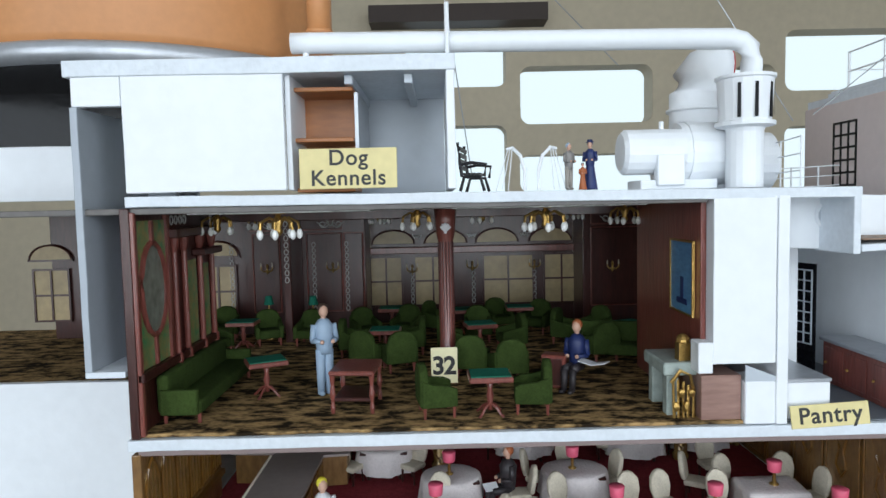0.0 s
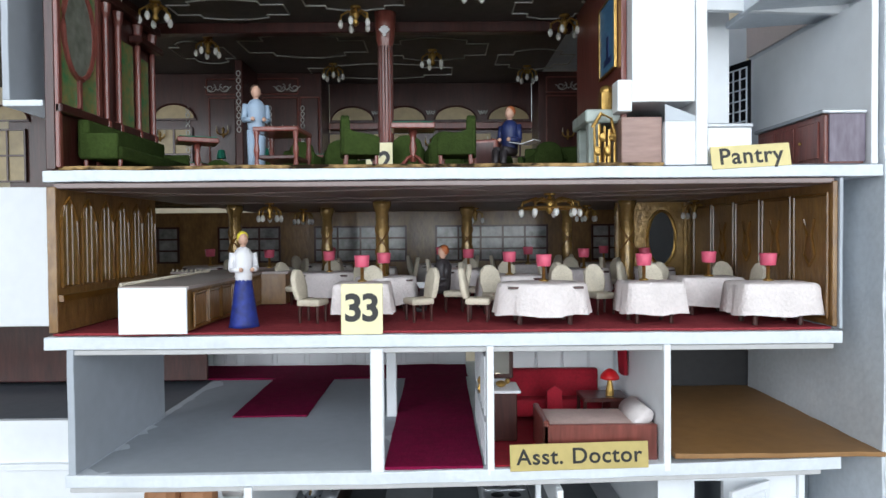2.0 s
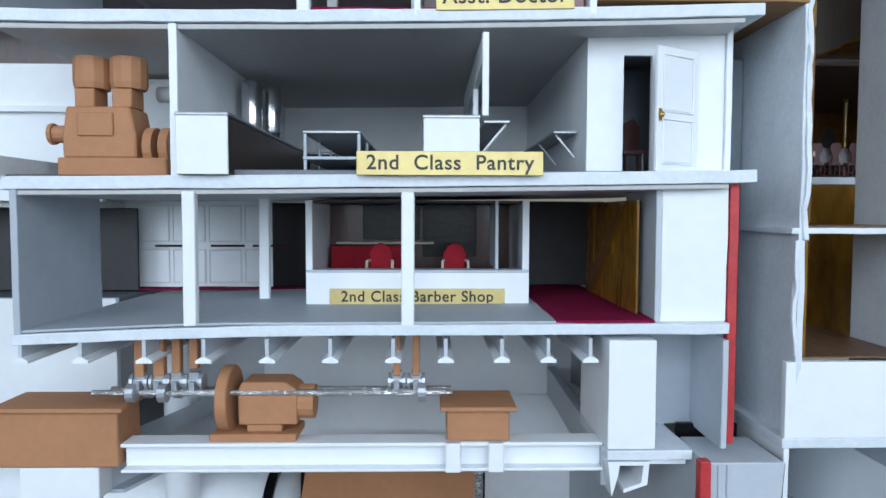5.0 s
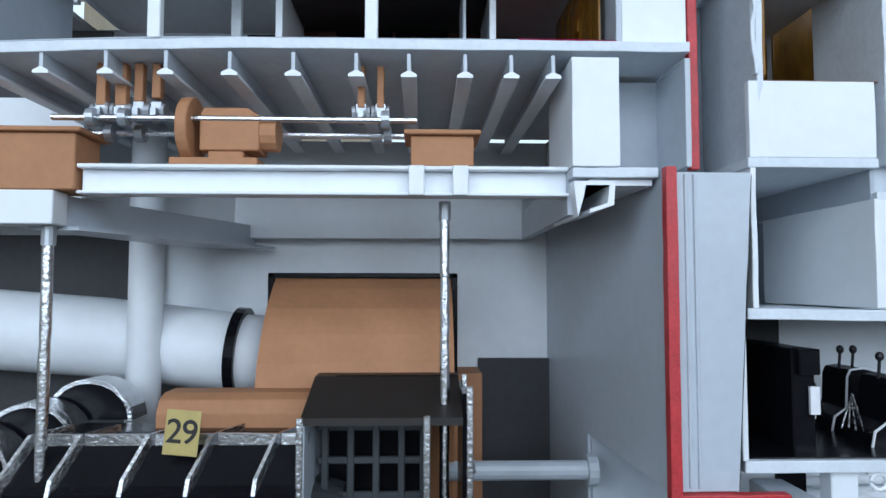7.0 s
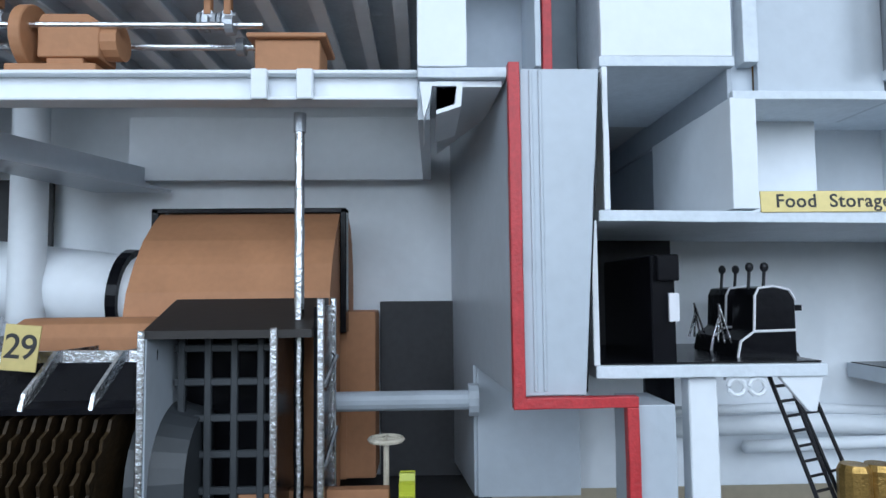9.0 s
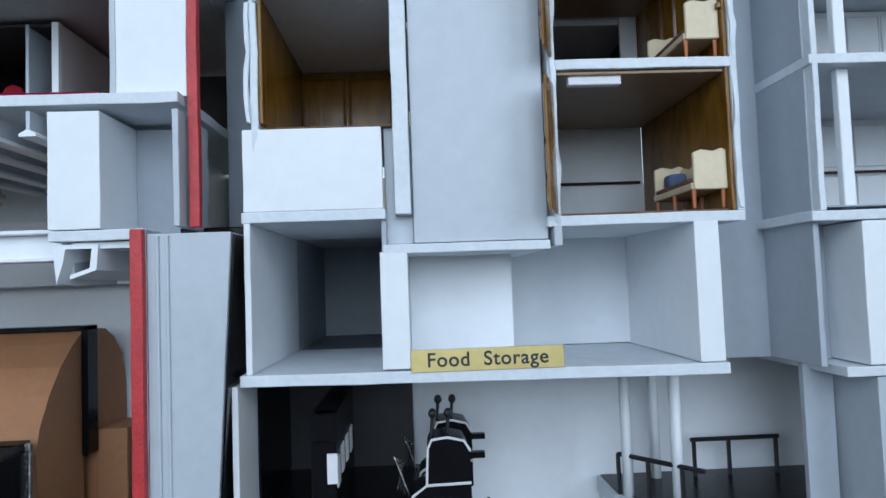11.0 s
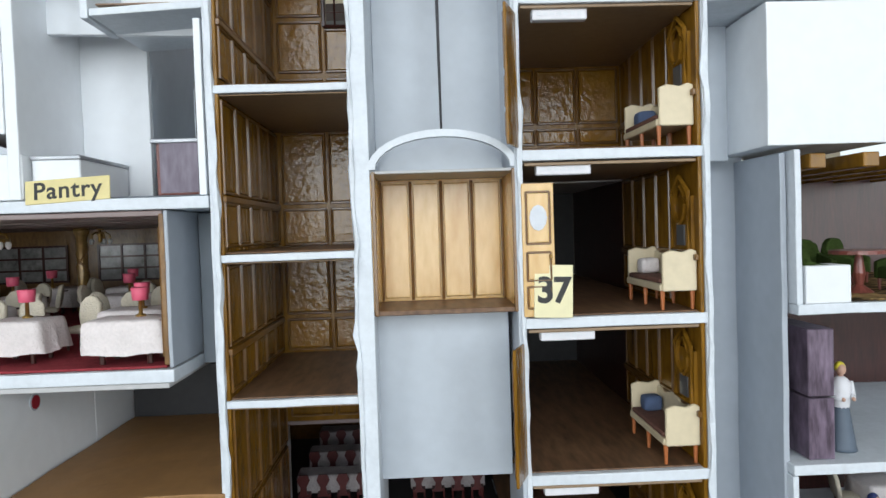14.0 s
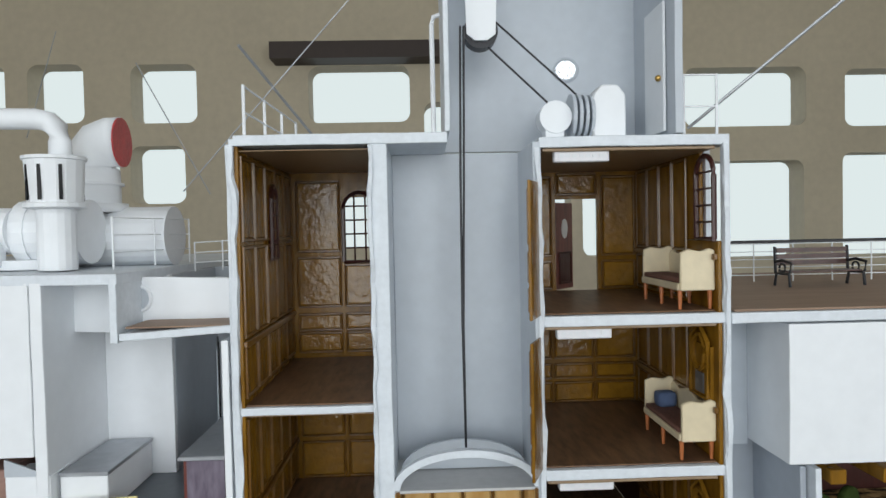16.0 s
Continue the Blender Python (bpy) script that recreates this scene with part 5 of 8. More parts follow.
def cloth_table(w, d, round_=True):
    """A table hidden by a cloth that hangs in folds, with dark feet below it."""
    t = thing("dining_table", "dark wooden dining table under a cloth", "table", "dining tables")
    for sx in (-1, 1):
        for sy in (-1, 1):
            bm = bmesh.new()
            rod(bm, (sx * w * 0.27, sy * d * 0.27, 0), (sx * w * 0.27, sy * d * 0.27, 19), 1.2, 1.5, 8)
            part("leg", bm, MAHOG, t)
    bm = bmesh.new()
    cube(bm, -w * 0.4, w * 0.4, -d * 0.4, d * 0.4, 18.4, 19.6)
    part("tabletop", bm, MAHOG, t)
    c = thing("tablecloth", "white lace tablecloth hanging in folds over the table", "tablecloth", "tablecloths")
    bm = bmesh.new()
    n = 48
    rings = []
    for f, z in ((0.0, 21), (0.5, 21), (0.9, 20.9), (0.97, 20.2), (1.0, 18.5), (1.03, 13), (1.06, 8), (1.07, 5)):
        ring = []
        for k in range(n):
            a = 6.28318 * k / n
            if round_:
                ux, uy = math.cos(a), math.sin(a)
            else:
                q = max(abs(math.cos(a)), abs(math.sin(a)))
                p = 0.86 / q + 0.14
                ux, uy = math.cos(a) * p * 0.93, math.sin(a) * p * 0.93
            fold = 1 + (0.055 * math.sin(a * 9 + 1) + 0.03 * math.sin(a * 17)) * max(0, (19 - z) / 14)
            ring.append(bm.verts.new(Vector((ux * w / 2 * f * fold, uy * d / 2 * f * fold, z + (0.5 * math.sin(a * 5) if z < 6 else 0))) * S))
        rings.append(ring)
    for a, b in zip(rings[1:], rings[2:]):
        for k in range(n):
            bm.faces.new((a[k], a[(k + 1) % n], b[(k + 1) % n], b[k]))
    bm.faces.new(rings[1])
    for v in rings[0]:
        bm.verts.remove(v)
    rough_up(bm, 0.35, 260)
    part("cloth", bm, CLOTH, c, smooth=True)
    return t, c


def table_lamp():
    t = thing("table_lamp", "brass table lamp with a pink shade", "lamp", "dining table lamps")
    bm = bmesh.new()
    lathe(bm, [(2.6, 0), (2.6, 0.7), (1.0, 1.4), (0.9, 9)], 10)
    part("stem", bm, GOLD, t, smooth=True)
    bm = bmesh.new()
    lathe(bm, [(3.5, 8), (3.7, 8.2), (4.2, 14), (3.9, 14.3)], 14)
    part("shade", bm, PINK, t, "glossy pink shade", smooth=True)
    return t


FZ = 817.6
ch, (ta, tc), (tb, td), lp = dining_chair(), cloth_table(42, 34), cloth_table(34, 28, False), table_lamp()
TABLES = [(-3, 36, 0, 0, 0.95), (91, 28, 1, 0, 1.12), (147, 28, 0, 0, 0.95), (205, 18, 0, 0, 1.22), (5, 88, 1, 10, 0.9), (-40, 140, 1, 0, 0.95), (82, 92, 1, 0, 1.0), (190, 62, 0, 0, 1.15), (-95, 205, 1, 0, 0.95), (-10, 200, 0, 0, 0.9),
          (60, 165, 1, 0, 0.95), (140, 160, 1, 0, 1.0), (40, 250, 1, 0, 1.0), (110, 235, 0, 0, 1.0), (190, 170, 1, 0, 1.0), (-60, 270, 1, 0, 1.0), (180, 250, 1, 0, 1.0), (-160, 250, 1, 0, 1.0)]
used = [False, False]
for i, (x, y, rnd, a, k) in enumerate(TABLES):
    pair = (ta, tc) if rnd else (tb, td)
    m = place(x, y, FZ, a) @ Matrix.Diagonal((k, 1.0, 1.0, 1)) 
    for ob in pair:
        if not used[rnd]:
            ob.matrix_world = m
        else:
            cpy = copy_thing(ob, place(x, y, FZ, a))
            cpy.scale = (k, 1.0, 1.0)
    if not used[rnd]:
        used[rnd] = True
    lx, ly = x - 1 + (3 if i % 2 else 0), y + (6 if i < 4 else 0)
    if i == 0:
        lp.matrix_world = place(lx, ly, FZ + 20.9)
    else:
        copy_thing(lp, place(lx, ly, FZ + 20.9))
CHAIRS = [(-30, 36, 75), (27, 38, -70), (58, 36, 80), (-2, 66, 0), (108, 60, -10), (70, 62, 20), (130, 62, 20), (160, 60, -15), (176, 84, 10), (212, 84, -10), (47, 80, -95), (-62, 128, 60), (-20, 128, -40), (-40, 165, 0),
          (60, 105, 70), (104, 100, -70), (82, 120, 0), (158, 92, 60), (216, 66, -80), (178, 118, 0), (-118, 196, 60), (-74, 196, -60), (-32, 200, 80), (12, 205, -80), (38, 165, 80), (80, 170, -70), (60, 190, 0),
          (118, 160, 80), (160, 165, -70), (140, 186, 0), (20, 250, 80), (62, 252, -80), (90, 235, 80), (130, 238, -80), (-82, 270, 70), (-38, 270, -70), (168, 178, 60), (205, 200, -20), (160, 250, 70), (200, 255, -60)]
ch.matrix_world = place(CHAIRS[0][0], CHAIRS[0][1], FZ, CHAIRS[0][2])
for x, y, a in CHAIRS[1:]:
    copy_thing(ch, place(x, y, FZ, a + random.uniform(-8, 8)))
doll("seated red-haired doll in a dark suit reading", place(40, 84, FZ, -70), DARKSUIT, DARKSUIT, HAIR_R, seated=True, height=50)
doll("blonde doll in a white blouse and long blue skirt", place(-62, 22, FZ, 30), SHIRT, BLUEPRINT, HAIR_Y, skirt=True, height=48)
t = thing("menu_card", "white menu held by a seated doll", "menu", at=(29, 79, FZ + 16), turn=20)
bm = bmesh.new()
rot_box(bm, (0, 0, 0), (9, 6, 0.4), Matrix.Rotation(0.5, 3, "X"))
part("sheet", bm, SHIRT, t)

t = thing("buffet_counter", "long carved oak buffet with a grey top and white cut end", "counter", at=(0, 0, FZ))
bm = bmesh.new()
extrude_outline(bm, [(-113, -1), (-82, -1), (-80, 120), (-64, 122), (-64, 146), (-140, 146), (-140, 128), (-112, 126)], "z", 1, 21)
part("body", bm, DINWOOD, t)
bm = bmesh.new()
extrude_outline(bm, [(-114, -2), (-81, -2), (-79, 119), (-62, 121), (-62, 148), (-142, 148), (-142, 127), (-113, 125)], "z", 21, 22.6)
part("worktop", bm, material("grey_brown_worktop", (0.33, 0.28, 0.26), 0.4, vary=0.12), t, "smooth grey-brown top")
bm = bmesh.new()
cube(bm, -113.5, -81.5, -3.4, -2.2, 0.2, 22)
part("cut_end", bm, WHITE, t, "white painted cut end")
bm = bmesh.new()
for k in range(40):
    ball(bm, (-113.6, k * 3, 23.4), 0.9, (1, 1, 1), 6)
for k in range(9):
    ball(bm, (-140 + k * 3, 126.5, 23.4), 0.9, (1, 1, 1), 6)
part("beading", bm, CREAM, t, "cream bead edging")
raised_panels(t, [(2 + k * 20, 19 + k * 20, 3, 19) for k in range(6)], "x", -80.6, 1.6, DINWOOD, 0.8, OAK_TRIM)
sign("33", -9.5, 10.5, 816.2, 840.5, 0.5, LABEL_PALE, "pale yellow number card reading 33", 2, 18)

# oak walls of the dining room
wl, wr, wb = (bpy.data.objects[n] for n in ("wall_dining_left", "wall_dining_right", "wall_dining_back"))
for k in range(6):
    y0 = 4 + k * 18
    bm = bmesh.new()
    pts = [(y0, 840), (y0 + 14, 840), (y0 + 14, 872), (y0 + 11, 879), (y0 + 7, 883), (y0 + 3, 879), (y0, 872)]
    extrude_outline(bm, pts, "x", -144.6, -143.8)
    part("panel", bm, GOLDWOOD, wl)
    bm = bmesh.new()
    pipe(bm, [(-143.6, p[0], p[1]) for p in pts + pts[:1]], 0.8, 5)
    for q in (0.33, 0.66):
        rod(bm, (-143.6, y0 + 14 * q, 840), (-143.6, y0 + 14 * q, 880), 0.5, seg=5)
    part("moulding", bm, OAK_TRIM, wl)
bm = bmesh.new()
cube(bm, -144.6, -142, 2, 112, 833, 836)
part("dado_rail", bm, OAK_TRIM, wl)
raised_panels(wr, [(4 + k * 34, 34 + k * 34, 822, 882) for k in range(5)], "x", 226.4, -1.4, DINWOOD, 1.0, OAK_TRIM)
for k in (0, 1, 2, 3):
    bm = bmesh.new()
    for s in (-1, 1):
        pipe(bm, [(225.2, 19 + k * 34, 846), (225.2, 19 + k * 34 + s * 5, 852), (225.2, 19 + k * 34 + s * 2, 862), (225.2, 19 + k * 34 + s * 5, 870)], 0.8, 5)
    part("carving", bm, OAK_TRIM, wr)


def dining_window(cx, w, z0, z1, y, cols, label="leaded dining saloon window showing daylight and dark frame"):
    t = thing("window", label, "window", "dining windows", at=(cx, y, z0))
    bm = bmesh.new()
    cube(bm, -w / 2, w / 2, 0, 1, 0, z1 - z0)
    part("pane", bm, material("dim_window_pane_%d" % cx, (0.33, 0.33, 0.33), 0.15, vary=0.6, scale=60), t)
    frame_bars(-w / 2, w / 2, 0, z1 - z0, -1.4, 0, 1.8, cols, 3, t, MAHOG)


for cx, ww, c in ((-150, 60, 3), (-40, 90, 4), (90, 110, 5), (215, 50, 3), (-250, 60, 3)):
    dining_window(cx, ww, 838, 872, 339, c)
for x, y in ((-2, 147), (-118, 190), (172, 155), (-58, 250), (62, 255), (150, 262)):
    t = thing("gilded_column", "carved and gilded oak column with spiral ribs", "column", "dining columns", at=(x, y, FZ))
    bm = bmesh.new()
    lathe(bm, [(6, 0), (6, 4), (4.6, 6), (4.6, 62), (6.4, 66), (6.6, 69.4)], 14)
    part("shaft", bm, GOLDWOOD, t, smooth=True)
    bm = bmesh.new()
    for s in (-1, 1):
        pipe(bm, [(4.7 * math.cos(s * k * 0.5 - 1.6), 4.7 * math.sin(s * k * 0.5 - 1.6), 8 + k * 2.7) for k in range(20)], 0.7, 5)
    part("ribs", bm, OAK_TRIM, t)
t = thing("gilt_screen", "glossy gilded wall with an oval dark mirror", "wall panel", at=(204, 178, FZ))
bm = bmesh.new()
cube(bm, -34, 22, 0, 4, 0, 69)
part("body", rough_up(bm, 0.3), GOLDWOOD, t)
bm = bmesh.new()
extrude_outline(bm, [(10 * math.cos(a * 0.3491), 42 + 20 * math.sin(a * 0.3491)) for a in range(18)], "y", -0.8, 0)
part("mirror", bm, material("dark_mirror", (0.04, 0.045, 0.05), 0.12), t, "dark oval mirror")
bm = bmesh.new()
pipe(bm, [(10.5 * math.cos(a * 0.3491), -0.8, 42 + 20.5 * math.sin(a * 0.3491)) for a in range(19)], 1.3, 6)
part("mirror_frame", bm, GOLD, t)
for x in (-30, -22, 18):
    bm = bmesh.new()
    lathe(bm, [(2.4, 0), (1.8, 4), (1.8, 60), (3, 68)], 10, (x, -1, 0.5))
    part("pilaster", bm, GOLDWOOD, t)
for x, y, r, n in ((-81, 150, 8, 5), (101, 62, 17, 9), (222, 160, 8, 5), (-80, 260, 8, 5), (70, 270, 8, 5), (160, 230, 8, 5)):
    c = chandelier("brass chandelier with small white candles on the brown ceiling", "dining chandeliers", n, r, 12)
    c.matrix_world = place(x, y, 886.8, 15)
    if n > 6:
        for rr, zz in ((r * 1.04, -8.6), (r * 0.55, -4.6)):
            bm = bmesh.new()
            pipe(bm, [(rr * math.cos(6.28318 * j / 24), rr * math.sin(6.28318 * j / 24), zz) for j in range(25)], 0.8, 6)
            part("hoop", bm, GOLD, c, "brass hoop")
for k, (a, b) in enumerate((((-146, 70), (60, 5)), ((-60, 120), (228, 20)), ((-140, 20), (40, 130)), ((20, 10), (228, 130)), ((-146, 147), (228, 147)), ((60, 130), (228, 60)))):
    t = thing("ceiling_seam", "thin raised seam on the brown ceiling", "seam", "ceiling seams")
    bm = bmesh.new()
    rod(bm, (a[0], a[1], 886.9), (b[0], b[1], 886.9), 0.32, seg=5)
    part("strip", bm, SEAM, t)

# ---- corridor deck ----
for nm, a in (("carpet_corridor_back", (-330, 60, 206, 257, 749.6, 751.0)), ("carpet_corridor_branch", (-93, -46, 98, 206, 749.7, 751.0)), ("carpet_corridor_right", (10.5, 58, 2, 206, 750.2, 751.8))):
    board(nm, *a, MAROON, "maroon velvet runner with a ragged edge", uneven=0.7)
board("lino_corridor", -137, 60, 2, 205, 748.6, 749.5, GREY, "grey painted corridor deck", uneven=0.05, tilt=0.9)
for x, y in ((4, 0.5), (4, 96), (-49 - 3.5, 0.5), (54, 0.5), (-40, 96)):
    z0, z1 = (747, 809) if x == 4 else (597, 663)
    t = thing("deck_post", "white painted square post between decks", "post", "deck posts", at=(x, y, z0))
    bm = bmesh.new()
    cube(bm, 0, 6.5, 0, 5, 0.2, z1 - z0)
    part("shaft", rough_up(bevelled(bm, 0.5), 0.4), WHITE, t)
cb = bpy.data.objects["wall_corridor_back"]
MOULD = material("grey_line_moulding", (0.72, 0.74, 0.77), 0.5)
for k in range(14):
    x0 = -330 + k * 28
    if k % 4 == 2:
        raised_panels(cb, [(x0 + 3, x0 + 12, 752, 768), (x0 + 14, x0 + 23, 752, 768), (x0 + 3, x0 + 12, 772, 792), (x0 + 14, x0 + 23, 772, 792)], "y", 257.8, -1.0, WHITE, 0.5, MOULD)
        bm = bmesh.new()
        ball(bm, (x0 + 25, 256, 770), 1.2)
        part("door_knob", bm, GOLD, cb)
    else:
        raised_panels(cb, [(x0 + 2, x0 + 26, 752, 770), (x0 + 2, x0 + 13, 776, 794), (x0 + 15, x0 + 26, 776, 794)], "y", 257.8, -0.8, WHITE, 0.5, MOULD)
for x0, x1 in ((-175, -120), (-86, -20), (12, 56), (-260, -200)):
    t = thing("handrail", "dark brown wooden handrail on the corridor wall", "handrail", "corridor handrails", at=(x0, 255, 772.5))
    bm = bmesh.new()
    rod(bm, (0, 0, 0), (x1 - x0, 0, 0), 0.9, seg=8)
    part("rail", bm, MAHOG_LIT, t)
    for f in (0.15, 0.85):
        bm = bmesh.new()
        rod(bm, ((x1 - x0) * f, 0, 0), ((x1 - x0) * f, 2.4, -1), 0.5, seg=6)
        part("bracket", bm, GOLD, t)
for x in (-52, 44):
    sconce(place(x, 255, 781), "corridor wall lamps")
dl = bpy.data.objects["wall_doctor_left"]
raised_panels(dl, [(4 + k * 14, 16 + k * 14, 752, 772) for k in range(6)] + [(4 + k * 14, 16 + k * 14, 776, 804) for k in range(6)], "x", 59.9, -1.0, WHITE, 0.6, MOULD)
raised_panels(bpy.data.objects["wall_doctor_back"], [(65 + k * 16, 80 + k * 16, 752, 803) for k in range(5)], "y", 87.9, -0.8, WHITE, 0.4, MOULD)
sconce(place(59, 40, 783, 90), "corridor wall lamps")

# doctor's cabin
CRIMSON = material("crimson_velvet", (0.33, 0.006, 0.02), 0.9, vary=0.3, scale=150, bump=0.6, bump_scale=700)
board("carpet_doctor", 64, 144.5, 2, 88, 751.0, 752, CRIMSON, "crimson cabin carpet", uneven=0.2)
t = thing("bed", "mahogany bunk with a pink blanket and white pillow", "bed", at=(117, 24, 752))
bm = bmesh.new()
cube(bm, -29, 27, -18, -15, 0, 18)
cube(bm, -29, 27, 15, 18, 0, 16)
cube(bm, -29, -26, -18, 18, 0, 20)
part("frame", bevelled(bm, 0.7), MAHOG_LIT, t)
bm = bmesh.new()
cube(bm, -26, 27, -15, 15, 6, 17.5)
part("mattress", rough_up(bevelled(bm, 1.5, 2), 0.5), material("pink_blanket", (0.62, 0.46, 0.42), 0.9, vary=0.15, scale=150, bump=0.8, bump_scale=700), t, "pink quilted blanket", True)
bm = bmesh.new()
rod(bm, (21, -15, 20), (21, 13, 20), 4.4, seg=14)
for v in bm.verts:
    v.co.x += (v.co.z - 0.02) * 0.6
part("pillow", rough_up(bm, 0.6), CLOTH, t, "rolled white pillow", True)
t = thing("cabin_sofa", "crimson velvet cabin sofa", "sofa", at=(106, 80, 752))
bm = bmesh.new()
cube(bm, -27, 27, -10, 4, 4, 14)
part("seat", bevelled(bm, 1.4, 2), CRIMSON, t, smooth=True)
bm = bmesh.new()
cube(bm, -27, 27, 1, 7, 10, 30)
part("backrest", bevelled(bm, 1.4, 2), CRIMSON, t, smooth=True)
t = thing("desk", "dark mahogany cabin desk", "desk", at=(130, 58, 752))
bm = bmesh.new()
cube(bm, -13, 13, -10, 10, 18, 20.4)
part("desktop", bevelled(bm, 0.4), MAHOG, t)
bm = bmesh.new()
cube(bm, 2, 12, -9, 9, 0.2, 18)
part("drawers", bevelled(bm, 0.4), MAHOG, t)
for y in (-9, 8):
    bm = bmesh.new()
    rod(bm, (-12, y, 0), (-12, y, 18), 1, seg=8)
    part("leg", bm, MAHOG, t)
t = thing("mushroom_lamp", "brass lamp with a red mushroom shade", "lamp", at=(133, 54, 772.6))
bm = bmesh.new()
lathe(bm, [(2.4, 0), (2.2, 3), (1.4, 7), (1.2, 10)], 10)
part("stem", bm, GOLD, t)
bm = bmesh.new()
lathe(bm, [(5.4, 9.5), (5.2, 11), (3.4, 13.5), (1, 15)], 14)
part("shade", bm, material("red_shade", (0.55, 0.01, 0.015), 0.4), t, "glossy red shade", True)
t = thing("red_chair", "small red velvet chair", "chair", at=(103, 56, 752))
bm = bmesh.new()
cube(bm, -5, 5, -5, 5, 8, 11)
part("seat", bevelled(bm, 0.8, 2), CRIMSON, t)
bm = bmesh.new()
extrude_outline(bm, [(-4.5, 10), (4.5, 10), (4.5, 22), (0, 25), (-4.5, 22)], "y", 4, 6.5)
part("backrest", bevelled(bm, 0.8, 2), CRIMSON, t)
for sx in (-4, 4):
    for sy in (-4, 4):
        bm = bmesh.new()
        rod(bm, (sx, sy, 0), (sx, sy, 8.4), 0.6, seg=6)
        part("leg", bm, MAHOG, t)
t = thing("washstand", "mahogany washstand with a white top and framed mirror", "washstand", at=(72, 48, 752))
bm = bmesh.new()
cube(bm, -7.5, 7, -10, 10, 0.2, 26)
part("body", bevelled(bm, 0.5), MAHOG, t)
bm = bmesh.new()
cube(bm, -8, 9, -11, 11, 26, 27.6)
part("top", bevelled(bm, 0.4), SHIRT, t, "white marble top")
bm = bmesh.new()
cube(bm, -7, 7, 8, 10, 30, 57)
m = part("mirror_frame", bevelled(bm, 0.8), MAHOG, t)
bm = bmesh.new()
cube(bm, -4.6, 4.6, 7.5, 8, 33, 54)
part("mirror", bm, material("silvered_mirror", (0.85, 0.86, 0.87), 0.04, metal=1.0, vary=0.02, bump=0.05), m, "bright mirror glass")
bm = bmesh.new()
ball(bm, (-1, -2, 29.5), 3, (1, 1, 0.6))
ball(bm, (3, 2, 30), 1.6)
part("basin_set", bm, GOLD, t)
t = thing("curtain", "narrow red curtain on the cabin wall", "curtain", at=(143, 58, 775))
bm = bmesh.new()
for k in range(5):
    rod(bm, (-0.6 * (k % 2), k * 2.2, 8), (-0.6 * (k % 2) - 1, k * 2.4, 31), 1.6, seg=8)
part("folds", bm, CRIMSON, t, smooth=True)
sign("Asst. Doctor", 71, 137.5, 750.4, 763.2, -0.8, LABEL_GOLD, "gold label reading Asst. Doctor", 3, 10.5, -1.2)

# ---- second class pantry deck ----
t = thing("winch_engine", "tan clay model of a two-cylinder winch engine", "engine", at=(-93, 30, 669.6))
bm = bmesh.new()
cube(bm, -28, 27, -12, 14, 0, 11)
part("base", bevelled(bm, 0.8), CARD, t)
bm = bmesh.new()
extrude_outline(bm, [(-26, 11), (11, 11), (11, 22), (8, 37), (-24, 37), (-26, 22)], "y", -10, 12)
part("body", bevelled(bm, 0.8), CARD, t)
bm = bmesh.new()
cube(bm, -18, 0, -11.2, -10, 22, 34)
part("hatch", bevelled(bm, 0.5), CARD, t)
for x in (-15, 4):
    bm = bmesh.new()
    cube(bm, x - 6, x + 4, -7, 8, 37, 47)
    part("neck", bevelled(bm, 0.6), CARD, t)
    bm = bmesh.new()
    lathe(bm, [(8.5, 47), (9.2, 50), (9.2, 61), (8.6, 63)], 12, (x, 0, 0))
    part("cylinder", bm, CARD, t)
bm = bmesh.new()
rod(bm, (-36, 0, 24), (-26, 0, 24), 4.5, seg=12)
rod(bm, (-37, 0, 24), (-35, 0, 24), 5.6, seg=12)
part("inlet", bm, CARD, t)
for x in (14, 22):
    bm = bmesh.new()
    rod(bm, (x, 0, 17), (x + 4.5, 0, 17), 10.5, seg=20)
    part("flywheel", bm, CARD, t)
t = thing("elbow_pipe", "white elbow pipe over the winch", "pipe", at=(-70, 60, 669.6))
bm = bmesh.new()
pipe(bm, [(-16, 0, 50), (-6, 0, 50), (0, 0, 53), (2, 0, 60), (2, 0, 69)], 4.5, 12)
part("tube", bm, WHITE, t, smooth=True)
board("wall_winch_tray", -141, -137.5, -2, 70, 669, 680, EDGE, "low pale edge of the tray")
board("floor_winch_tray", -137, -57.5, 2, 100, 669.6, 671, material("brown_wet_board", (0.05, 0.04, 0.035), 0.3), "dark glossy tray", uneven=0.2)
CUPB = material("dark_cupboard_wood", (0.035, 0.018, 0.014), 0.35, vary=0.4, scale=60)


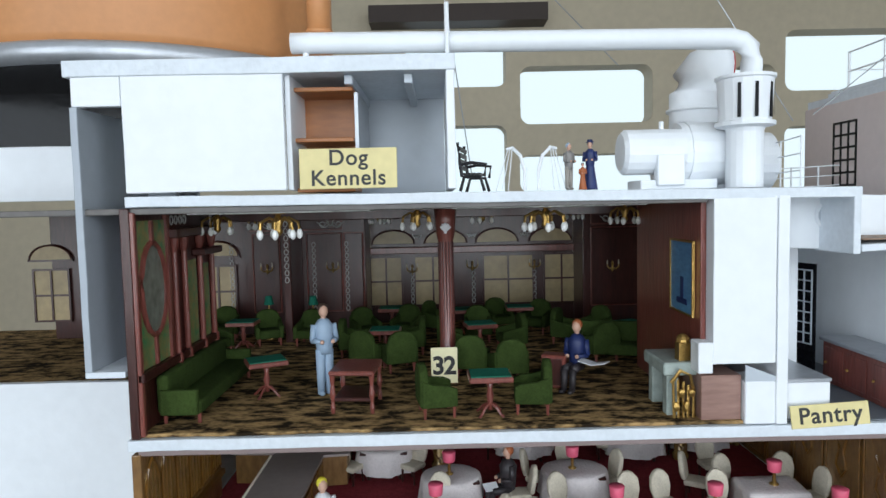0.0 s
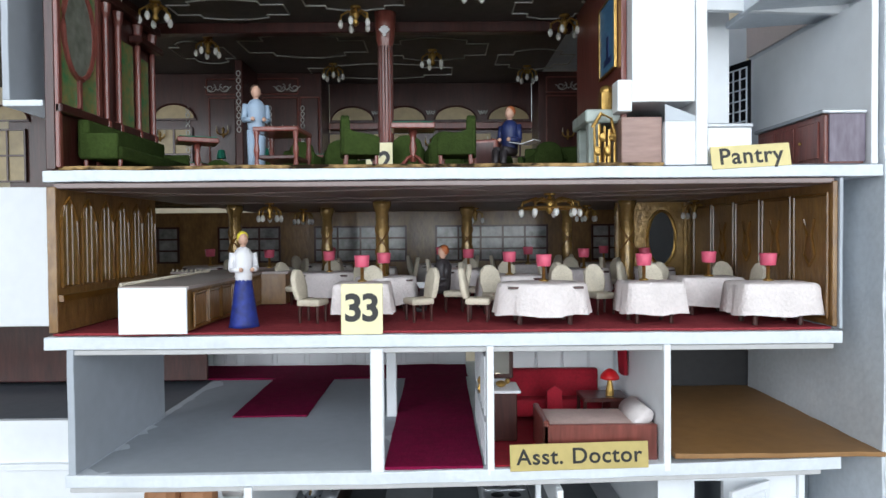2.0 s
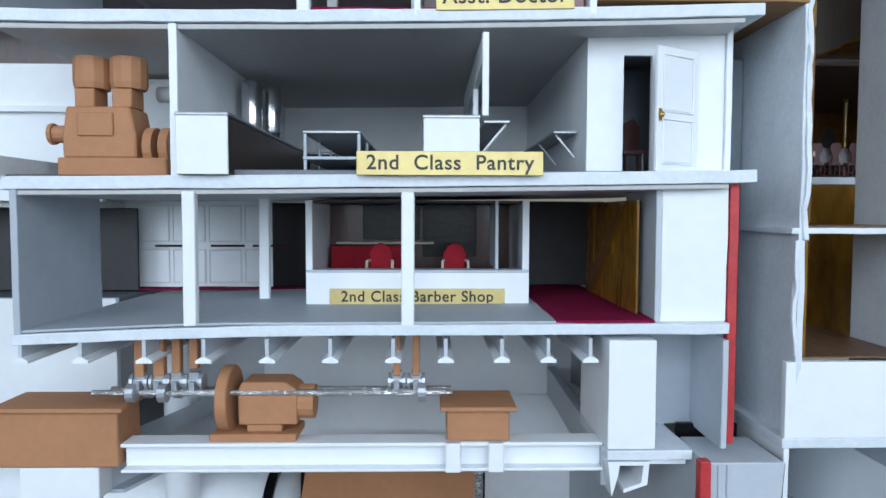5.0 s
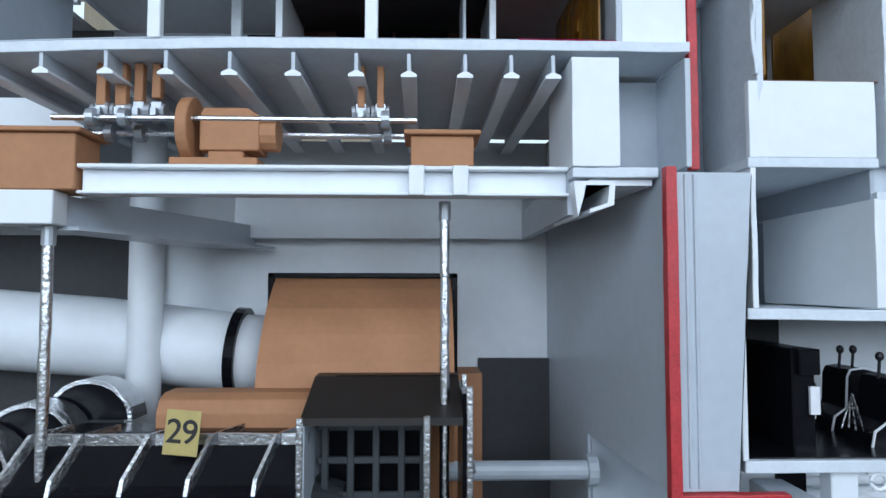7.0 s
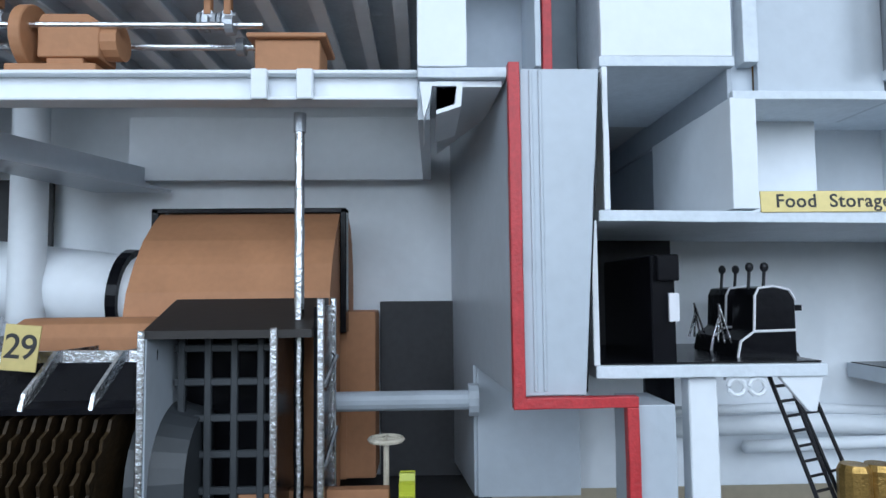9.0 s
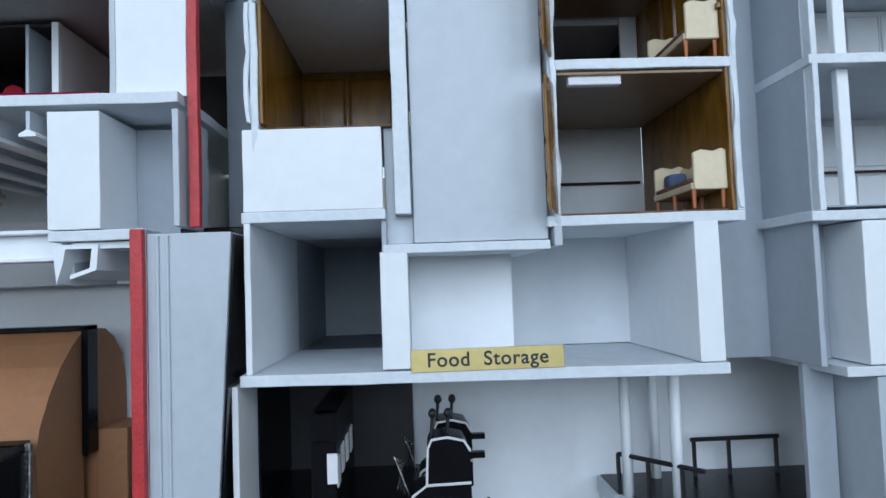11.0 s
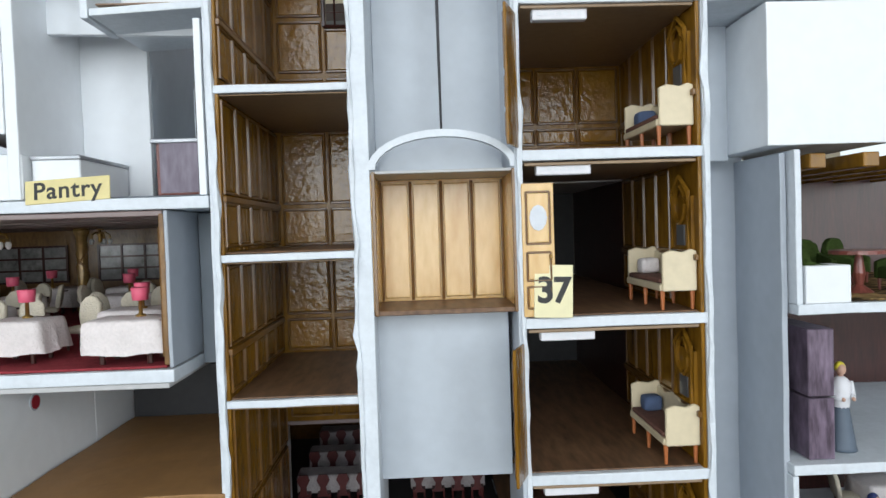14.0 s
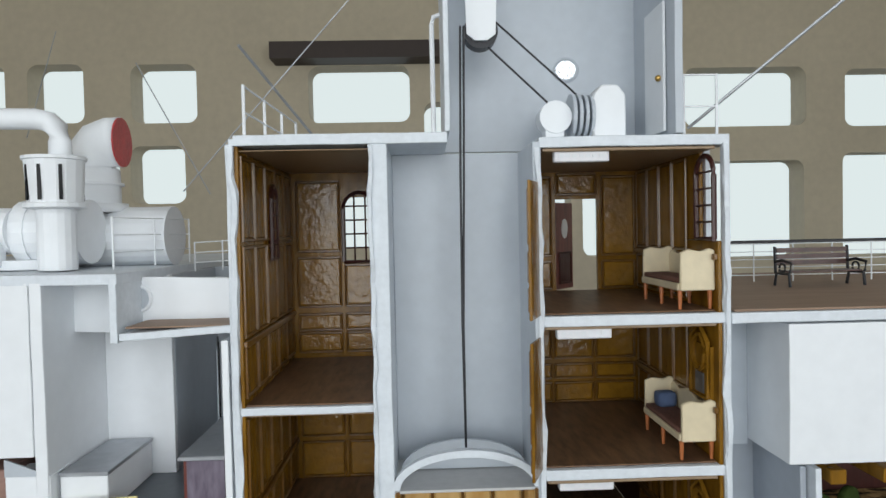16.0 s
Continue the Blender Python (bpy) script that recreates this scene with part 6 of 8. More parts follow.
def counter(name, label, x0, x1, y0, y1, z0, z1, front, top, holes=0):
    t = thing(name, label, "counter", at=((x0 + x1) / 2, y0, z0))
    w, d, h = (x1 - x0) / 2, y1 - y0, z1 - z0
    bm = bmesh.new()
    cube(bm, -w, w, 1.2, d, 0.2, h - 2)
    part("body", bevelled(bm, 0.4), front, t)
    bm = bmesh.new()
    cube(bm, -w, w, -0.6, 1, 0, h - 1.8)
    part("cut_end", bevelled(bm, 0.3), WHITE, t, "white painted cut end")
    bm = bmesh.new()
    cube(bm, -w - 0.6, w + 0.6, -0.8, d, h - 1.8, h)
    tp = part("worktop", bevelled(bm, 0.5), top, t)
    for k in range(holes):
        for c in (-0.4, 0.4):
            bm = bmesh.new()
            ball(bm, (c * w, 30 + k * 17, h), 4.2, (1, 1, 0.16), 12)
            part("well", bm, GUNMETAL, tp)
        bm = bmesh.new()
        cube(bm, -w + 1, w - 1, 20.5 + k * 17, 21.5 + k * 17, h, h + 0.5)
        part("divider", bm, SILVER, tp)
    return t


counter("side_counter", "long pantry counter with dark cupboards and steel top", -52.5, -28, -4, 235, 671, 700.5, CUPB, STEEL)
counter("island_counter", "white pantry island with a steel bain-marie top", 65, 92, -2, 178, 672.5, 700, WHITE, STEEL, 8)
t = thing("back_counter", "steel topped counter along the pantry wall", "counter", at=(10, 205, 674))
bm = bmesh.new()
cube(bm, -37, 20, 0, 30, 0.2, 25)
part("body", bm, CUPB, t)
bm = bmesh.new()
cube(bm, -38, 21, -1, 30, 25, 27)
part("worktop", bevelled(bm, 0.4), STEEL, t)
t = thing("work_table", "grey steel work table with a lower shelf", "table", at=(17, 24, 674))
for z in (6.5, 20):
    bm = bmesh.new()
    cube(bm, -15, 15, 0, 138, z, z + 1.6)
    part("shelf" if z < 10 else "tabletop", bevelled(bm, 0.4), STEEL if z > 10 else PALE, t)
for x in (-14, 14):
    for y in (1.5, 46, 92, 136):
        bm = bmesh.new()
        rod(bm, (x, y, 0), (x, y, 20), 0.9, seg=8)
        part("leg", bm, PALE, t)
for x, y in ((-42, 92), (-34, 108), (-41, 126)):
    t = thing("tea_urn", "shiny steel tea urn on short feet", "urn", "tea urns", at=(x, y, 700.6))
    bm = bmesh.new()
    lathe(bm, [(6, 3), (6.3, 4), (6.3, 30), (5, 33), (1, 34)], 16)
    part("body", bm, material("polished_steel_%d" % y, (0.7, 0.71, 0.73), 0.2, metal=1.0, vary=0.05, bump=0.2), t, smooth=True)
    for a in (0.5, 2.1, 3.7, 5.2):
        bm = bmesh.new()
        rod(bm, (4.6 * math.cos(a), 4.6 * math.sin(a), 0), (4.6 * math.cos(a), 4.6 * math.sin(a), 3.4), 0.6, seg=6)
        part("foot", bm, GUNMETAL, t)
    bm = bmesh.new()
    rod(bm, (0, -6, 7), (0, -9, 6), 0.7, seg=6)
    part("tap", bm, GOLD, t)
t = thing("serving_screen", "white serving hatch screen over the island", "screen", at=(95, 0, 700))
for y0, y1, z0, z1 in ((0, 4, 0, 40), (70, 74, 0, 40), (170, 174, 0, 40), (4, 170, 26, 40)):
    bm = bmesh.new()
    cube(bm, -1.6, 1.6, y0, y1, z0, z1)
    part("rail" if y1 - y0 > 20 else "upright", bevelled(bm, 0.4), WHITE, t)
for x, y0, y1, z in ((101, 4, 150, 697), (143, 44, 160, 697)):
    t = thing("wall_shelf", "narrow bracketed steel shelf", "shelf", "pantry shelves", at=(x, y0, z))
    bm = bmesh.new()
    cube(bm, -6.5, 6.5, 0, y1 - y0, 0, 1.4)
    part("board", bevelled(bm, 0.3), STEEL, t)
    for y in (4, (y1 - y0) / 2, y1 - y0 - 4):
        bm = bmesh.new()
        s = 1 if x < 120 else -1
        rod(bm, (5 * s, y, 0), (-6 * s, y, -13), 0.6, seg=6)
        part("bracket", bm, WHITE, t)
panel_with_holes("wall_pantry_front", 150, 222, 672.5, 747.5, 24, 27, [(169, 184, 672.5, 735)], WHITE, "white wall with a doorway")
board("wall_pantry_store_back", 153, 222, 90, 93, 670, 742, GREY, "grey wall seen through the doorway")
t = thing("pantry_door", "white two-panel door standing ajar with brass knob", "door", at=(206, 22, 674), turn=30)
bm = bmesh.new()
cube(bm, -30, 0, -1.4, 0.6, 0, 62)
part("leaf", bevelled(bm, 0.3), WHITE, t)
raised_panels(t, [(-26, -4, 4, 26), (-26, -4, 30, 58)], "y", -1.4, -0.8, WHITE, 0.6, WHITE)
bm = bmesh.new()
ball(bm, (-28, -2.6, 28), 1.5)
cube(bm, -29, -27, -1.9, -1.4, 25, 31)
part("knob", bm, GOLD, t, "brass knob")
t = thing("pantry_chair", "dark wooden chair behind the door", "chair", at=(180, 45, 673.5))
bm = bmesh.new()
cube(bm, -6, 6, -6, 6, 12, 14)
part("seat", bm, MAHOG, t)
bm = bmesh.new()
extrude_outline(bm, [(-6, 14), (6, 14), (6, 28), (2, 33), (-6, 28)], "y", 4.5, 6)
part("backrest", bm, MAHOG, t)
for sx in (-5, 5):
    for sy in (-5, 5):
        bm = bmesh.new()
        rod(bm, (sx, sy, 0), (sx, sy, 12.4), 0.7, seg=6)
        part("leg", bm, MAHOG, t)
sign("2nd  Class  Pantry", 33, 122.5, 670.9, 682.4, -5.2, LABEL_GOLD, "gold label reading 2nd Class Pantry", 3, 10)

# ---- barber shop deck ----
board("carpet_barber", 131, 181, 2, 170, 598.4, 599.8, MAROON, "maroon velvet carpet with a ragged edge", uneven=0.9)
board("carpet_barber_back", -330, -8, 146, 159, 597.8, 599.2, MAROON, "maroon runner along the wall", uneven=0.4)
bb = bpy.data.objects["wall_barber_back"]
raised_panels(bb, [(-300 + k * 26, -277 + k * 26, 602, 626) for k in range(10)] + [(-300 + k * 26, -277 + k * 26, 632, 658) for k in range(10)], "y", 159.8, -0.8, WHITE, 0.5, MOULD)
for x0 in (-130, -90, -60):
    t = thing("handrail", "dark brown wooden handrail on the corridor wall", "handrail", "corridor handrails", at=(x0, 157, 629))
    bm = bmesh.new()
    rod(bm, (0, 0, 0), (24, 0, 0), 0.8, seg=8)
    part("rail", bm, MAHOG, t)
# no opening here: the doorway's shade is painted as a black board
board("wall_barber_doorway", -46, -22, 157.6, 159.6, 599, 660, BLACK, "black board standing in for the shade of a doorway", uneven=0.1)
t = thing("barber_booth", "white barber shop booth with open front and dark red interior", "booth", at=(61, 67, 598.3))
for nm, a, mt in (("front_wall", (-66, 66, 0, 2.4, 0, 19.5), WHITE), ("sill", (-66, 66, -0.6, 12, 19.5, 21), PALE), ("side_wall", (-66, -63.5, 2.4, 82, 0, 62), WHITE), ("side_wall", (63.5, 66, 2.4, 82, 0, 62), WHITE),
                  ("back_wall", (-63.5, 63.5, 79, 82, 0, 62), MAHOG), ("corner_post", (-66, -62, 0, 2.4, 21, 62), WHITE), ("corner_post", (62, 66, 0, 2.4, 21, 62), WHITE), ("back_screen", (2, 40, 76, 79, 24, 62), BLACK),
                  ("back_screen", (-40, 0, 76, 79, 36, 62), BLACK), ("shelf", (-58, 10, 70, 76, 33, 34.5), CREAM), ("bench", (-60, -10, 60, 76, 0, 32), CRIMSON), ("ceiling", (-63, 63, 3, 79, 60.5, 62), DARKBOARD), ("floor", (-63, 63, 3, 79, 0.2, 1), GREY), ("lattice", (46, 48, 2.6, 40, 21, 62), PALE)):
    bm = bmesh.new()
    cube(bm, *a)
    part(nm, bevelled(bm, 0.3), mt, t)
for x in (-24, 23):
    c = thing("barber_chair", "red upholstered barber chair with cream arms", "chair", "barber chairs", at=(61 + x, 92, 599.4))
    bm = bmesh.new()
    cube(bm, -7, 7, -8, 6, 16, 21)
    part("seat", bevelled(bm, 1, 2), material("red_leather_%d" % x, (0.50, 0.012, 0.02), 0.4, vary=0.3, scale=200, bump=0.6), c)
    bm = bmesh.new()
    extrude_outline(bm, [(-7, 20), (7, 20), (8, 32), (5, 38), (0, 40), (-5, 38), (-8, 32)], "y", 4, 7)
    part("backrest", rough_up(bevelled(bm, 1, 2), 0.7, 220), CRIMSON, c)
    for s in (-1, 1):
        bm = bmesh.new()
        pipe(bm, [(7.5 * s, 4, 27), (8.6 * s, -4, 27), (8.6 * s, -8, 22), (7 * s, -9, 17)], 1.0, 6)
        part("armrest", bm, CREAM, c)
    bm = bmesh.new()
    lathe(bm, [(6, 0), (6, 1.5), (2, 3), (2, 16)], 12)
    part("base", bm, STEEL, c)
    c.scale = (0.92, 1.0, 0.87)
sign("2nd Class Barber Shop", 9, 112.5, 598.4, 608.2, 66.0, LABEL_GOLD, "gold label reading 2nd Class Barber Shop", 1, 9)
t = thing("stair_panel", "golden oak stair side with a diagonal string board", "stair panel", at=(177, 0, 599))
bm = bmesh.new()
cube(bm, 0, 1.2, 23, 134, 0, 61)
part("panel", bm, OAK, t)
bm = bmesh.new()
extrude_outline(bm, [(110, 2), (122, 2), (50, 60), (38, 60)], "x", -2.4, 0)
part("string_board", bm, OAK_TRIM, t)
for y0, y1 in ((66, 84), (88, 106), (110, 128)):
    bm = bmesh.new()
    cube(bm, -1, 0, y0, y1, 30 if y0 < 80 else 22, 58)
    part("field", bevelled(bm, 0.3), OAK, t)

# ---- engine room ----
for x in (-132, -103, -72, -43, -12, 19, 50, 76, 104, 127, 148):
    t = thing("deck_beam", "white painted I-beam under the deck", "beam", "deck beams", at=(x, 1, 579))
    bm = bmesh.new()
    cube(bm, -0.9, 0.9, 0, 188, 0, 11.8)
    part("web", rough_up(bm, 0.15), PALE, t)
    bm = bmesh.new()
    extrude_outline(bm, [(-4, -0.2), (4, -0.2), (4, 1.2), (1, 3), (-1, 3), (-4, 1.2)], "y", -0.5, 188)
    part("flange", rough_up(bm, 0.3, 120), WHITE, t)
t = thing("main_girder", "white painted I-girder across the engine room", "girder", at=(0, 12, 521))
for nm, a in (("web", (-88, 157, 2, 4.2, 1.5, 13)), ("top_flange", (-88, 157, -4, 10, 13, 15)), ("bottom_flange", (-88, 157, -4, 10, 0, 1.6))):
    bm = bmesh.new()
    cube(bm, *a)
    part(nm, bevelled(bm, 0.4), WHITE, t)
for x in (76, 98):
    bm = bmesh.new()
    cube(bm, x, x + 8, -6, -2, 0, 15)
    part("bracket", bevelled(bm, 0.5), WHITE, t)
t = thing("cross_girder", "pale grey box girder running back", "girder", at=(-116, 10, 506))
bm = bmesh.new()
cube(bm, -24, 16, 0, 14, 0, 17)
part("end_box", bevelled(bm, 0.5), WHITE, t)
bm = bmesh.new()
extrude_outline(bm, [(-12, 14), (14, 14), (70, 180), (44, 180)], "z", 0, 16)
part("box", bm, PALE, t)
bm = bmesh.new()
extrude_outline(bm, [(-4, 14), (22, 14), (86, 180), (30, 180)], "z", -2, 0)
part("bottom_flange", bm, PALE, t)
board("wall_back_girder", -60, 160, 184, 188, 512, 560, WHITE, "pale grey back girder plate", uneven=0.2)
bm = bmesh.new()
extrude_outline(bm, [(157, 12), (163, 12), (166, 186), (160, 186)], "z", 512, 533)
tagged(part("wall_side_girder", bm, PALE), "pale girder running back beside the casing", "wall", kind="structure")
for nm, pts in (("bracket", [(166, 4), (198, 4), (196, 60), (170, 160)]),):
    bm = bmesh.new()
    extrude_outline(bm, pts, "z", 526, 529)
    tagged(part("trim_side_flange", bm, WHITE), "white flange plate under the casing", "trim", kind="structure")
t = thing("bracket_beam", "white painted hooked bracket end", "bracket", at=(178, 2, 512))
bm = bmesh.new()
extrude_outline(bm, [(-18, -2), (-15, 8), (-14, 14), (-2, 14), (-3, 5), (-12, 2), (-12, 0), (0, 4), (1, 16), (-20, 16)], "y", 0, 60)
part("profile", bm, WHITE, t)
for x, y, r, mt, z1, lab in ((95, 33, 2.6, SILVER, 521, "foil wrapped silver pillar"), (-108, 22, 2.8, SILVER, 506, "foil wrapped silver pillar")):
    t = thing("pillar", lab, "pillar", "engine room pillars", at=(x, y, 300))
    bm = bmesh.new()
    lathe(bm, [(r, k * (z1 - 300) / 24) for k in range(25)], 12)
    part("shaft", rough_up(bm, 0.45, 130), mt, t, smooth=True)
    bm = bmesh.new()
    lathe(bm, [(r * 1.25, z1 - 310), (r * 1.25, z1 - 300)], 12)
    part("collar", bm, STEEL, t)
t = thing("round_column", "white painted round column", "column", at=(-109, 145, 300))
bm = bmesh.new()
lathe(bm, [(11.5, 0), (11.5, 288)], 24)
part("shaft", bm, WHITE, t, smooth=True)
# reversing gear on the girder
t = thing("turning_motor", "tan clay turning motor with a large wheel", "motor", at=(-20, 22, 536))
bm = bmesh.new()
rod(bm, (-20, 0, 20), (-14, 0, 20), 17, seg=24)
part("wheel", bevelled(bm, 0.6), CARD, t)
bm = bmesh.new()
extrude_outline(bm, [(-10, 8), (20, 8), (20, 26), (14, 30), (-8, 30), (-10, 26)], "y", -9, 10)
part("body", bevelled(bm, 0.6), CARD, t)
bm = bmesh.new()
rod(bm, (20, 0, 18), (28, 0, 18), 9, seg=14)
part("end_cap", bm, CARD, t)
bm = bmesh.new()
cube(bm, -24, 20, -12, 12, 0, 4)
cube(bm, -6, 12, -8, 8, 4, 8)
part("base", bevelled(bm, 0.5), CARD, t)
for x0, x1, z0, z1 in ((-150, -90, 523, 552), (77, 109, 536, 552)):
    t = thing("gear_box", "tan clay gear box with an overhanging lid", "gear box", "gear boxes", at=((x0 + x1) / 2, 20, z0))
    w = (x1 - x0) / 2
    bm = bmesh.new()
    cube(bm, -w, w, -10, 16, 0.2, z1 - z0)
    part("box", bevelled(bm, 0.6), CARD, t)
    bm = bmesh.new()
    cube(bm, -w - 3.5, w + 3.5, -13, 20, z1 - z0, z1 - z0 + 2.4)
    part("lid", bevelled(bm, 0.5), CARD, t)
for y, z in ((14, 560.5), (34, 557)):
    t = thing("drive_shaft", "silver drive shaft between the gear boxes", "shaft", "drive shafts", at=(0, y, z))
    bm = bmesh.new()
    rod(bm, (-104, 0, 0), (80, 0, 0), 1.7, seg=10)
    part("bar", rough_up(bm, 0.1), SILVER, t)
    for x in (-84, -68, 64):
        bm = bmesh.new()
        rod(bm, (x - 2.0, 0, 0), (x + 2.0, 0, 0), 4.8, seg=14)
        part("collar", bm, STEEL, t, "grey lobed collar")
for x, ww, ln in ((-82, 2.4, 24), (-72, 2.8, 24), (-63, 2.2, 22), (-54, 2.2, 20), (51, 1.8, 24), (61, 1.8, 24)):
    t = thing("valve_link", "tan clay valve rod hanging to a grey clevis", "valve rod", "valve rods", at=(x, 20, 566))
    bm = bmesh.new()
    cube(bm, -ww, ww, -2.5, 2.5, 26 - ln, 24)
    part("rod", bevelled(bm, 0.4), CARD, t)
    bm = bmesh.new()
    rod(bm, (-4.4, 0, -1), (4.4, 0, -1), 2.6, seg=12)
    for cx in (-4.6, 3.0):
        rod(bm, (cx, 0, -1), (cx + 1.6, 0, -1), 4.4, seg=12)
    cube(bm, -2.6, 2.6, -2, 2, 0, 4)
    cube(bm, -1.4, 1.4, -6, 0, -7, 0)
    part("clevis", bm, STEEL, t)

# steam pipe, casings, turbine
t = thing("steam_pipe", "wide white steam pipe with a black flange", "pipe", at=(0, 172, 440))
bm = bmesh.new()
pipe(bm, [(-330, 0, 12), (-230, 0, 4), (-150, 0, -2), (-80, 0, -10), (-50, 0, -14), (-28, 0, -16)], 29, 24)
part("tube", bm, WHITE, t, smooth=True)
bm = bmesh.new()
rod(bm, (-54, 0, -13), (-47, 0, -13.5), 33, seg=28)
part("flange", bm, BLACK, t, "black flange ring")
board("wall_pipe_dark", -420, -118, 190, 193, 463, 514, DARKBOARD, "dark board behind the pipe", uneven=0.2)
board("wall_dark_lower", 126.5, 192, 192, 196, 290, 420, DARKBOARD, "dark lower bulkhead with faint ribs", uneven=0.3)
board("wall_dark_lower_left", -420, 100, 190, 194, 300, 418, DARKBOARD, "dark lower bulkhead", uneven=0.3)
t = thing("tan_casing", "tan card exhaust casing with a curved front and black rim", "casing", at=(0, 0, 0))
bm = bmesh.new()
arc = [(139, 481), (128, 474), (112, 461), (99, 445), (89, 428), (85, 413), (87, 393), (95, 365), (107, 340), (120, 315), (127, 300), (139, 300)]
extrude_outline(bm, arc, "x", -18, 103)
part("shell", bm, CARD, t)
bm = bmesh.new()
for a in ((-23, -18.2, 136, 150, 400, 484.5), (103.2, 107.5, 136, 150, 400, 484.5), (-23, 107.5, 136, 150, 481.2, 484.6)):
    cube(bm, *a)
part("rim", bevelled(bm, 0.6), BLACK, t, "black painted rim")
bm = bmesh.new()
extrude_outline(bm, [(150.2, 482), (164, 481), (178, 474), (188, 462), (194, 446), (196, 424), (196, 300), (150.2, 300)], "x", -17, 106)
part("rear_shell", bm, CARD, t, "rounded tan rear casing")
t = thing("tan_cylinder", "low tan clay cylinder casing", "casing", at=(0, 78, 396))
bm = bmesh.new()
extrude_outline(bm, [(-20, -40), (-20, 8), (-16, 15), (-8, 18), (10, 18), (18, 10), (18, -40)], "x", -66, 20)
part("shell", bevelled(bm, 1.0, 2), CARD, t)
bm = bmesh.new()
cube(bm, 104, 126, 73, 112, -96, 18)
part("end_block", bevelled(bm, 1.5, 2), CARD, t)
GRIDGREY = material("grey_grid_paint", (0.04, 0.045, 0.05), 0.5)
t = thing("condenser", "black painted condenser box with foil edges and a grid face", "condenser", at=(0, 18, 0))
bm = bmesh.new()
extrude_outline(bm, [(22, 407), (84, 407), (104, 424), (34, 424)], "y", 44, 48)
part("top_back", bm, BLACK, t)
bm = bmesh.new()
extrude_outline(bm, [(0, 405), (0, 409), (44, 424), (60, 424), (60, 405)], "x", 22, 104)
part("lid", bm, material("matt_dark_lid", (0.018, 0.014, 0.012), 0.5), t, "dark sloping lid")
for a in ((84, 87, 0, 60, 300, 405), (21, 24, 0, 60, 300, 405), (24, 84, 56, 60, 300, 404), (104, 107, 6, 52, 300, 420)):
    bm = bmesh.new()
    cube(bm, *a)
    part("side", bm, PALE if a[0] == 21 else BLACK, t)
grid = [30, 44, 58, 72, 84]
for x in grid:
    bm = bmesh.new()
    cube(bm, x - 2, x + 2, 30, 33, 300, 403)
    part("grid_bar", bevelled(bm, 0.6), GRIDGREY, t)
for z in (398, 380, 361, 342, 323):
    bm = bmesh.new()
    cube(bm, 26, 84, 30.4, 33.4, z - 2, z + 2)
    part("grid_bar", bevelled(bm, 0.6), GRIDGREY, t)
for x, y, z1 in ((84, -2, 410), (106, 3, 424), (106, 50, 424), (20, -2, 409)):
    bm = bmesh.new()
    cube(bm, x, x + 3.4, y, y + 3.4, 300, z1)
    part("foil_edge", rough_up(bevelled(bm, 0.5), 0.4, 200), SILVER, t)
for z in (385, 345):
    bm = bmesh.new()
    rod(bm, (109.5, 4, z - 4), (109.5, 52, z + 6), 1.3, seg=8)
    part("foil_bar", rough_up(bm, 0.3, 200), SILVER, t)
t = thing("turbine", "open turbine with ragged brown blade discs under black casing", "turbine", at=(0, 60, 330))
BLADE = material("brown_gold_blades", (0.05, 0.030, 0.012), 0.55, vary=0.6, scale=160, bump=0.8, metal=0.4)
for k in range(19):
    bm = bmesh.new()
    n = 72
    r = 59 + 1.5 * math.sin(k)
    pts = [((r - (3.2 if j % 2 else 0)) * math.cos(6.28318 * j / n), (r - (3.2 if j % 2 else 0)) * math.sin(6.28318 * j / n)) for j in range(n)]
    extrude_outline(bm, pts, "x", -116 + k * 7, -114.4 + k * 7)
    for v in bm.verts:
        v.co.x += 0.16 * v.co.z - 0.008
    part("blade_disc", rough_up(bm, 0.5, 150), BLADE, t)
bm = bmesh.new()
rod(bm, (14, 0, 0), (40, 0, 0), 42, 34, 30)
part("shaft_cone", bm, GRIDGREY, t, "grey dished end")
bm = bmesh.new()
extrude_outline(bm, [(-46, 43), (-42, 46), (-30, 63), (-10, 66), (14, 66), (14, 62), (-10, 62), (-27, 59), (-39, 44), (-46, 40)], "x", -122, 20)
part("casing", bm, BLACK, t, "glossy black casing top")
for x in (-122, -97, -62, -30, 3):
    bm = bmesh.new()
    extrude_outline(bm, [(-46.5, 42), (-42, 45.5), (-30, 62.5), (-10, 65.5), (-10, 70), (-31, 69), (-45, 50)], "x", x - 4, x - 2)
    for v in bm.verts:
        v.co.x += (v.co.y + 0.046) * 0.5
    part("foil_rib", rough_up(bm, 0.5, 200), SILVER, t)
for p, q in ((-122, -98), (-97, -63), (-60, -31), (-28, 2), (5, 19)):
    bm = bmesh.new()
    cube(bm, p + 5, q + 5, -29.4, -27.8, 62.5, 69)
    part("foil_ridge", rough_up(bevelled(bm, 0.3), 0.45, 200), SILVER, t)
t = thing("end_housings", "black end housings with foil edged arches", "housing", at=(-112, 60, 330))
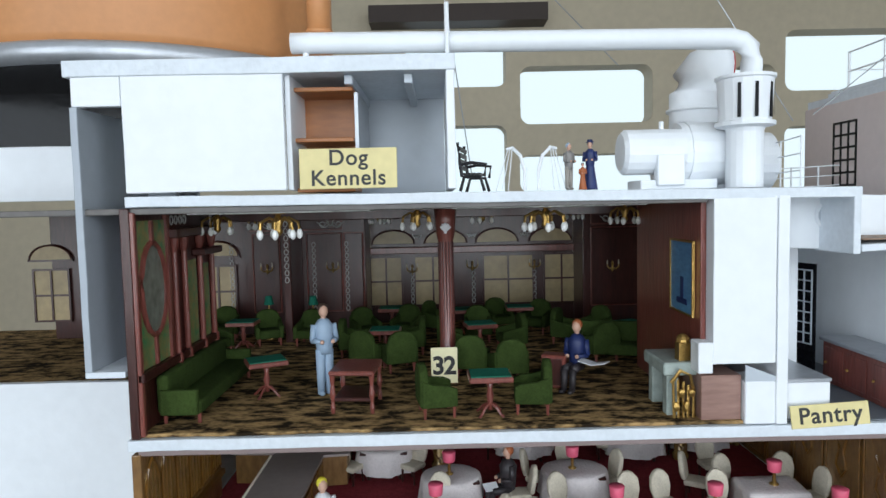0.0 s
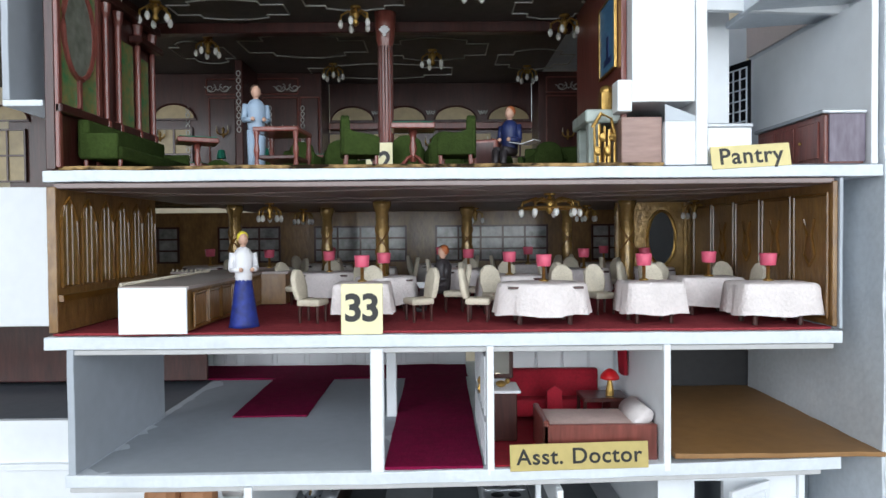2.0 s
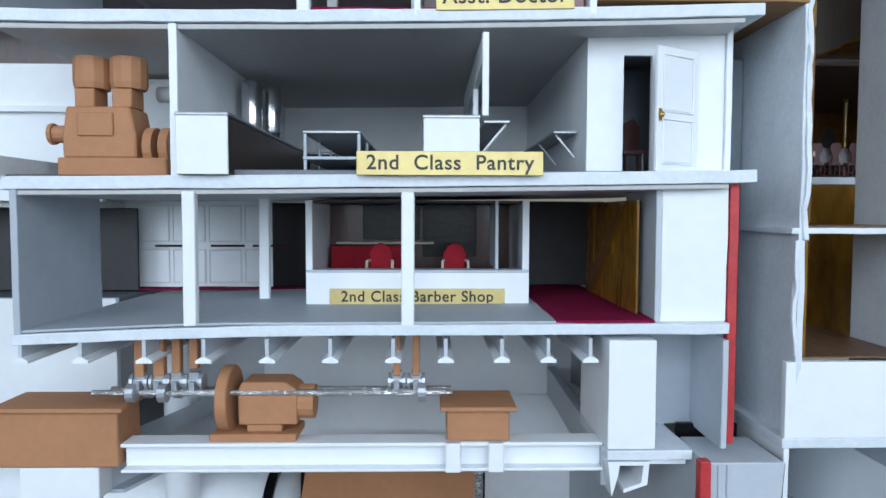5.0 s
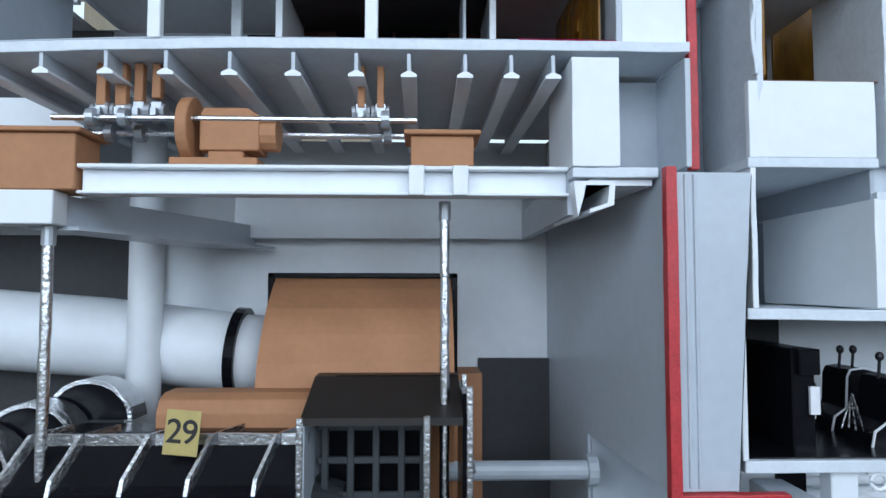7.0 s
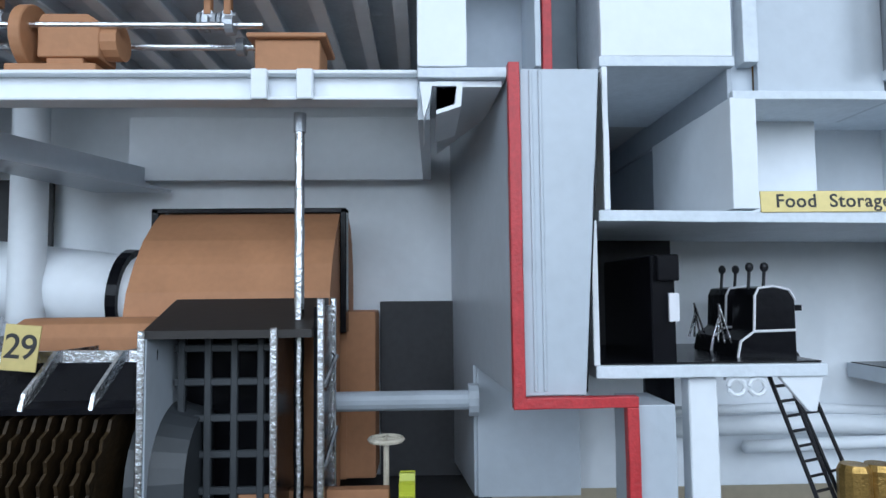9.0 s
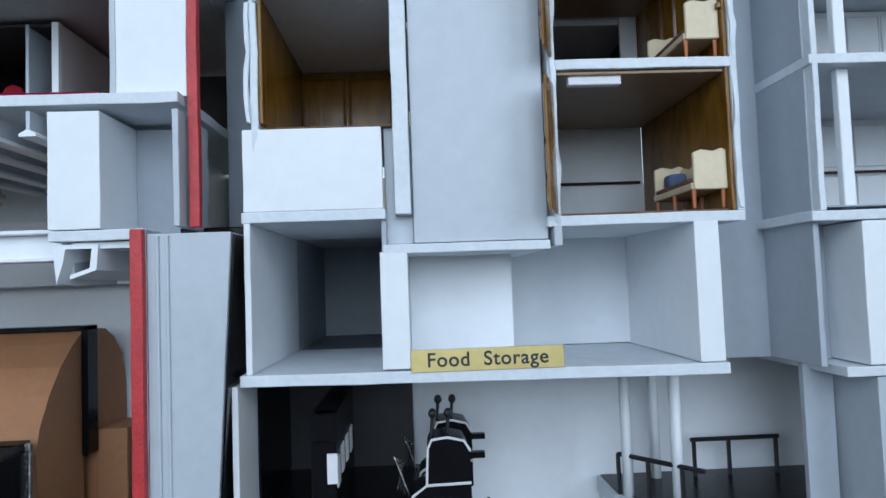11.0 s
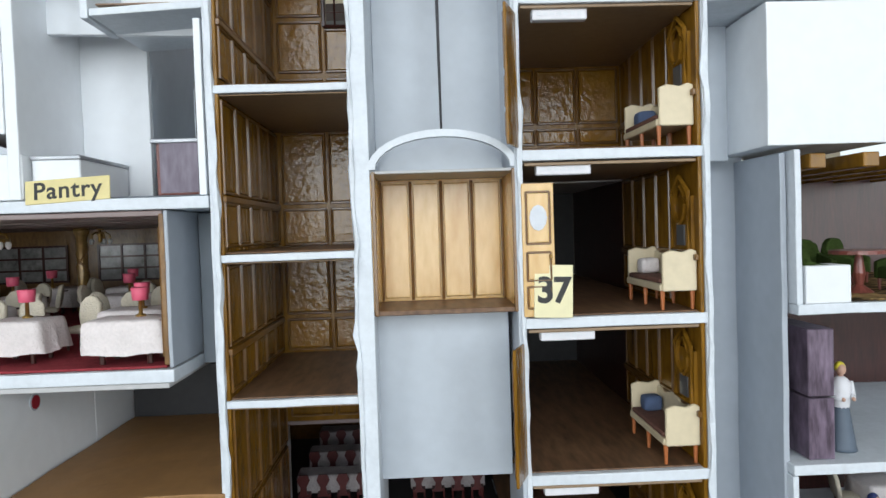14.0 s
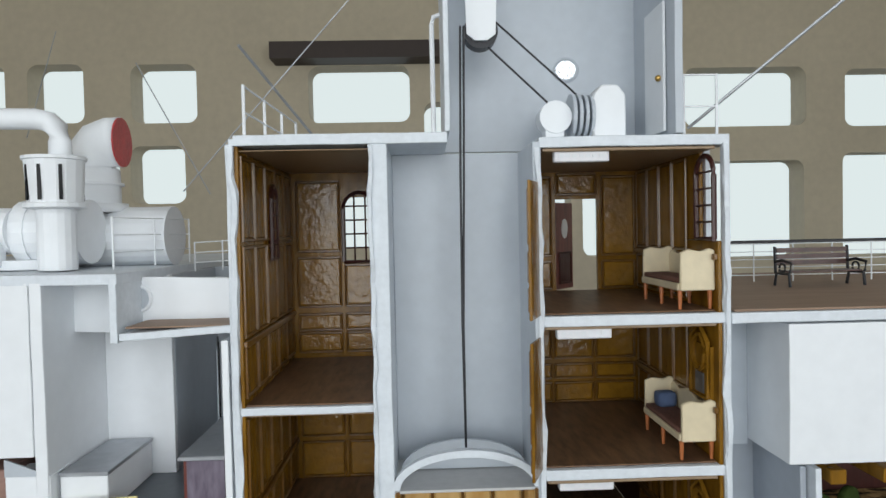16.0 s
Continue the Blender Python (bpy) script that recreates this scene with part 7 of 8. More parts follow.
for k in range(3):
    bm = bmesh.new()
    arcp = [(-46 + k * 22 + 26 * math.cos(math.pi * (1 - j / 10)), 46 + k * 10 + 24 * math.sin(math.pi * j / 10)) for j in range(11)]
    crown = [(-46 + k * 22 + 23.6 * math.cos(math.pi * j / 10), 46 + k * 10 + 21.6 * math.sin(math.pi * j / 10)) for j in range(11)]
    extrude_outline(bm, arcp + crown, "y", -24 + k * 22, -3 + k * 22)
    part("foil_arch", rough_up(bm, 0.4, 200), SILVER, t)
    bm = bmesh.new()
    extrude_outline(bm, crown, "y", -22 + k * 22, -4 + k * 22)
    part("housing", bm, BLACK, t)
sign("29", -47.5, -30, 390.3, 412.8, 20, LABEL_GOLD, "gold number card reading 29", 3, 17, 5)
# white pipe in the grey PALE tone: its shadow is put into the colour
t = thing("side_pipe", "white pipe, shadow put into its grey, with a flange at the hull", "pipe", at=(0, 96, 361))
bm = bmesh.new()
rod(bm, (100, 0, 0), (192, 0, 0), 6, seg=14)
rod(bm, (186, 0, 0), (192, 0, 0), 10, seg=14)
part("tube", bm, PALE, t, smooth=False)
t = thing("handwheel_valve", "tan handwheel on a thin stem", "valve", at=(138, 60, 300))
bm = bmesh.new()
rod(bm, (0, 0, 0), (0, 0, 46), 1.6, seg=8)
part("stem", bm, CREAM, t)
bm = bmesh.new()
pipe(bm, [(9 * math.cos(a * 0.449), 9 * math.sin(a * 0.449), 46) for a in range(15)], 1.4, 6)
for a in (0, 1.57):
    rod(bm, (-9 * math.cos(a), -9 * math.sin(a), 46), (9 * math.cos(a), 9 * math.sin(a), 46), 1, seg=6)
part("wheel", bm, CREAM, t)
t = thing("toothed_gear", "yellow-green toothed gear wheel", "gear", at=(150, 40, 312))
bm = bmesh.new()
pts = [((18 if j % 4 < 2 else 21.5) * math.cos(6.28318 * j / 56), (18 if j % 4 < 2 else 21.5) * math.sin(6.28318 * j / 56)) for j in range(56)]
extrude_outline(bm, pts, "x", -4, 4)
part("rim", bm, material("yellow_green_paint", (0.42, 0.45, 0.03), 0.4), t)
board("wall_low_tan", 60, 140, 50, 58, 296, 322, CARD, "tan clay bedplate", uneven=0.3)

for y, mt, lab in ((31.5, CRIMSON, "round porthole with a crimson pane"), (98, GREY, "round porthole with a grey pane"), (170, GREY, "round porthole with a grey pane")):
    t = thing("porthole", lab + " in the white partition", "porthole", "passage portholes", at=(148.6, y, 796))
    bm = bmesh.new()
    rod(bm, (0, 0, 0), (0.7, 0, 0), 4.4, seg=18)
    part("ring", bevelled(bm, 0.2), PALE, t)
    bm = bmesh.new()
    rod(bm, (0.5, 0, 0), (1.0, 0, 0), 3.5, seg=18)
    part("pane", bm, mt, t)

# ---- control platform and food storage ----
t = thing("switchboard", "black switchboard panel with white dials, seen edge on", "switchboard", at=(272, 14, 391))
bm = bmesh.new()
cube(bm, 0, 12, 0, 84, 0.2, 53)
part("panel", bevelled(bm, 0.6), BLACK, t)
bm = bmesh.new()
cube(bm, 2, 13, -4, 6, 40, 53)
part("top_box", bevelled(bm, 0.6), BLACK, t)
for y, z in ((6, 24), (24, 26), (44, 26), (64, 26)):
    bm = bmesh.new()
    cube(bm, 12, 12.8, y - 5, y + 5, z - 7, z + 7)
    part("dial_plate", bevelled(bm, 0.3), SHIRT, t, "white dial plate")
bm = bmesh.new()
cube(bm, 8, 13, -2.6, -1, 20, 34)
part("front_plate", bm, SHIRT, t, "white dial plate")
for i, (x, y) in enumerate(((318, 22), (322, 62))):
    t = thing("control_console", "black control console with white piped edges and lever", "console", "control consoles", at=(x, y, 391))
    bm = bmesh.new()
    pts = [(0, 0.2), (31, 0.2), (31, 30), (28, 35), (20, 37), (12, 36), (10, 32), (9, 14), (2, 9)]
    extrude_outline(bm, pts, "y", 0, 24)
    part("body", bevelled(bm, 0.5), BLACK, t)
    bm = bmesh.new()
    pipe(bm, [(p[0], -0.4, p[1]) for p in pts[2:] + pts[:1]], 0.7, 5)
    rod(bm, (9, -0.4, 14), (31, -0.4, 14.5), 0.7, seg=5)
    part("piping", rough_up(bm, 0.15, 300), SHIRT, t, "white painted edging")
    for lx in (12, 20):
        bm = bmesh.new()
        rod(bm, (lx, 10, 35), (lx + 1, 10, 46), 0.9, seg=6)
        ball(bm, (lx + 1, 10, 47), 2.2, (1, 1, 1.2), 8)
        part("lever", bm, GUNMETAL, t)
    bm = bmesh.new()
    cube(bm, 31, 39, 8, 12, 24, 27)
    part("arm", bm, BLACK, t)
    for k in range(4):
        bm = bmesh.new()
        rod(bm, (0 - k * 2, 6 + k * 3, 8), (-7 + k * 1.5, 4 + k * 3, 28 - k * 2), 0.6, seg=6)
        part("hand_lever", bm, SILVER, t, "thin silver lever")
board("lino_control", 243, 350, 3, 110, 391.2, 392, BLACK, "black painted platform", uneven=0.1)
t = thing("stanchion", "white painted stanchion under the platform", "post", at=(292, 6, 300))
bm = bmesh.new()
cube(bm, -6, 8, 0, 10, 0, 84)
part("shaft", bevelled(bm, 0.6), WHITE, t)
for x in (308, 318):
    t = thing("pipe_hanger", "white painted pipe hanger", "bracket", "pipe hangers", at=(x, 3, 371))
    bm = bmesh.new()
    pipe(bm, [(4 * math.cos(a * 0.6), 0, 9 + 4 * math.sin(a * 0.6)) for a in range(11)], 1.2, 6)
    cube(bm, -5, 5, 0, 3, 12, 14)
    part("ring", bm, WHITE, t)
t = thing("platform_bracket", "white gusset under the platform", "bracket", at=(344, 2, 370))
bm = bmesh.new()
extrude_outline(bm, [(-16, 15), (6, 15), (2, -2), (-2, -2)], "y", 0, 3)
part("gusset", bevelled(bm, 0.4), WHITE, t)


def ladder(label, foot, head, width, rungs, side):
    t = thing("ladder", label, "ladder", "engine room ladders")
    foot, head, side = Vector(foot), Vector(head), Vector(side).normalized() * width / 2
    for s in (-1, 1):
        bm = bmesh.new()
        rod(bm, foot + side * s, head + side * s, 1.2, seg=6)
        part("stile", bm, GUNMETAL, t)
    for k in range(1, rungs):
        p = foot.lerp(head, k / rungs)
        bm = bmesh.new()
        rod(bm, p - side, p + side, 0.8, seg=6)
        part("rung", bm, GUNMETAL, t)
    return t


ladder("steep black ladder below the control platform", (372, 30, 300), (342, 30, 384), 14, 11, (1, 0.5, 0))
ladder("thin black rail beside the steep ladder", (390, 40, 300), (352, 36, 392), 14, 3, (1, 0.5, 0))
ladder("upright black ladder to the gallery", (448, 52, 290), (443, 56, 372), 14, 9, (1, 0, 0))
t = thing("gallery_platform", "black topped gallery with pale edges and a black rail", "platform", at=(436, 50, 371))
bm = bmesh.new()
extrude_outline(bm, [(0, 30), (28, -8), (200, -8), (200, 66), (0, 66)], "z", -2, 7)
part("deck", bm, PALE, t)
bm = bmesh.new()
extrude_outline(bm, [(2, 30), (29, -6), (198, -6), (198, 65), (2, 65)], "z", 7, 7.6)
part("tread", bm, BLACK, t, "black tread")
for x, y in ((3, 28), (15, 12), (28, -4), (58, 52), (80, 52), (110, 52)):
    bm = bmesh.new()
    rod(bm, (x, y, 7), (x, y, 30), 1.3, seg=6)
    part("rail_post", bm, GUNMETAL, t)
for a, b in (((3, 28, 30), (36, -14, 30)), ((56, 52, 30), (112, 52, 30))):
    bm = bmesh.new()
    rod(bm, a, b, 1.4, seg=6)
    part("rail", bm, GUNMETAL, t)
for x, y in ((443, 74), (463, 50), (470, 104)):
    t = thing("stanchion", "white painted round stanchion", "post", "stanchions", at=(x, y, 378.6))
    bm = bmesh.new()
    lathe(bm, [(3.2, 0), (3.2, 80)], 12)
    part("shaft", rough_up(bm, 0.5, 60), WHITE, t, smooth=True)
t = thing("bilge_pipes", "white painted pipes along the wall", "pipe", at=(0, 104, 340))
for z, r, x0, x1 in ((0, 6, 296, 520), (10, 3, 296, 470), (-12, 4, 360, 560)):
    bm = bmesh.new()
    pipe(bm, [(x0, 0, z), ((x0 + x1) / 2, 0, z + 2), (x1, 0, z - 2)], r, 12)
    part("pipe_run", rough_up(bm, 0.6, 60), WHITE, t, smooth=True)
t = thing("brass_cylinders", "row of dull brass cylinder heads", "engine", at=(378, 26, 300))
for k in range(4):
    bm = bmesh.new()
    lathe(bm, [(8, 0), (8, 34), (6.5, 37)], 14, (k * 13, 0, 0))
    part("cylinder", bm, GOLD, t)
sign("Food  Storage", 321.5, 393, 463.2, 473.6, -0.8, LABEL_GOLD, "gold label reading Food Storage", 4, 9.2)

# ---- stair tower and lift ----


def plank_floor(x0, x1, y0, y1, z):
    board("plank_floor", x0, x1, y0, y1, z, z + 0.8, PARQUET, "brown plank-print floor covering", uneven=0.1)


for z in (945.6, 868.2, 800.2, 646.2):
    plank_floor(256, 316, 2.5, 117, z)
for z in (984.7, 912.2, 833.7, 759.2, 683.7, 609.2):
    plank_floor(395.5, 477.5, 3, 117 if z > 900 else 260, z)
sl = bpy.data.objects["wall_stair_left"]
for z0, z1 in ((646, 798), (801, 865), (869, 942), (947, 1064)):
    h = z1 - z0
    for k in range(5):
        y0 = 3 + k * 23
        d = z0 + (h * 0.34 if h < 100 else h * 0.24)
        rects = [(y0, y0 + 21, z0 + 3, d - 2), (y0, y0 + 21, d + 3, z1 - 3 if h < 100 else z0 + h * 0.62)]
        if h > 100:
            rects.append((y0, y0 + 21, z0 + h * 0.65, z1 - 3))
        raised_panels(sl, rects, "x", 256, 1.2, OAK, 1.0, OAK_TRIM)
    bm = bmesh.new()
    cube(bm, 256, 258.2, 1, 117, d - 1.6, d + 1.4)
    part("dado_rail", rough_up(bevelled(bm, 0.4), 0.3), OAK_TRIM, sl)
su = bpy.data.objects["wall_stair_back_upper"]
raised_panels(su, [(260 + k * 30, 287 + k * 30, z0, z1) for k in range(2) for z0, z1 in ((803, 822), (826, 862), (870, 892), (896, 940), (950, 962), (964, 974))] + [(260, 287, 979, 1010), (260, 287, 1014, 1058), (290, 317, 979, 1005)],
              "y", 117.9, -1.3, GLOSS_OAK, 1.0, OAK_TRIM)
slo = bpy.data.objects["wall_stair_back_lower"]
raised_panels(slo, [(257 + k * 30, 284 + k * 30, z0, z1) for k in range(2) for z0, z1 in ((648, 664), (668, 686))], "y", 117.9, -1.3, OAK, 1.0, OAK_TRIM)
board("ceiling_saloon_front", 324.5, 390.5, 24.5, 121, 756.5, 758.5, OAK, "golden board above the opening", uneven=0.1)
board("wall_stair_back_middle", 254, 318, 118, 121, 756, 799.5, OAK, "golden varnished wall", uneven=0.1)
raised_panels(bpy.data.objects["wall_stair_back_middle"], [(260, 287, 760, 796), (290, 317, 760, 796)], "y", 117.9, -1.3, OAK, 1.0, OAK_TRIM)
board("wall_stair_base", 250, 318, 114, 117, 582, 642, OAK, "golden varnished wall", uneven=0.1)
raised_panels(bpy.data.objects["wall_stair_base"], [(256 + k * 30, 283 + k * 30, z0, z1) for k in range(2) for z0, z1 in ((586, 600), (604, 638))], "y", 113.9, -1.3, OAK, 1.0, OAK_TRIM)
plank_floor(252, 316, 4, 114, 580)


def leaded_arch(at, w, h, cols, rows, turn=0.0, daylight=True):
    t = thing("arched_window", "dark framed arched window with small bright panes", "window", "arched windows", at=at, turn=turn)
    n = 10
    pts = [(-w / 2, 0), (w / 2, 0)] + [(w / 2 * math.cos(math.pi * k / n), h - w / 2 + w / 2 * math.sin(math.pi * k / n)) for k in range(n + 1)]
    bm = bmesh.new()
    pipe(bm, [(p[0], 0, p[1]) for p in pts + pts[:1]], 1.3, 6)
    part("frame", bm, MAHOG, t)
    if not daylight:
        # no opening behind: opaque white pane with the daylight put into its colour
        bm = bmesh.new()
        extrude_outline(bm, pts, "y", 0.8, 1.2)
        part("pane", bm, material("daylight_white_pane", (0.86, 0.9, 0.93), 0.15, vary=0.1), t)
    for k in range(1, cols):
        bm = bmesh.new()
        x = -w / 2 + w * k / cols
        rod(bm, (x, 0, 0), (x, 0, h - w / 2 + math.sqrt(max(0.1, (w / 2) ** 2 - x * x))), 0.6, seg=5)
        part("muntin", bm, MAHOG, t)
    for k in range(1, rows):
        z = h * k / rows
        hw = w / 2 if z < h - w / 2 else math.sqrt(max(0.1, (w / 2) ** 2 - (z - h + w / 2) ** 2))
        bm = bmesh.new()
        rod(bm, (-hw, 0, z), (hw, 0, z), 0.6, seg=5)
        part("muntin", bm, MAHOG, t)
    return t


leaded_arch((300, 116.4, 1007), 21, 44, 3, 5)
leaded_arch((257.4, 64, 1012), 14, 40, 2, 5, 90, False)
leaded_arch((476.6, 12, 1019), 20, 40, 2, 5, 90)

# lobbies on the other side of the shaft
lr = bpy.data.objects["wall_lobby_right"]
for i, z0 in enumerate((610, 685, 760, 835, 913, 986)):
    z1 = z0 + 70 if z0 < 980 else 1062
    lr = bpy.data.objects["wall_lobby_right" if z0 < 980 else "wall_lobby_right_rear"]
    for k in range(4):
        y0 = 36 + k * 20
        raised_panels(lr, [(y0, y0 + 18, z0 + 2, z0 + 22), (y0, y0 + 18, z0 + 27, z1 - 2)], "x", 477.7, -1.2, OAK, 1.0, OAK_TRIM)
    bm = bmesh.new()
    cube(bm, 475.8, 477.7, 1, 117, z0 + 23, z0 + 26)
    part("dado_rail", rough_up(bevelled(bm, 0.4), 0.2), OAK_TRIM, lr)
    if z0 < 980:
        bm = bmesh.new()
        cube(bm, 476, 477.7, 6, 30, z0 + 28, z0 + 54)
        pipe(bm, [(475.6, 18 + 7 * math.cos(a * 0.449), z0 + 50 + 9 * math.sin(a * 0.449)) for a in range(15)], 1.3, 6)
        pipe(bm, [(475.6, 8, z0 + 28), (475.6, 8, z0 + 56), (475.6, 18, z0 + 64), (475.6, 28, z0 + 56), (475.6, 28, z0 + 28), (475.6, 8, z0 + 28)], 1.2, 6)
        part("carved_overmantel", rough_up(bm, 0.3, 200), OAK, lr)
        bm = bmesh.new()
        cube(bm, 475.2, 476, 13, 22, z0 + 30, z0 + 40)
        part("niche_mirror", bm, material("niche_glass_%d" % z0, (0.12, 0.12, 0.12), 0.1), lr)
panel_with_holes("wall_lobby_back_top", 395, 478, 984.5, 1063, 117, 120, [(425, 452, 984.5, 1044)], OAK, "golden varnished wall with an open doorway")
raised_panels(bpy.data.objects["wall_lobby_back_top"], [(398, 422, 987, 1004), (398, 422, 1008, 1058), (455, 476, 987, 1004), (455, 476, 1008, 1058), (426, 451, 1047, 1060)], "y", 116.9, -1.3, GLOSS_OAK, 1.0, OAK_TRIM)
board("wall_lobby_back_second", 395, 478, 117, 120, 912, 979, OAK, "golden varnished glossy wall", uneven=0.15)
raised_panels(bpy.data.objects["wall_lobby_back_second"], [(396 + k * 27, 421 + k * 27, z0, z1) for k in range(3) for z0, z1 in ((914, 926), (929, 938), (942, 976))], "y", 116.9, -1.3, GLOSS_OAK, 1.0, OAK_TRIM)
t = thing("lobby_door", "dark mahogany door with a round window, standing open", "door", at=(426, 122, 985.2), turn=50)
bm = bmesh.new()
cube(bm, 0, 24, 0, 1.6, 0, 57)
part("leaf", bevelled(bm, 0.3), MAHOG_LIT, t)
bm = bmesh.new()
extrude_outline(bm, [(12 + 4 * math.cos(a * 0.524), 40 + 6.5 * math.sin(a * 0.524)) for a in range(12)], "y", -0.6, 0)
part("porthole_glass", bm, BULB, t, "bright round pane")
raised_panels(t, [(4, 20, 4, 24)], "y", 0, -1, MAHOG, 0.8, MAHOG)
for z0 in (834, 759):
    # plain dark board: shade at the far end is put into its colour
    board("wall_lobby_dark_back", 395, 478, 258, 261, z0 + 0.5, z0 + 71, DARKBOARD, "dark board for the shade at the corridor end", uneven=0.1)
    board("wall_lobby_deep_right", 477.8, 479.8, 117.5, 258, z0, z0 + 72, MAHOG, "dark wood corridor wall", uneven=0.1)
    board("wall_lobby_deep_left", 393.5, 395.5, 50, 258, z0, z0 + 72, MAHOG, "dark wood corridor wall", uneven=0.1)
    board("ceiling_lobby", 395, 478, 118, 258, z0 + 70, z0 + 72, CEIL, "aged corridor ceiling", uneven=0.1)
for z in (1063.4, 980, 907, 828.5, 754, 678.5, 604):
    board("ceiling_lobby_front", 396, 477.5, 2, 117, z - 2.2, z - 0.6, TOWER_CEIL, "varnished tan ceiling", uneven=0.05)
for z in (1063.6, 941, 863.6, 795.6):
    board("ceiling_stairs", 256, 316, 2, 117, z, z + 0.6, TOWER_CEIL, "varnished tan ceiling", uneven=0.05)
board("wall_lobby_white_corridor", 466, 477.6, 119, 122, 609, 679, WHITE, "white corridor wall", uneven=0.1)
board("wall_lobby_low_deep_right", 477.8, 479.8, 117.5, 240, 609, 679, MAHOG, "dark wood corridor wall", uneven=0.1)
board("wall_lobby_bottom_deep_right", 477.8, 479.8, 1, 121.5, 534, 604, OAK, "golden varnished wall", uneven=0.1)
board("ceiling_lobby_low", 397, 477.6, 118.2, 238, 677, 679, CEIL, "aged corridor ceiling", uneven=0.1)
board("plank_floor_lobby_low", 397, 477.6, 118.2, 238, 606, 609, PARQUET, "dark plank-print corridor floor", uneven=0.1)
# white side drawn grey and end drawn dark, painting in the corridor's shade
board("wall_lobby_white_side", 395, 397, 50, 240, 609, 679, GREY, "white corridor side, shade put into its grey", uneven=0.1)
board("wall_lobby_dark_end", 397, 477.6, 238, 241, 609, 679, DARKBOARD, "dark board closing off the shaded corridor", uneven=0.1)
board("wall_lobby_bottom_back", 389, 478, 122, 125, 534, 604, WHITE, "white panelled wall", uneven=0.1)
board("carpet_lobby_bottom", 395, 478, 60, 120, 534.2, 536, BLUE_CARPET, "dark blue carpet", uneven=0.6)
board("plank_floor_lobby_bottom", 395, 477.5, 3, 59, 534.2, 535.2, PARQUET, "brown plank-print floor covering", uneven=0.1)
t = thing("handrail", "dark brown wooden handrail on the lobby wall", "handrail", "corridor handrails", at=(395, 120, 566))
bm = bmesh.new()
rod(bm, (0, 0, 0), (80, 0, 0), 0.9, seg=8)
part("rail", bm, MAHOG, t)

SEAT = material("brown_velvet_seat", (0.17, 0.075, 0.055), 0.9, vary=0.3, scale=200, bump=0.8, bump_scale=800)
CREAMWOOD = material("cream_wood", (0.68, 0.58, 0.40), 0.4, vary=0.12, scale=60, bump=0.3)
ORANGE = material("orange_brown_legs", (0.42, 0.13, 0.04), 0.4)
BLUECUSH = material("blue_cushion", (0.08, 0.12, 0.22), 0.9, vary=0.3)


def settee(at, cushion):
    lab = {"blue": "cream wooden settee with brown seat and blue cushion", "white": "cream wooden settee with brown seat and white pillow", "none": "cream wooden settee with brown velvet seat"}[cushion]
    t = thing("settee", lab, "settee", "lobby settees", at=at)
    bm = bmesh.new()
    cube(bm, -9, 8, -1, 50, 9, 12.5)
    part("seat_frame", bevelled(bm, 0.5), CREAMWOOD, t)
    bm = bmesh.new()
    cube(bm, -8.5, 6, 1.5, 48, 12.5, 15)
    part("seat", bevelled(bm, 1, 2), SEAT, t, "brown velvet seat", True)
    bm = bmesh.new()
    extrude_outline(bm, [(-1, 9), (50, 9), (50, 25), (46, 27), (38, 25), (26, 28), (14, 25), (4, 27), (-1, 25)], "x", 6.2, 8.8)
    part("backrest", bevelled(bm, 0.5), CREAMWOOD, t)
    for y in (-2.4, 49):
        bm = bmesh.new()
        extrude_outline(bm, [(-8, 9), (8.6, 9), (8.6, 28), (6, 29), (2, 27.5), (-4, 28.5), (-8, 27)], "y", y, y + 2.2)
        part("end_panel", bevelled(bm, 0.5), CREAMWOOD, t)
    for x in (-7.5, 7):
        for y in (0, 24, 48):
            bm = bmesh.new()
            rod(bm, (x, y, 0), (x, y, 9.4), 0.8, 1.2, 7)
            part("leg", bm, ORANGE, t)
    if cushion != "none":
        bm = bmesh.new()
        cube(bm, -5, 5, 36, 46, 15, 23)
        part("cushion", rough_up(bevelled(bm, 2.4, 2), 0.5), BLUECUSH if cushion == "blue" else CLOTH, t, cushion + " cushion", True)


for z, c in ((985.6, "none"), (913.2, "blue"), (834.6, "white"), (760, "blue"), (684.6, "none"), (610, "none"), (536, "blue")):
    settee((469, 6, z), c)
for z in (1065.5, 982, 909.5, 831, 756.5, 681, 606.5):
    t = thing("lamp_plate", "small white plate under the deck with faint unreadable lettering", "plate", "deck plates", at=(415, 4, z - 9))
    bm = bmesh.new()
    cube(bm, -13, 13, 0, 5, 0, 5.6)
    part("plate", bevelled(bm, 0.5), SHIRT, t)
    bm = bmesh.new()
    for k in range(7):
        cube(bm, -11 + k * 3.2, -8.8 + k * 3.2, -0.2, 0, 2, 3.6)
    part("faint_bars", bm, MOULD, t)
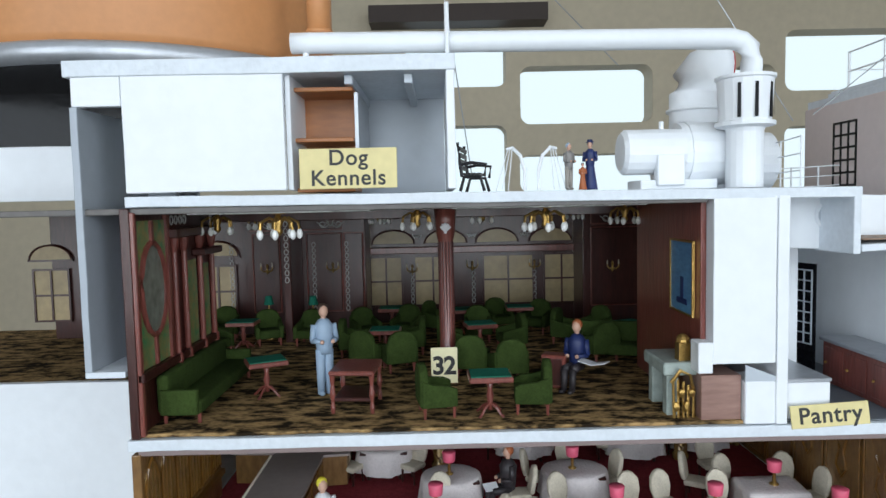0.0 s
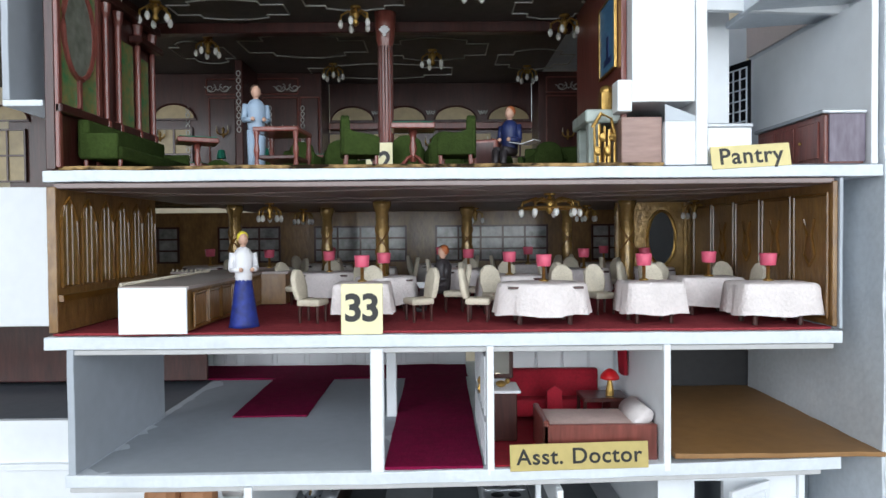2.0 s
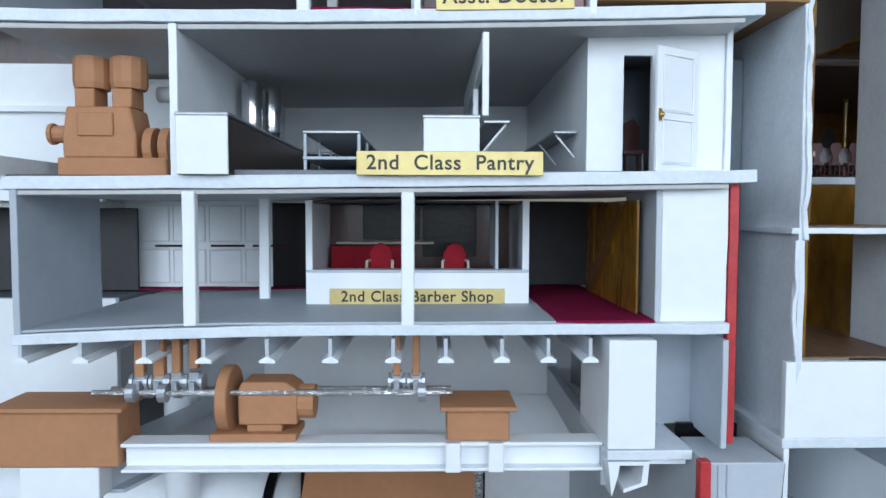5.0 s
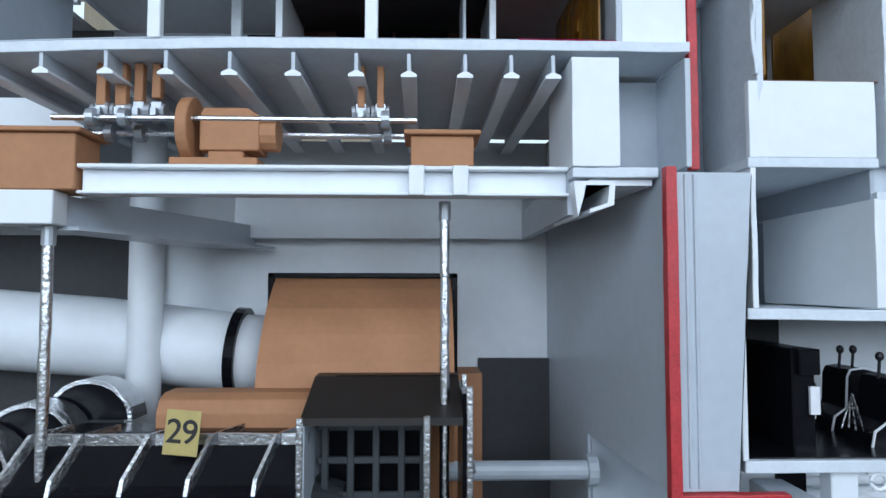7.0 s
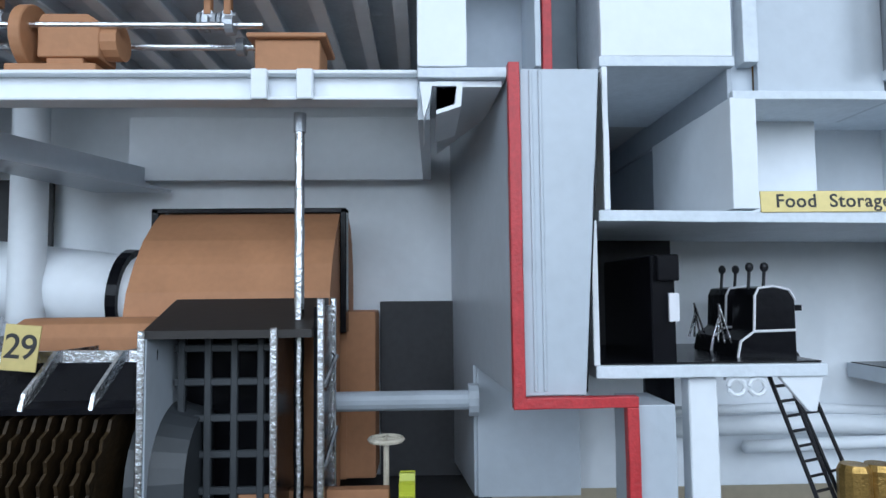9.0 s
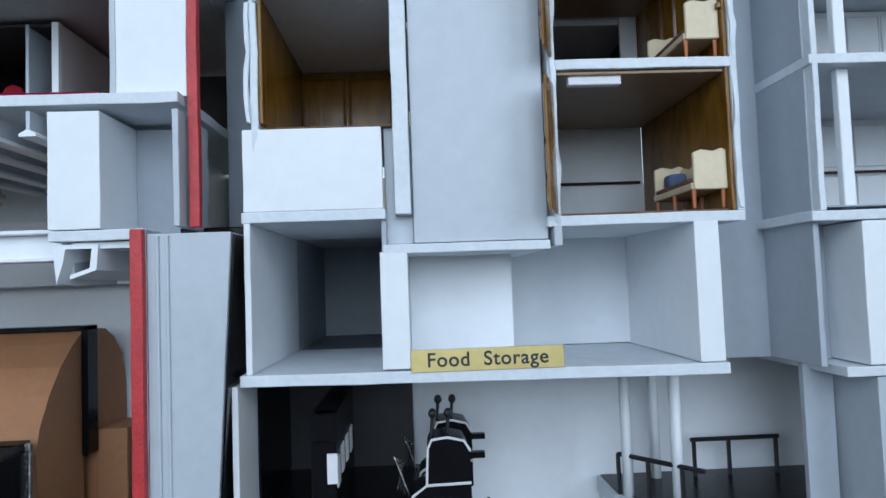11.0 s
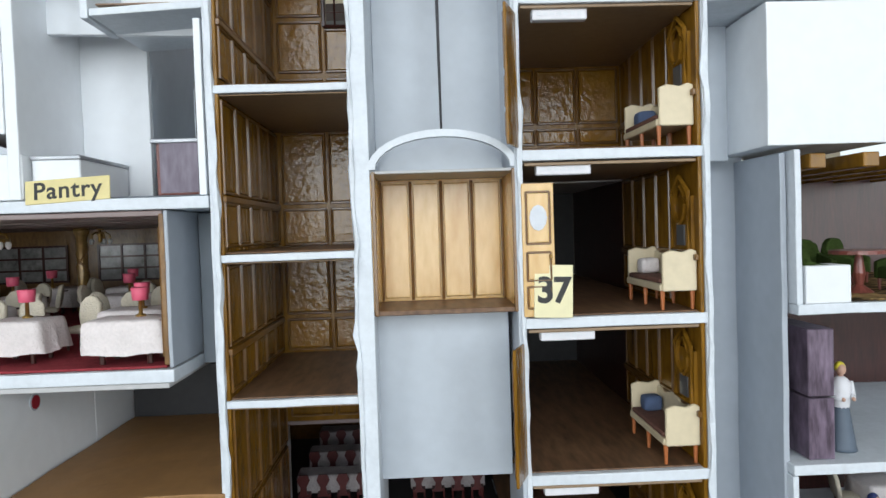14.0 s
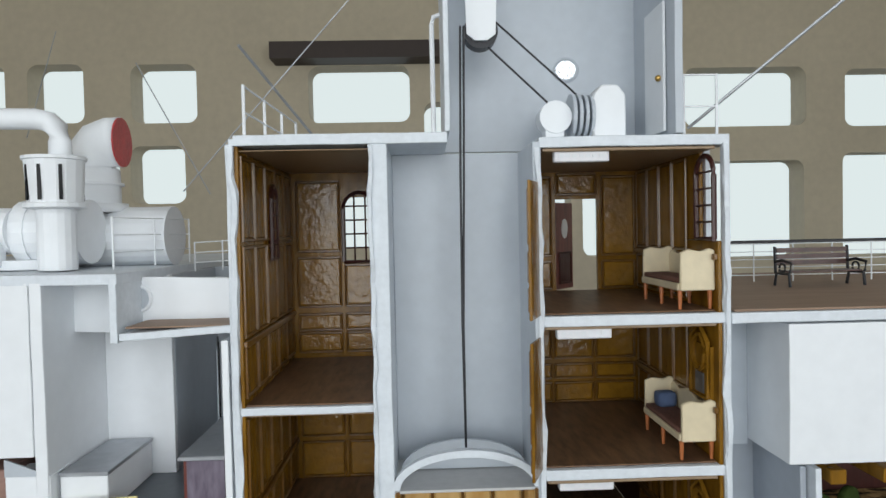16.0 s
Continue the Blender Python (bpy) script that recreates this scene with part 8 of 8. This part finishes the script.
for z, front in ((985, 0), (913, 0), (834.5, 1), (760, 0), (684.5, 0), (610, 0), (535, 0)):
    lab = "open golden panelled lift gate door" if not front else "pale golden panelled door with an oval pane"
    t = thing("lift_door", lab, "door", "lift doors", at=(393.6, -0.6, z), turn=0 if front else -112)
    w = 15 if front else 18
    bm = bmesh.new()
    cube(bm, 0, w, -1.4, 0, 0, 62)
    part("leaf", bevelled(bm, 0.3), PINE if front else OAK, t)
    raised_panels(t, [(2, w - 2, 4, 14), (2, w - 2, 17, 30), (2, w - 2, 34, 58)], "y", -1.4, -0.8, PINE if front else OAK, 0.7, OAK_TRIM)
    if front:
        bm = bmesh.new()
        extrude_outline(bm, [(7.5 + 4 * math.cos(a * 0.524), 46 + 6 * math.sin(a * 0.524)) for a in range(12)], "y", -2.6, -1.8)
        part("oval_pane", bm, STEEL, t, "embossed oval")
        bm = bmesh.new()
        ball(bm, (13, -2.4, 28), 0.9)
        part("knob", bm, GOLD, t)
sign("37", 398, 416, 834, 858.5, -3.2, LABEL_PALE, "pale yellow number card reading 37", 2, 16.5, 2)

t = thing("lift_car", "honey pine lift car with an arched pale top", "lift", at=(358, 1, 837))
for nm, a, mt in (("floor", (-34, 34, 0, 42, 0, 2.4), PARQUET), ("back", (-33, 33, 41, 43, 2.4, 66), PINE), ("side", (-34, -32.4, 0, 42, 2.4, 66), PINE), ("side", (32.4, 34, 0, 42, 2.4, 66), PINE), ("ceiling", (-34, 34, 0, 43, 66, 67.4), CEIL)):
    bm = bmesh.new()
    cube(bm, *a)
    part(nm, bevelled(bm, 0.3), mt, t)
for k in range(4):
    bm = bmesh.new()
    cube(bm, -31 + k * 16, -17.5 + k * 16, 39.6, 41, 4, 64)
    part("board", bevelled(bm, 0.6), PINE, t)
for x in (-32, -16.2, -0.2, 15.8, 31.8):
    bm = bmesh.new()
    rod(bm, (x, 39.8, 3), (x, 39.8, 65), 0.9, seg=6)
    part("batten", bm, OAK_TRIM, t)
for x in (-33.4, 31.6):
    bm = bmesh.new()
    cube(bm, x, x + 1.8, -1, 1, 0, 67)
    part("jamb", rough_up(bevelled(bm, 0.3), 0.2), OAK_TRIM, t)
n = 16
outer = [(35 * math.cos(math.pi * k / n), 68 + 18 * math.sin(math.pi * k / n)) for k in range(n + 1)]
inner = [(31.5 * math.cos(math.pi * k / n), 68 + 14.6 * math.sin(math.pi * k / n)) for k in range(n, -1, -1)]
bm = bmesh.new()
extrude_outline(bm, outer + inner, "y", -1, 3)
part("arch", bm, EDGE, t, "pale painted arch")
bm = bmesh.new()
extrude_outline(bm, inner[::-1], "y", 26, 28)
part("arch_back", bm, PALE, t)
t = thing("lift_cable", "thin black twin cable from the winch wheel to the lift", "cable", at=(358, 6, 922))
for dx in (0, 1.6):
    bm = bmesh.new()
    pipe(bm, [(0, 0, 0), (dx * 0.3 - 0.5, 0, 60), (dx, 0, 130), (dx + 1.5, 4, 200)], 0.55, 6)
    part("strand", bm, GUNMETAL, t)
# winch room on the roof
board("wall_winch_room_back", 352, 460, 58, 62, 1068, 1190, PALE, "pale blue winch room wall", uneven=0.2)
board("wall_winch_room_right", 458, 462, 0, 58, 1068.5, 1190, PALE, "pale blue winch room side with a door", uneven=0.2)
board("wall_winch_room_left", 351, 353.5, 2, 58, 1071.5, 1190, EDGE, "thin pale wall", uneven=0.3)
board("roof_winch_room", 352, 462, 4, 62, 1190.5, 1194, EDGE, "pale roof board")
t = thing("winch_room_door", "white narrow door with brass handle on the side wall", "door", at=(457.6, 10, 1071))
bm = bmesh.new()
cube(bm, -1.4, 0, 0, 26, 0, 62)
part("leaf", bevelled(bm, 0.3), WHITE, t)
bm = bmesh.new()
ball(bm, (-2.4, 4, 26), 1.6)
part("handle", bm, GOLD, t)
t = thing("porthole", "small chromed porthole in the winch room", "porthole", at=(420, 57.6, 1112))
bm = bmesh.new()
pipe(bm, [(6.4 * math.cos(a * 0.3927), 0, 6 * math.sin(a * 0.3927)) for a in range(17)], 1.0, 6)
part("ring", bm, PALE, t)
bm = bmesh.new()
extrude_outline(bm, [(5.8 * math.cos(a * 0.3927), 5.4 * math.sin(a * 0.3927)) for a in range(16)], "y", -0.4, 0)
part("glass", bm, SILVER, t)
t = thing("pulley_block", "white housing with a black pulley wheel", "pulley", at=(370, 22, 1122))
bm = bmesh.new()
rod(bm, (0, -4, 0), (0, 4, 0), 8.4, seg=22)
part("pulley", bm, GUNMETAL, t)
bm = bmesh.new()
extrude_outline(bm, [(-7, -2), (-3, -5), (3, -5), (7, -2), (9, 60), (-9, 60)], "y", -6, -4.2)
part("housing", bm, WHITE, t)
t = thing("winch_motor", "white winch motor with a ribbed drum", "motor", at=(418, 24, 1068))
bm = bmesh.new()
extrude_outline(bm, [(6, 0.2), (22, 0.2), (22, 22), (18, 27), (10, 27), (6, 22)], "y", -8, 10)
part("body", bevelled(bm, 0.8), WHITE, t)
for k in range(4):
    bm = bmesh.new()
    rod(bm, (-4 + k * 3, 0, 13), (-2.4 + k * 3, 0, 13), 11 - 0.2 * k, seg=20)
    part("drum_flange", bm, PALE, t)
bm = bmesh.new()
rod(bm, (-12, -6, 12), (-12, 6, 12), 8, seg=18)
cube(bm, -17, -8, -5, 5, 0.2, 10)
part("pulley", bm, WHITE, t)
for a, b in (((372, 20, 1116), (408, 20, 1082)), ((378, 24, 1128), (424, 24, 1086))):
    t = thing("winch_rope", "thin black rope to the winch drum", "rope", "winch ropes")
    bm = bmesh.new()
    rod(bm, a, b, 0.55, seg=5)
    part("strand", bm, GUNMETAL, t)
railing("railing", ((258, 6, 1071), (262, 112, 1071)), 24, WHITE, 4, "thin white wire railing on the roof", 2, 0.8)
railing("railing", ((262, 112, 1071), (350, 112, 1071)), 13, WHITE, 4, "low white railing at the back of the roof", 1, 0.6)
railing("railing", ((466, 10, 1068), (482, 10, 1068)), 30, WHITE, 2, "thin white railing on the roof corner", 2, 0.7)
t = thing("bent_frame", "white bent pipe frame on the roof", "frame", at=(346, 12, 1071))
bm = bmesh.new()
pipe(bm, [(0, 0, 0), (0, 0, 52), (1, 0, 56), (4, 0, 57)], 1.2, 8)
part("tube", bm, WHITE, t)
for a, b in (((476, 30, 1075), (560, -20, 1150)), ((250, 30, 1120), (283, 100, 1074))):
    t = thing("rigging_wire", "grey rigging rope with a shackle", "rope", "rigging wires")
    bm = bmesh.new()
    rod(bm, a, b, 0.8, seg=6)
    part("rope", bm, STEEL, t)

# dining saloon glimpsed beyond the shaft
board("floor_saloon", 180, 560, 121.5, 330, 673, 678, EDGE, DECK)
# added dark boards round the saloon, so light enters only from the front
board("wall_saloon_left", 178, 182, 122, 333, 679, 754, DARKBOARD, "added dark end board that keeps light out of the saloon", uneven=0.1)
board("wall_saloon_right", 558, 562, 122, 333, 679, 754, DARKBOARD, "added dark end board that keeps light out of the saloon", uneven=0.1)
board("wall_saloon_front_right", 484, 519, 118, 121, 600, 757, DARKBOARD, "added dark board that closes a light leak beside the saloon", uneven=0.1)
board("carpet_saloon", 184, 556, 124, 328, 678.2, 679, DARKBOARD, "dark tiled saloon floor", uneven=0.1)
board("wall_saloon_back", 180, 560, 330, 333, 678, 756, OAK_TRIM, "glossy carved saloon wall", uneven=0.1)
board("ceiling_saloon", 180, 560, 121.5, 330, 752.5, 755, DIN_CEIL, "aged ceiling board", uneven=0.1)
for k in range(8):
    t = thing("wall_mirror", "dim grey mirror on the saloon wall", "mirror", "saloon panels", at=(268 + k * 28, 329, 700))
    bm = bmesh.new()
    extrude_outline(bm, [(-6, 0), (6, 0), (6, 30), (3, 36), (-3, 36), (-6, 30)], "y", -1, 0)
    part("glass", bm, material("grey_pane_%d" % k, (0.06, 0.06, 0.065), 0.35, vary=0.4), t)
for x in (296, 372, 430):
    t = thing("saloon_column", "slim gilded column in the dark saloon", "column", "saloon columns", at=(x, 250, 679))
    bm = bmesh.new()
    lathe(bm, [(2.6, 0), (2.6, 3), (1.7, 5), (1.7, 66), (2.6, 70), (2.8, 73.4)], 10)
    part("shaft", bm, GOLDWOOD, t, smooth=True)
# white lace cloth with the saloon's low light put into its colour
DIM_CLOTH = material("dimmed_lace_cloth", (0.42, 0.38, 0.38), 0.9, vary=0.25, scale=120, bump=1.2, bump_scale=620, spec=0.1)
CHAIRWOOD = material("dark_red_chair", (0.10, 0.02, 0.02), 0.4, vary=0.4)
first_table = None
for y in (176, 226, 280):
    for x in (278, 360, 445):
        t = thing("saloon_table", "long saloon table under a white cloth", "table", "saloon tables", at=(x, y, 679))
        bm = bmesh.new()
        cube(bm, -27, 27, -9, 9, 10, 23)
        part("cloth", rough_up(bevelled(bm, 1), 0.6, 120), DIM_CLOTH, t)
        for s in (-24, 24):
            bm = bmesh.new()
            rod(bm, (s, 0, 0), (s, 0, 10.4), 1.4, seg=8)
            part("leg", bm, CHAIRWOOD, t)
        for dx in (-21, -7, 7, 21):
            c = thing("saloon_chair", "dark red carved saloon chair", "chair", "saloon chairs", at=(x + dx, y - 14, 679))
            bm = bmesh.new()
            cube(bm, -4.4, 4.4, -1, 6, 10, 12)
            part("seat", bm, CHAIRWOOD, c)
            bm = bmesh.new()
            extrude_outline(bm, [(-2.6, 12), (2.6, 12), (2, 17), (4.6, 22), (3, 26), (-3, 26), (-4.6, 22), (-2, 17)], "y", -2, -0.6)
            part("backrest", bm, CHAIRWOOD, c)
            for sx in (-3.8, 3.8):
                for sy in (-1, 5):
                    bm = bmesh.new()
                    rod(bm, (sx, sy, 0), (sx, sy, 10.2), 0.6, seg=5)
                    part("leg", bm, CHAIRWOOD, c)

# ---- next section ----
board("deck_boards", 486, 760, 2, 228, 984.2, 985.4, WOODDECK, "brown wooden promenade deck", uneven=0.1)
t = thing("park_bench", "brown slatted bench with black scrolled iron ends", "bench", at=(592, 108, 985.6), turn=4)
for k in range(4):
    bm = bmesh.new()
    cube(bm, -24, 24, -7 + k * 3.4, -4.4 + k * 3.4, 9, 10)
    part("seat_slat", bm, MAHOG, t)
for k in range(3):
    bm = bmesh.new()
    cube(bm, -24, 24, 7, 8.2, 13 + k * 4, 16 + k * 4)
    part("back_slat", bm, MAHOG, t)
for x in (-25, 25):
    bm = bmesh.new()
    pipe(bm, [(x, -8, 0), (x, -7, 8), (x, 6, 8), (x, 8, 0)], 1, 6)
    pipe(bm, [(x, 7, 8), (x, 8, 25)], 1, 6)
    pipe(bm, [(x, -8, 9), (x, -9, 15), (x, 0, 16.5), (x, 7, 15)], 1, 6)
    pipe(bm, [(x, 3 * math.cos(a * 0.6), 11.5 + 3 * math.sin(a * 0.6)) for a in range(11)], 0.7, 5)
    part("iron_end", bm, GUNMETAL, t)
r1 = railing("railing", ((488, 150, 985), (760, 140, 985)), 27, WHITE, 11, "white promenade railing with a dark top rail", 5, 0.5)
bm = bmesh.new()
rod(bm, (488, 150, 1013), (760, 140, 1013), 1.1, seg=6)
part("handrail", bm, GUNMETAL, r1, "dark handrail")
board("wall_far_block_side", 484, 511, 40, 44, 908, 979, PALE, "pale wall beside the white block", uneven=0.2)
t = thing("dark_vent", "black square opening in the pale wall", "vent", at=(494, 39.6, 948))
bm = bmesh.new()
cube(bm, -9, 6, -0.8, 0, 0, 26)
part("opening", bm, BLACK, t)
for x, z0, z1 in ((497, 640, 905), (491, 560, 700)):
    t = thing("hanging_wire", "thin black wire hanging in the gap", "wire", "hanging wires", at=(x, 46, z0))
    bm = bmesh.new()
    pipe(bm, [(0, 0, 0), (1, 0, (z1 - z0) * 0.3), (-1, 0, (z1 - z0) * 0.7), (0, 0, z1 - z0)], 0.45, 5)
    part("strand", bm, GUNMETAL, t)
# smoking lounge
board("carpet_far_lounge", 527, 760, 3, 148, 835.7, 837, LOUNGE_CARPET, "flecked brown carpet", uneven=0.3)
for k in range(6):
    t = thing("ceiling_beam", "brown wooden ceiling beam", "beam", "far lounge beams", at=(536 + k * 26, 2, 900))
    bm = bmesh.new()
    cube(bm, -4, 4, 0, 146, 0, 7)
    part("timber", bevelled(bm, 0.5), OAK, t)
t = thing("wood_column", "brown wooden column", "column", at=(548, 50, 837))
bm = bmesh.new()
lathe(bm, [(5, 0), (5, 10), (3, 14), (3, 56), (4.5, 62)], 12)
part("shaft", bm, OAK, t)
t = thing("round_table", "red-brown round wooden pedestal table on the carpet", "table", at=(574, 30, 837))
bm = bmesh.new()
lathe(bm, [(14, 20), (14, 22)], 20)
part("tabletop", bm, MAHOG_LIT, t)
bm = bmesh.new()
lathe(bm, [(7, 0), (2, 4), (3, 10), (1.6, 20)], 12)
part("pedestal", bm, MAHOG_LIT, t)
for x, y, a in ((538, 16, 100), (598, 30, -90), (572, 70, 0), (600, 80, 30)):
    copy_thing(first, place(x, y, 837, a))
t = thing("white_box", "white painted box at the cut edge", "box", at=(540, 2, 835.6))
bm = bmesh.new()
cube(bm, -12, 10, -2, 14, 0, 18)
part("box", bevelled(bm, 0.4), WHITE, t)
# maid's room and saloon below
t = thing("mottled_cabinet", "tall mottled purple foil cabinet", "cabinet", at=(539, 6, 758.6))
FOIL = material("mottled_purple_foil", (0.24, 0.18, 0.25), 0.3, second=(0.07, 0.05, 0.07), scale=110, stretch=(2.5, 1, 0.5), metal=0.2)
for z0, z1 in ((0, 30), (31, 64)):
    bm = bmesh.new()
    cube(bm, -7, 6, 0, 40, z0, z1)
    part("unit", bevelled(bm, 0.5), FOIL, t)
doll("blonde doll in a blue-grey dress and white apron", place(557, 20, 758.6, 0), SHIRT, material("doll_slate_paint", (0.10, 0.13, 0.17), 0.6), HAIR_Y, skirt=True, height=44)
t = thing("cream_wardrobe", "cream and brown wooden wardrobe", "wardrobe", at=(537, 6, 683.6))
bm = bmesh.new()
cube(bm, -13, 11, 0, 30, 0.2, 40)
part("body", bevelled(bm, 0.5), PINE, t)
bm = bmesh.new()
cube(bm, -2, 11, -1.4, 0, 3, 37)
part("door", bevelled(bm, 0.5), CREAMWOOD, t)
bm = bmesh.new()
cube(bm, -14, 12, -1.6, 31, 40, 42)
part("cornice", bevelled(bm, 0.4), PINE, t)
t = thing("cream_chair", "cream carved chair beside the wardrobe", "chair", at=(556, 12, 683.6))
bm = bmesh.new()
cube(bm, -5, 5, -5, 5, 10, 12)
part("seat", bevelled(bm, 0.5), CREAMWOOD, t)
bm = bmesh.new()
extrude_outline(bm, [(-5, 12), (-3, 12), (-2, 26), (-5, 28)], "y", -4, 4)
part("backrest", bm, CREAMWOOD, t)
for sx in (-4, 4):
    for sy in (-4, 4):
        bm = bmesh.new()
        rod(bm, (sx, sy, 0), (sx, sy, 10.4), 0.9, seg=6)
        part("leg", bm, CREAMWOOD, t)
doll("dark-haired doll in a white shirt and navy trousers", place(578, 26, 683.6, 20), SHIRT, NAVY, NAVY, height=48)
for x, y in ((580, 70), (620, 60), (640, 110)):
    copy_thing(tb, place(x, y, 683.6))
    copy_thing(td, place(x, y, 683.6))
    copy_thing(ch, place(x - 22, y, 683.6, 80))
for z in (607, 532):
    x = 541
    t = thing("deck_post", "white painted square post between decks", "post", "deck posts", at=(x, 8, z + 2))
    bm = bmesh.new()
    cube(bm, -3, 3, 0, 5, 0, 70)
    part("shaft", bevelled(bm, 0.5), WHITE, t)
    board("lino_far_corridor", 524, 760, 3, 118, z + 2.2, z + 3, GREY, "grey painted deck", uneven=0.1)
    board("carpet_far_corridor", 524, 760, 72, 116, z + 3.1, z + 4.4, BLUE_CARPET, "dark blue carpet runner", uneven=0.6)
    t = thing("handrail", "dark brown wooden handrail on the corridor wall", "handrail", "corridor handrails", at=(530, 117, z + 36))
    bm = bmesh.new()
    rod(bm, (0, 0, 0), (200, 0, 0), 0.9, seg=8)
    part("rail", bm, MAHOG, t)
raised_panels(bpy.data.objects["wall_far_corridor_back"], [(526 + k * 24, 548 + k * 24, z0, z0 + 28) for k in range(8) for z0 in (538, 572, 613, 646)], "y", 119.9, -0.8, WHITE, 0.4, MOULD)
board("wall_far_low_block", 540, 600, 0, 60, 458, 527, WHITE, "white boxed wall")
board("wall_far_low_gap", 524, 540, 30, 34, 380, 527, GREY, "grey wall of the gap")
board("wall_far_lowest", 544, 760, 2, 60, 300, 452, PALE, "pale painted lower wall")
board("wall_saloon_base", 324.5, 390.5, 118, 121, 560, 672.5, OAK, "golden varnished board below the saloon", uneven=0.1)
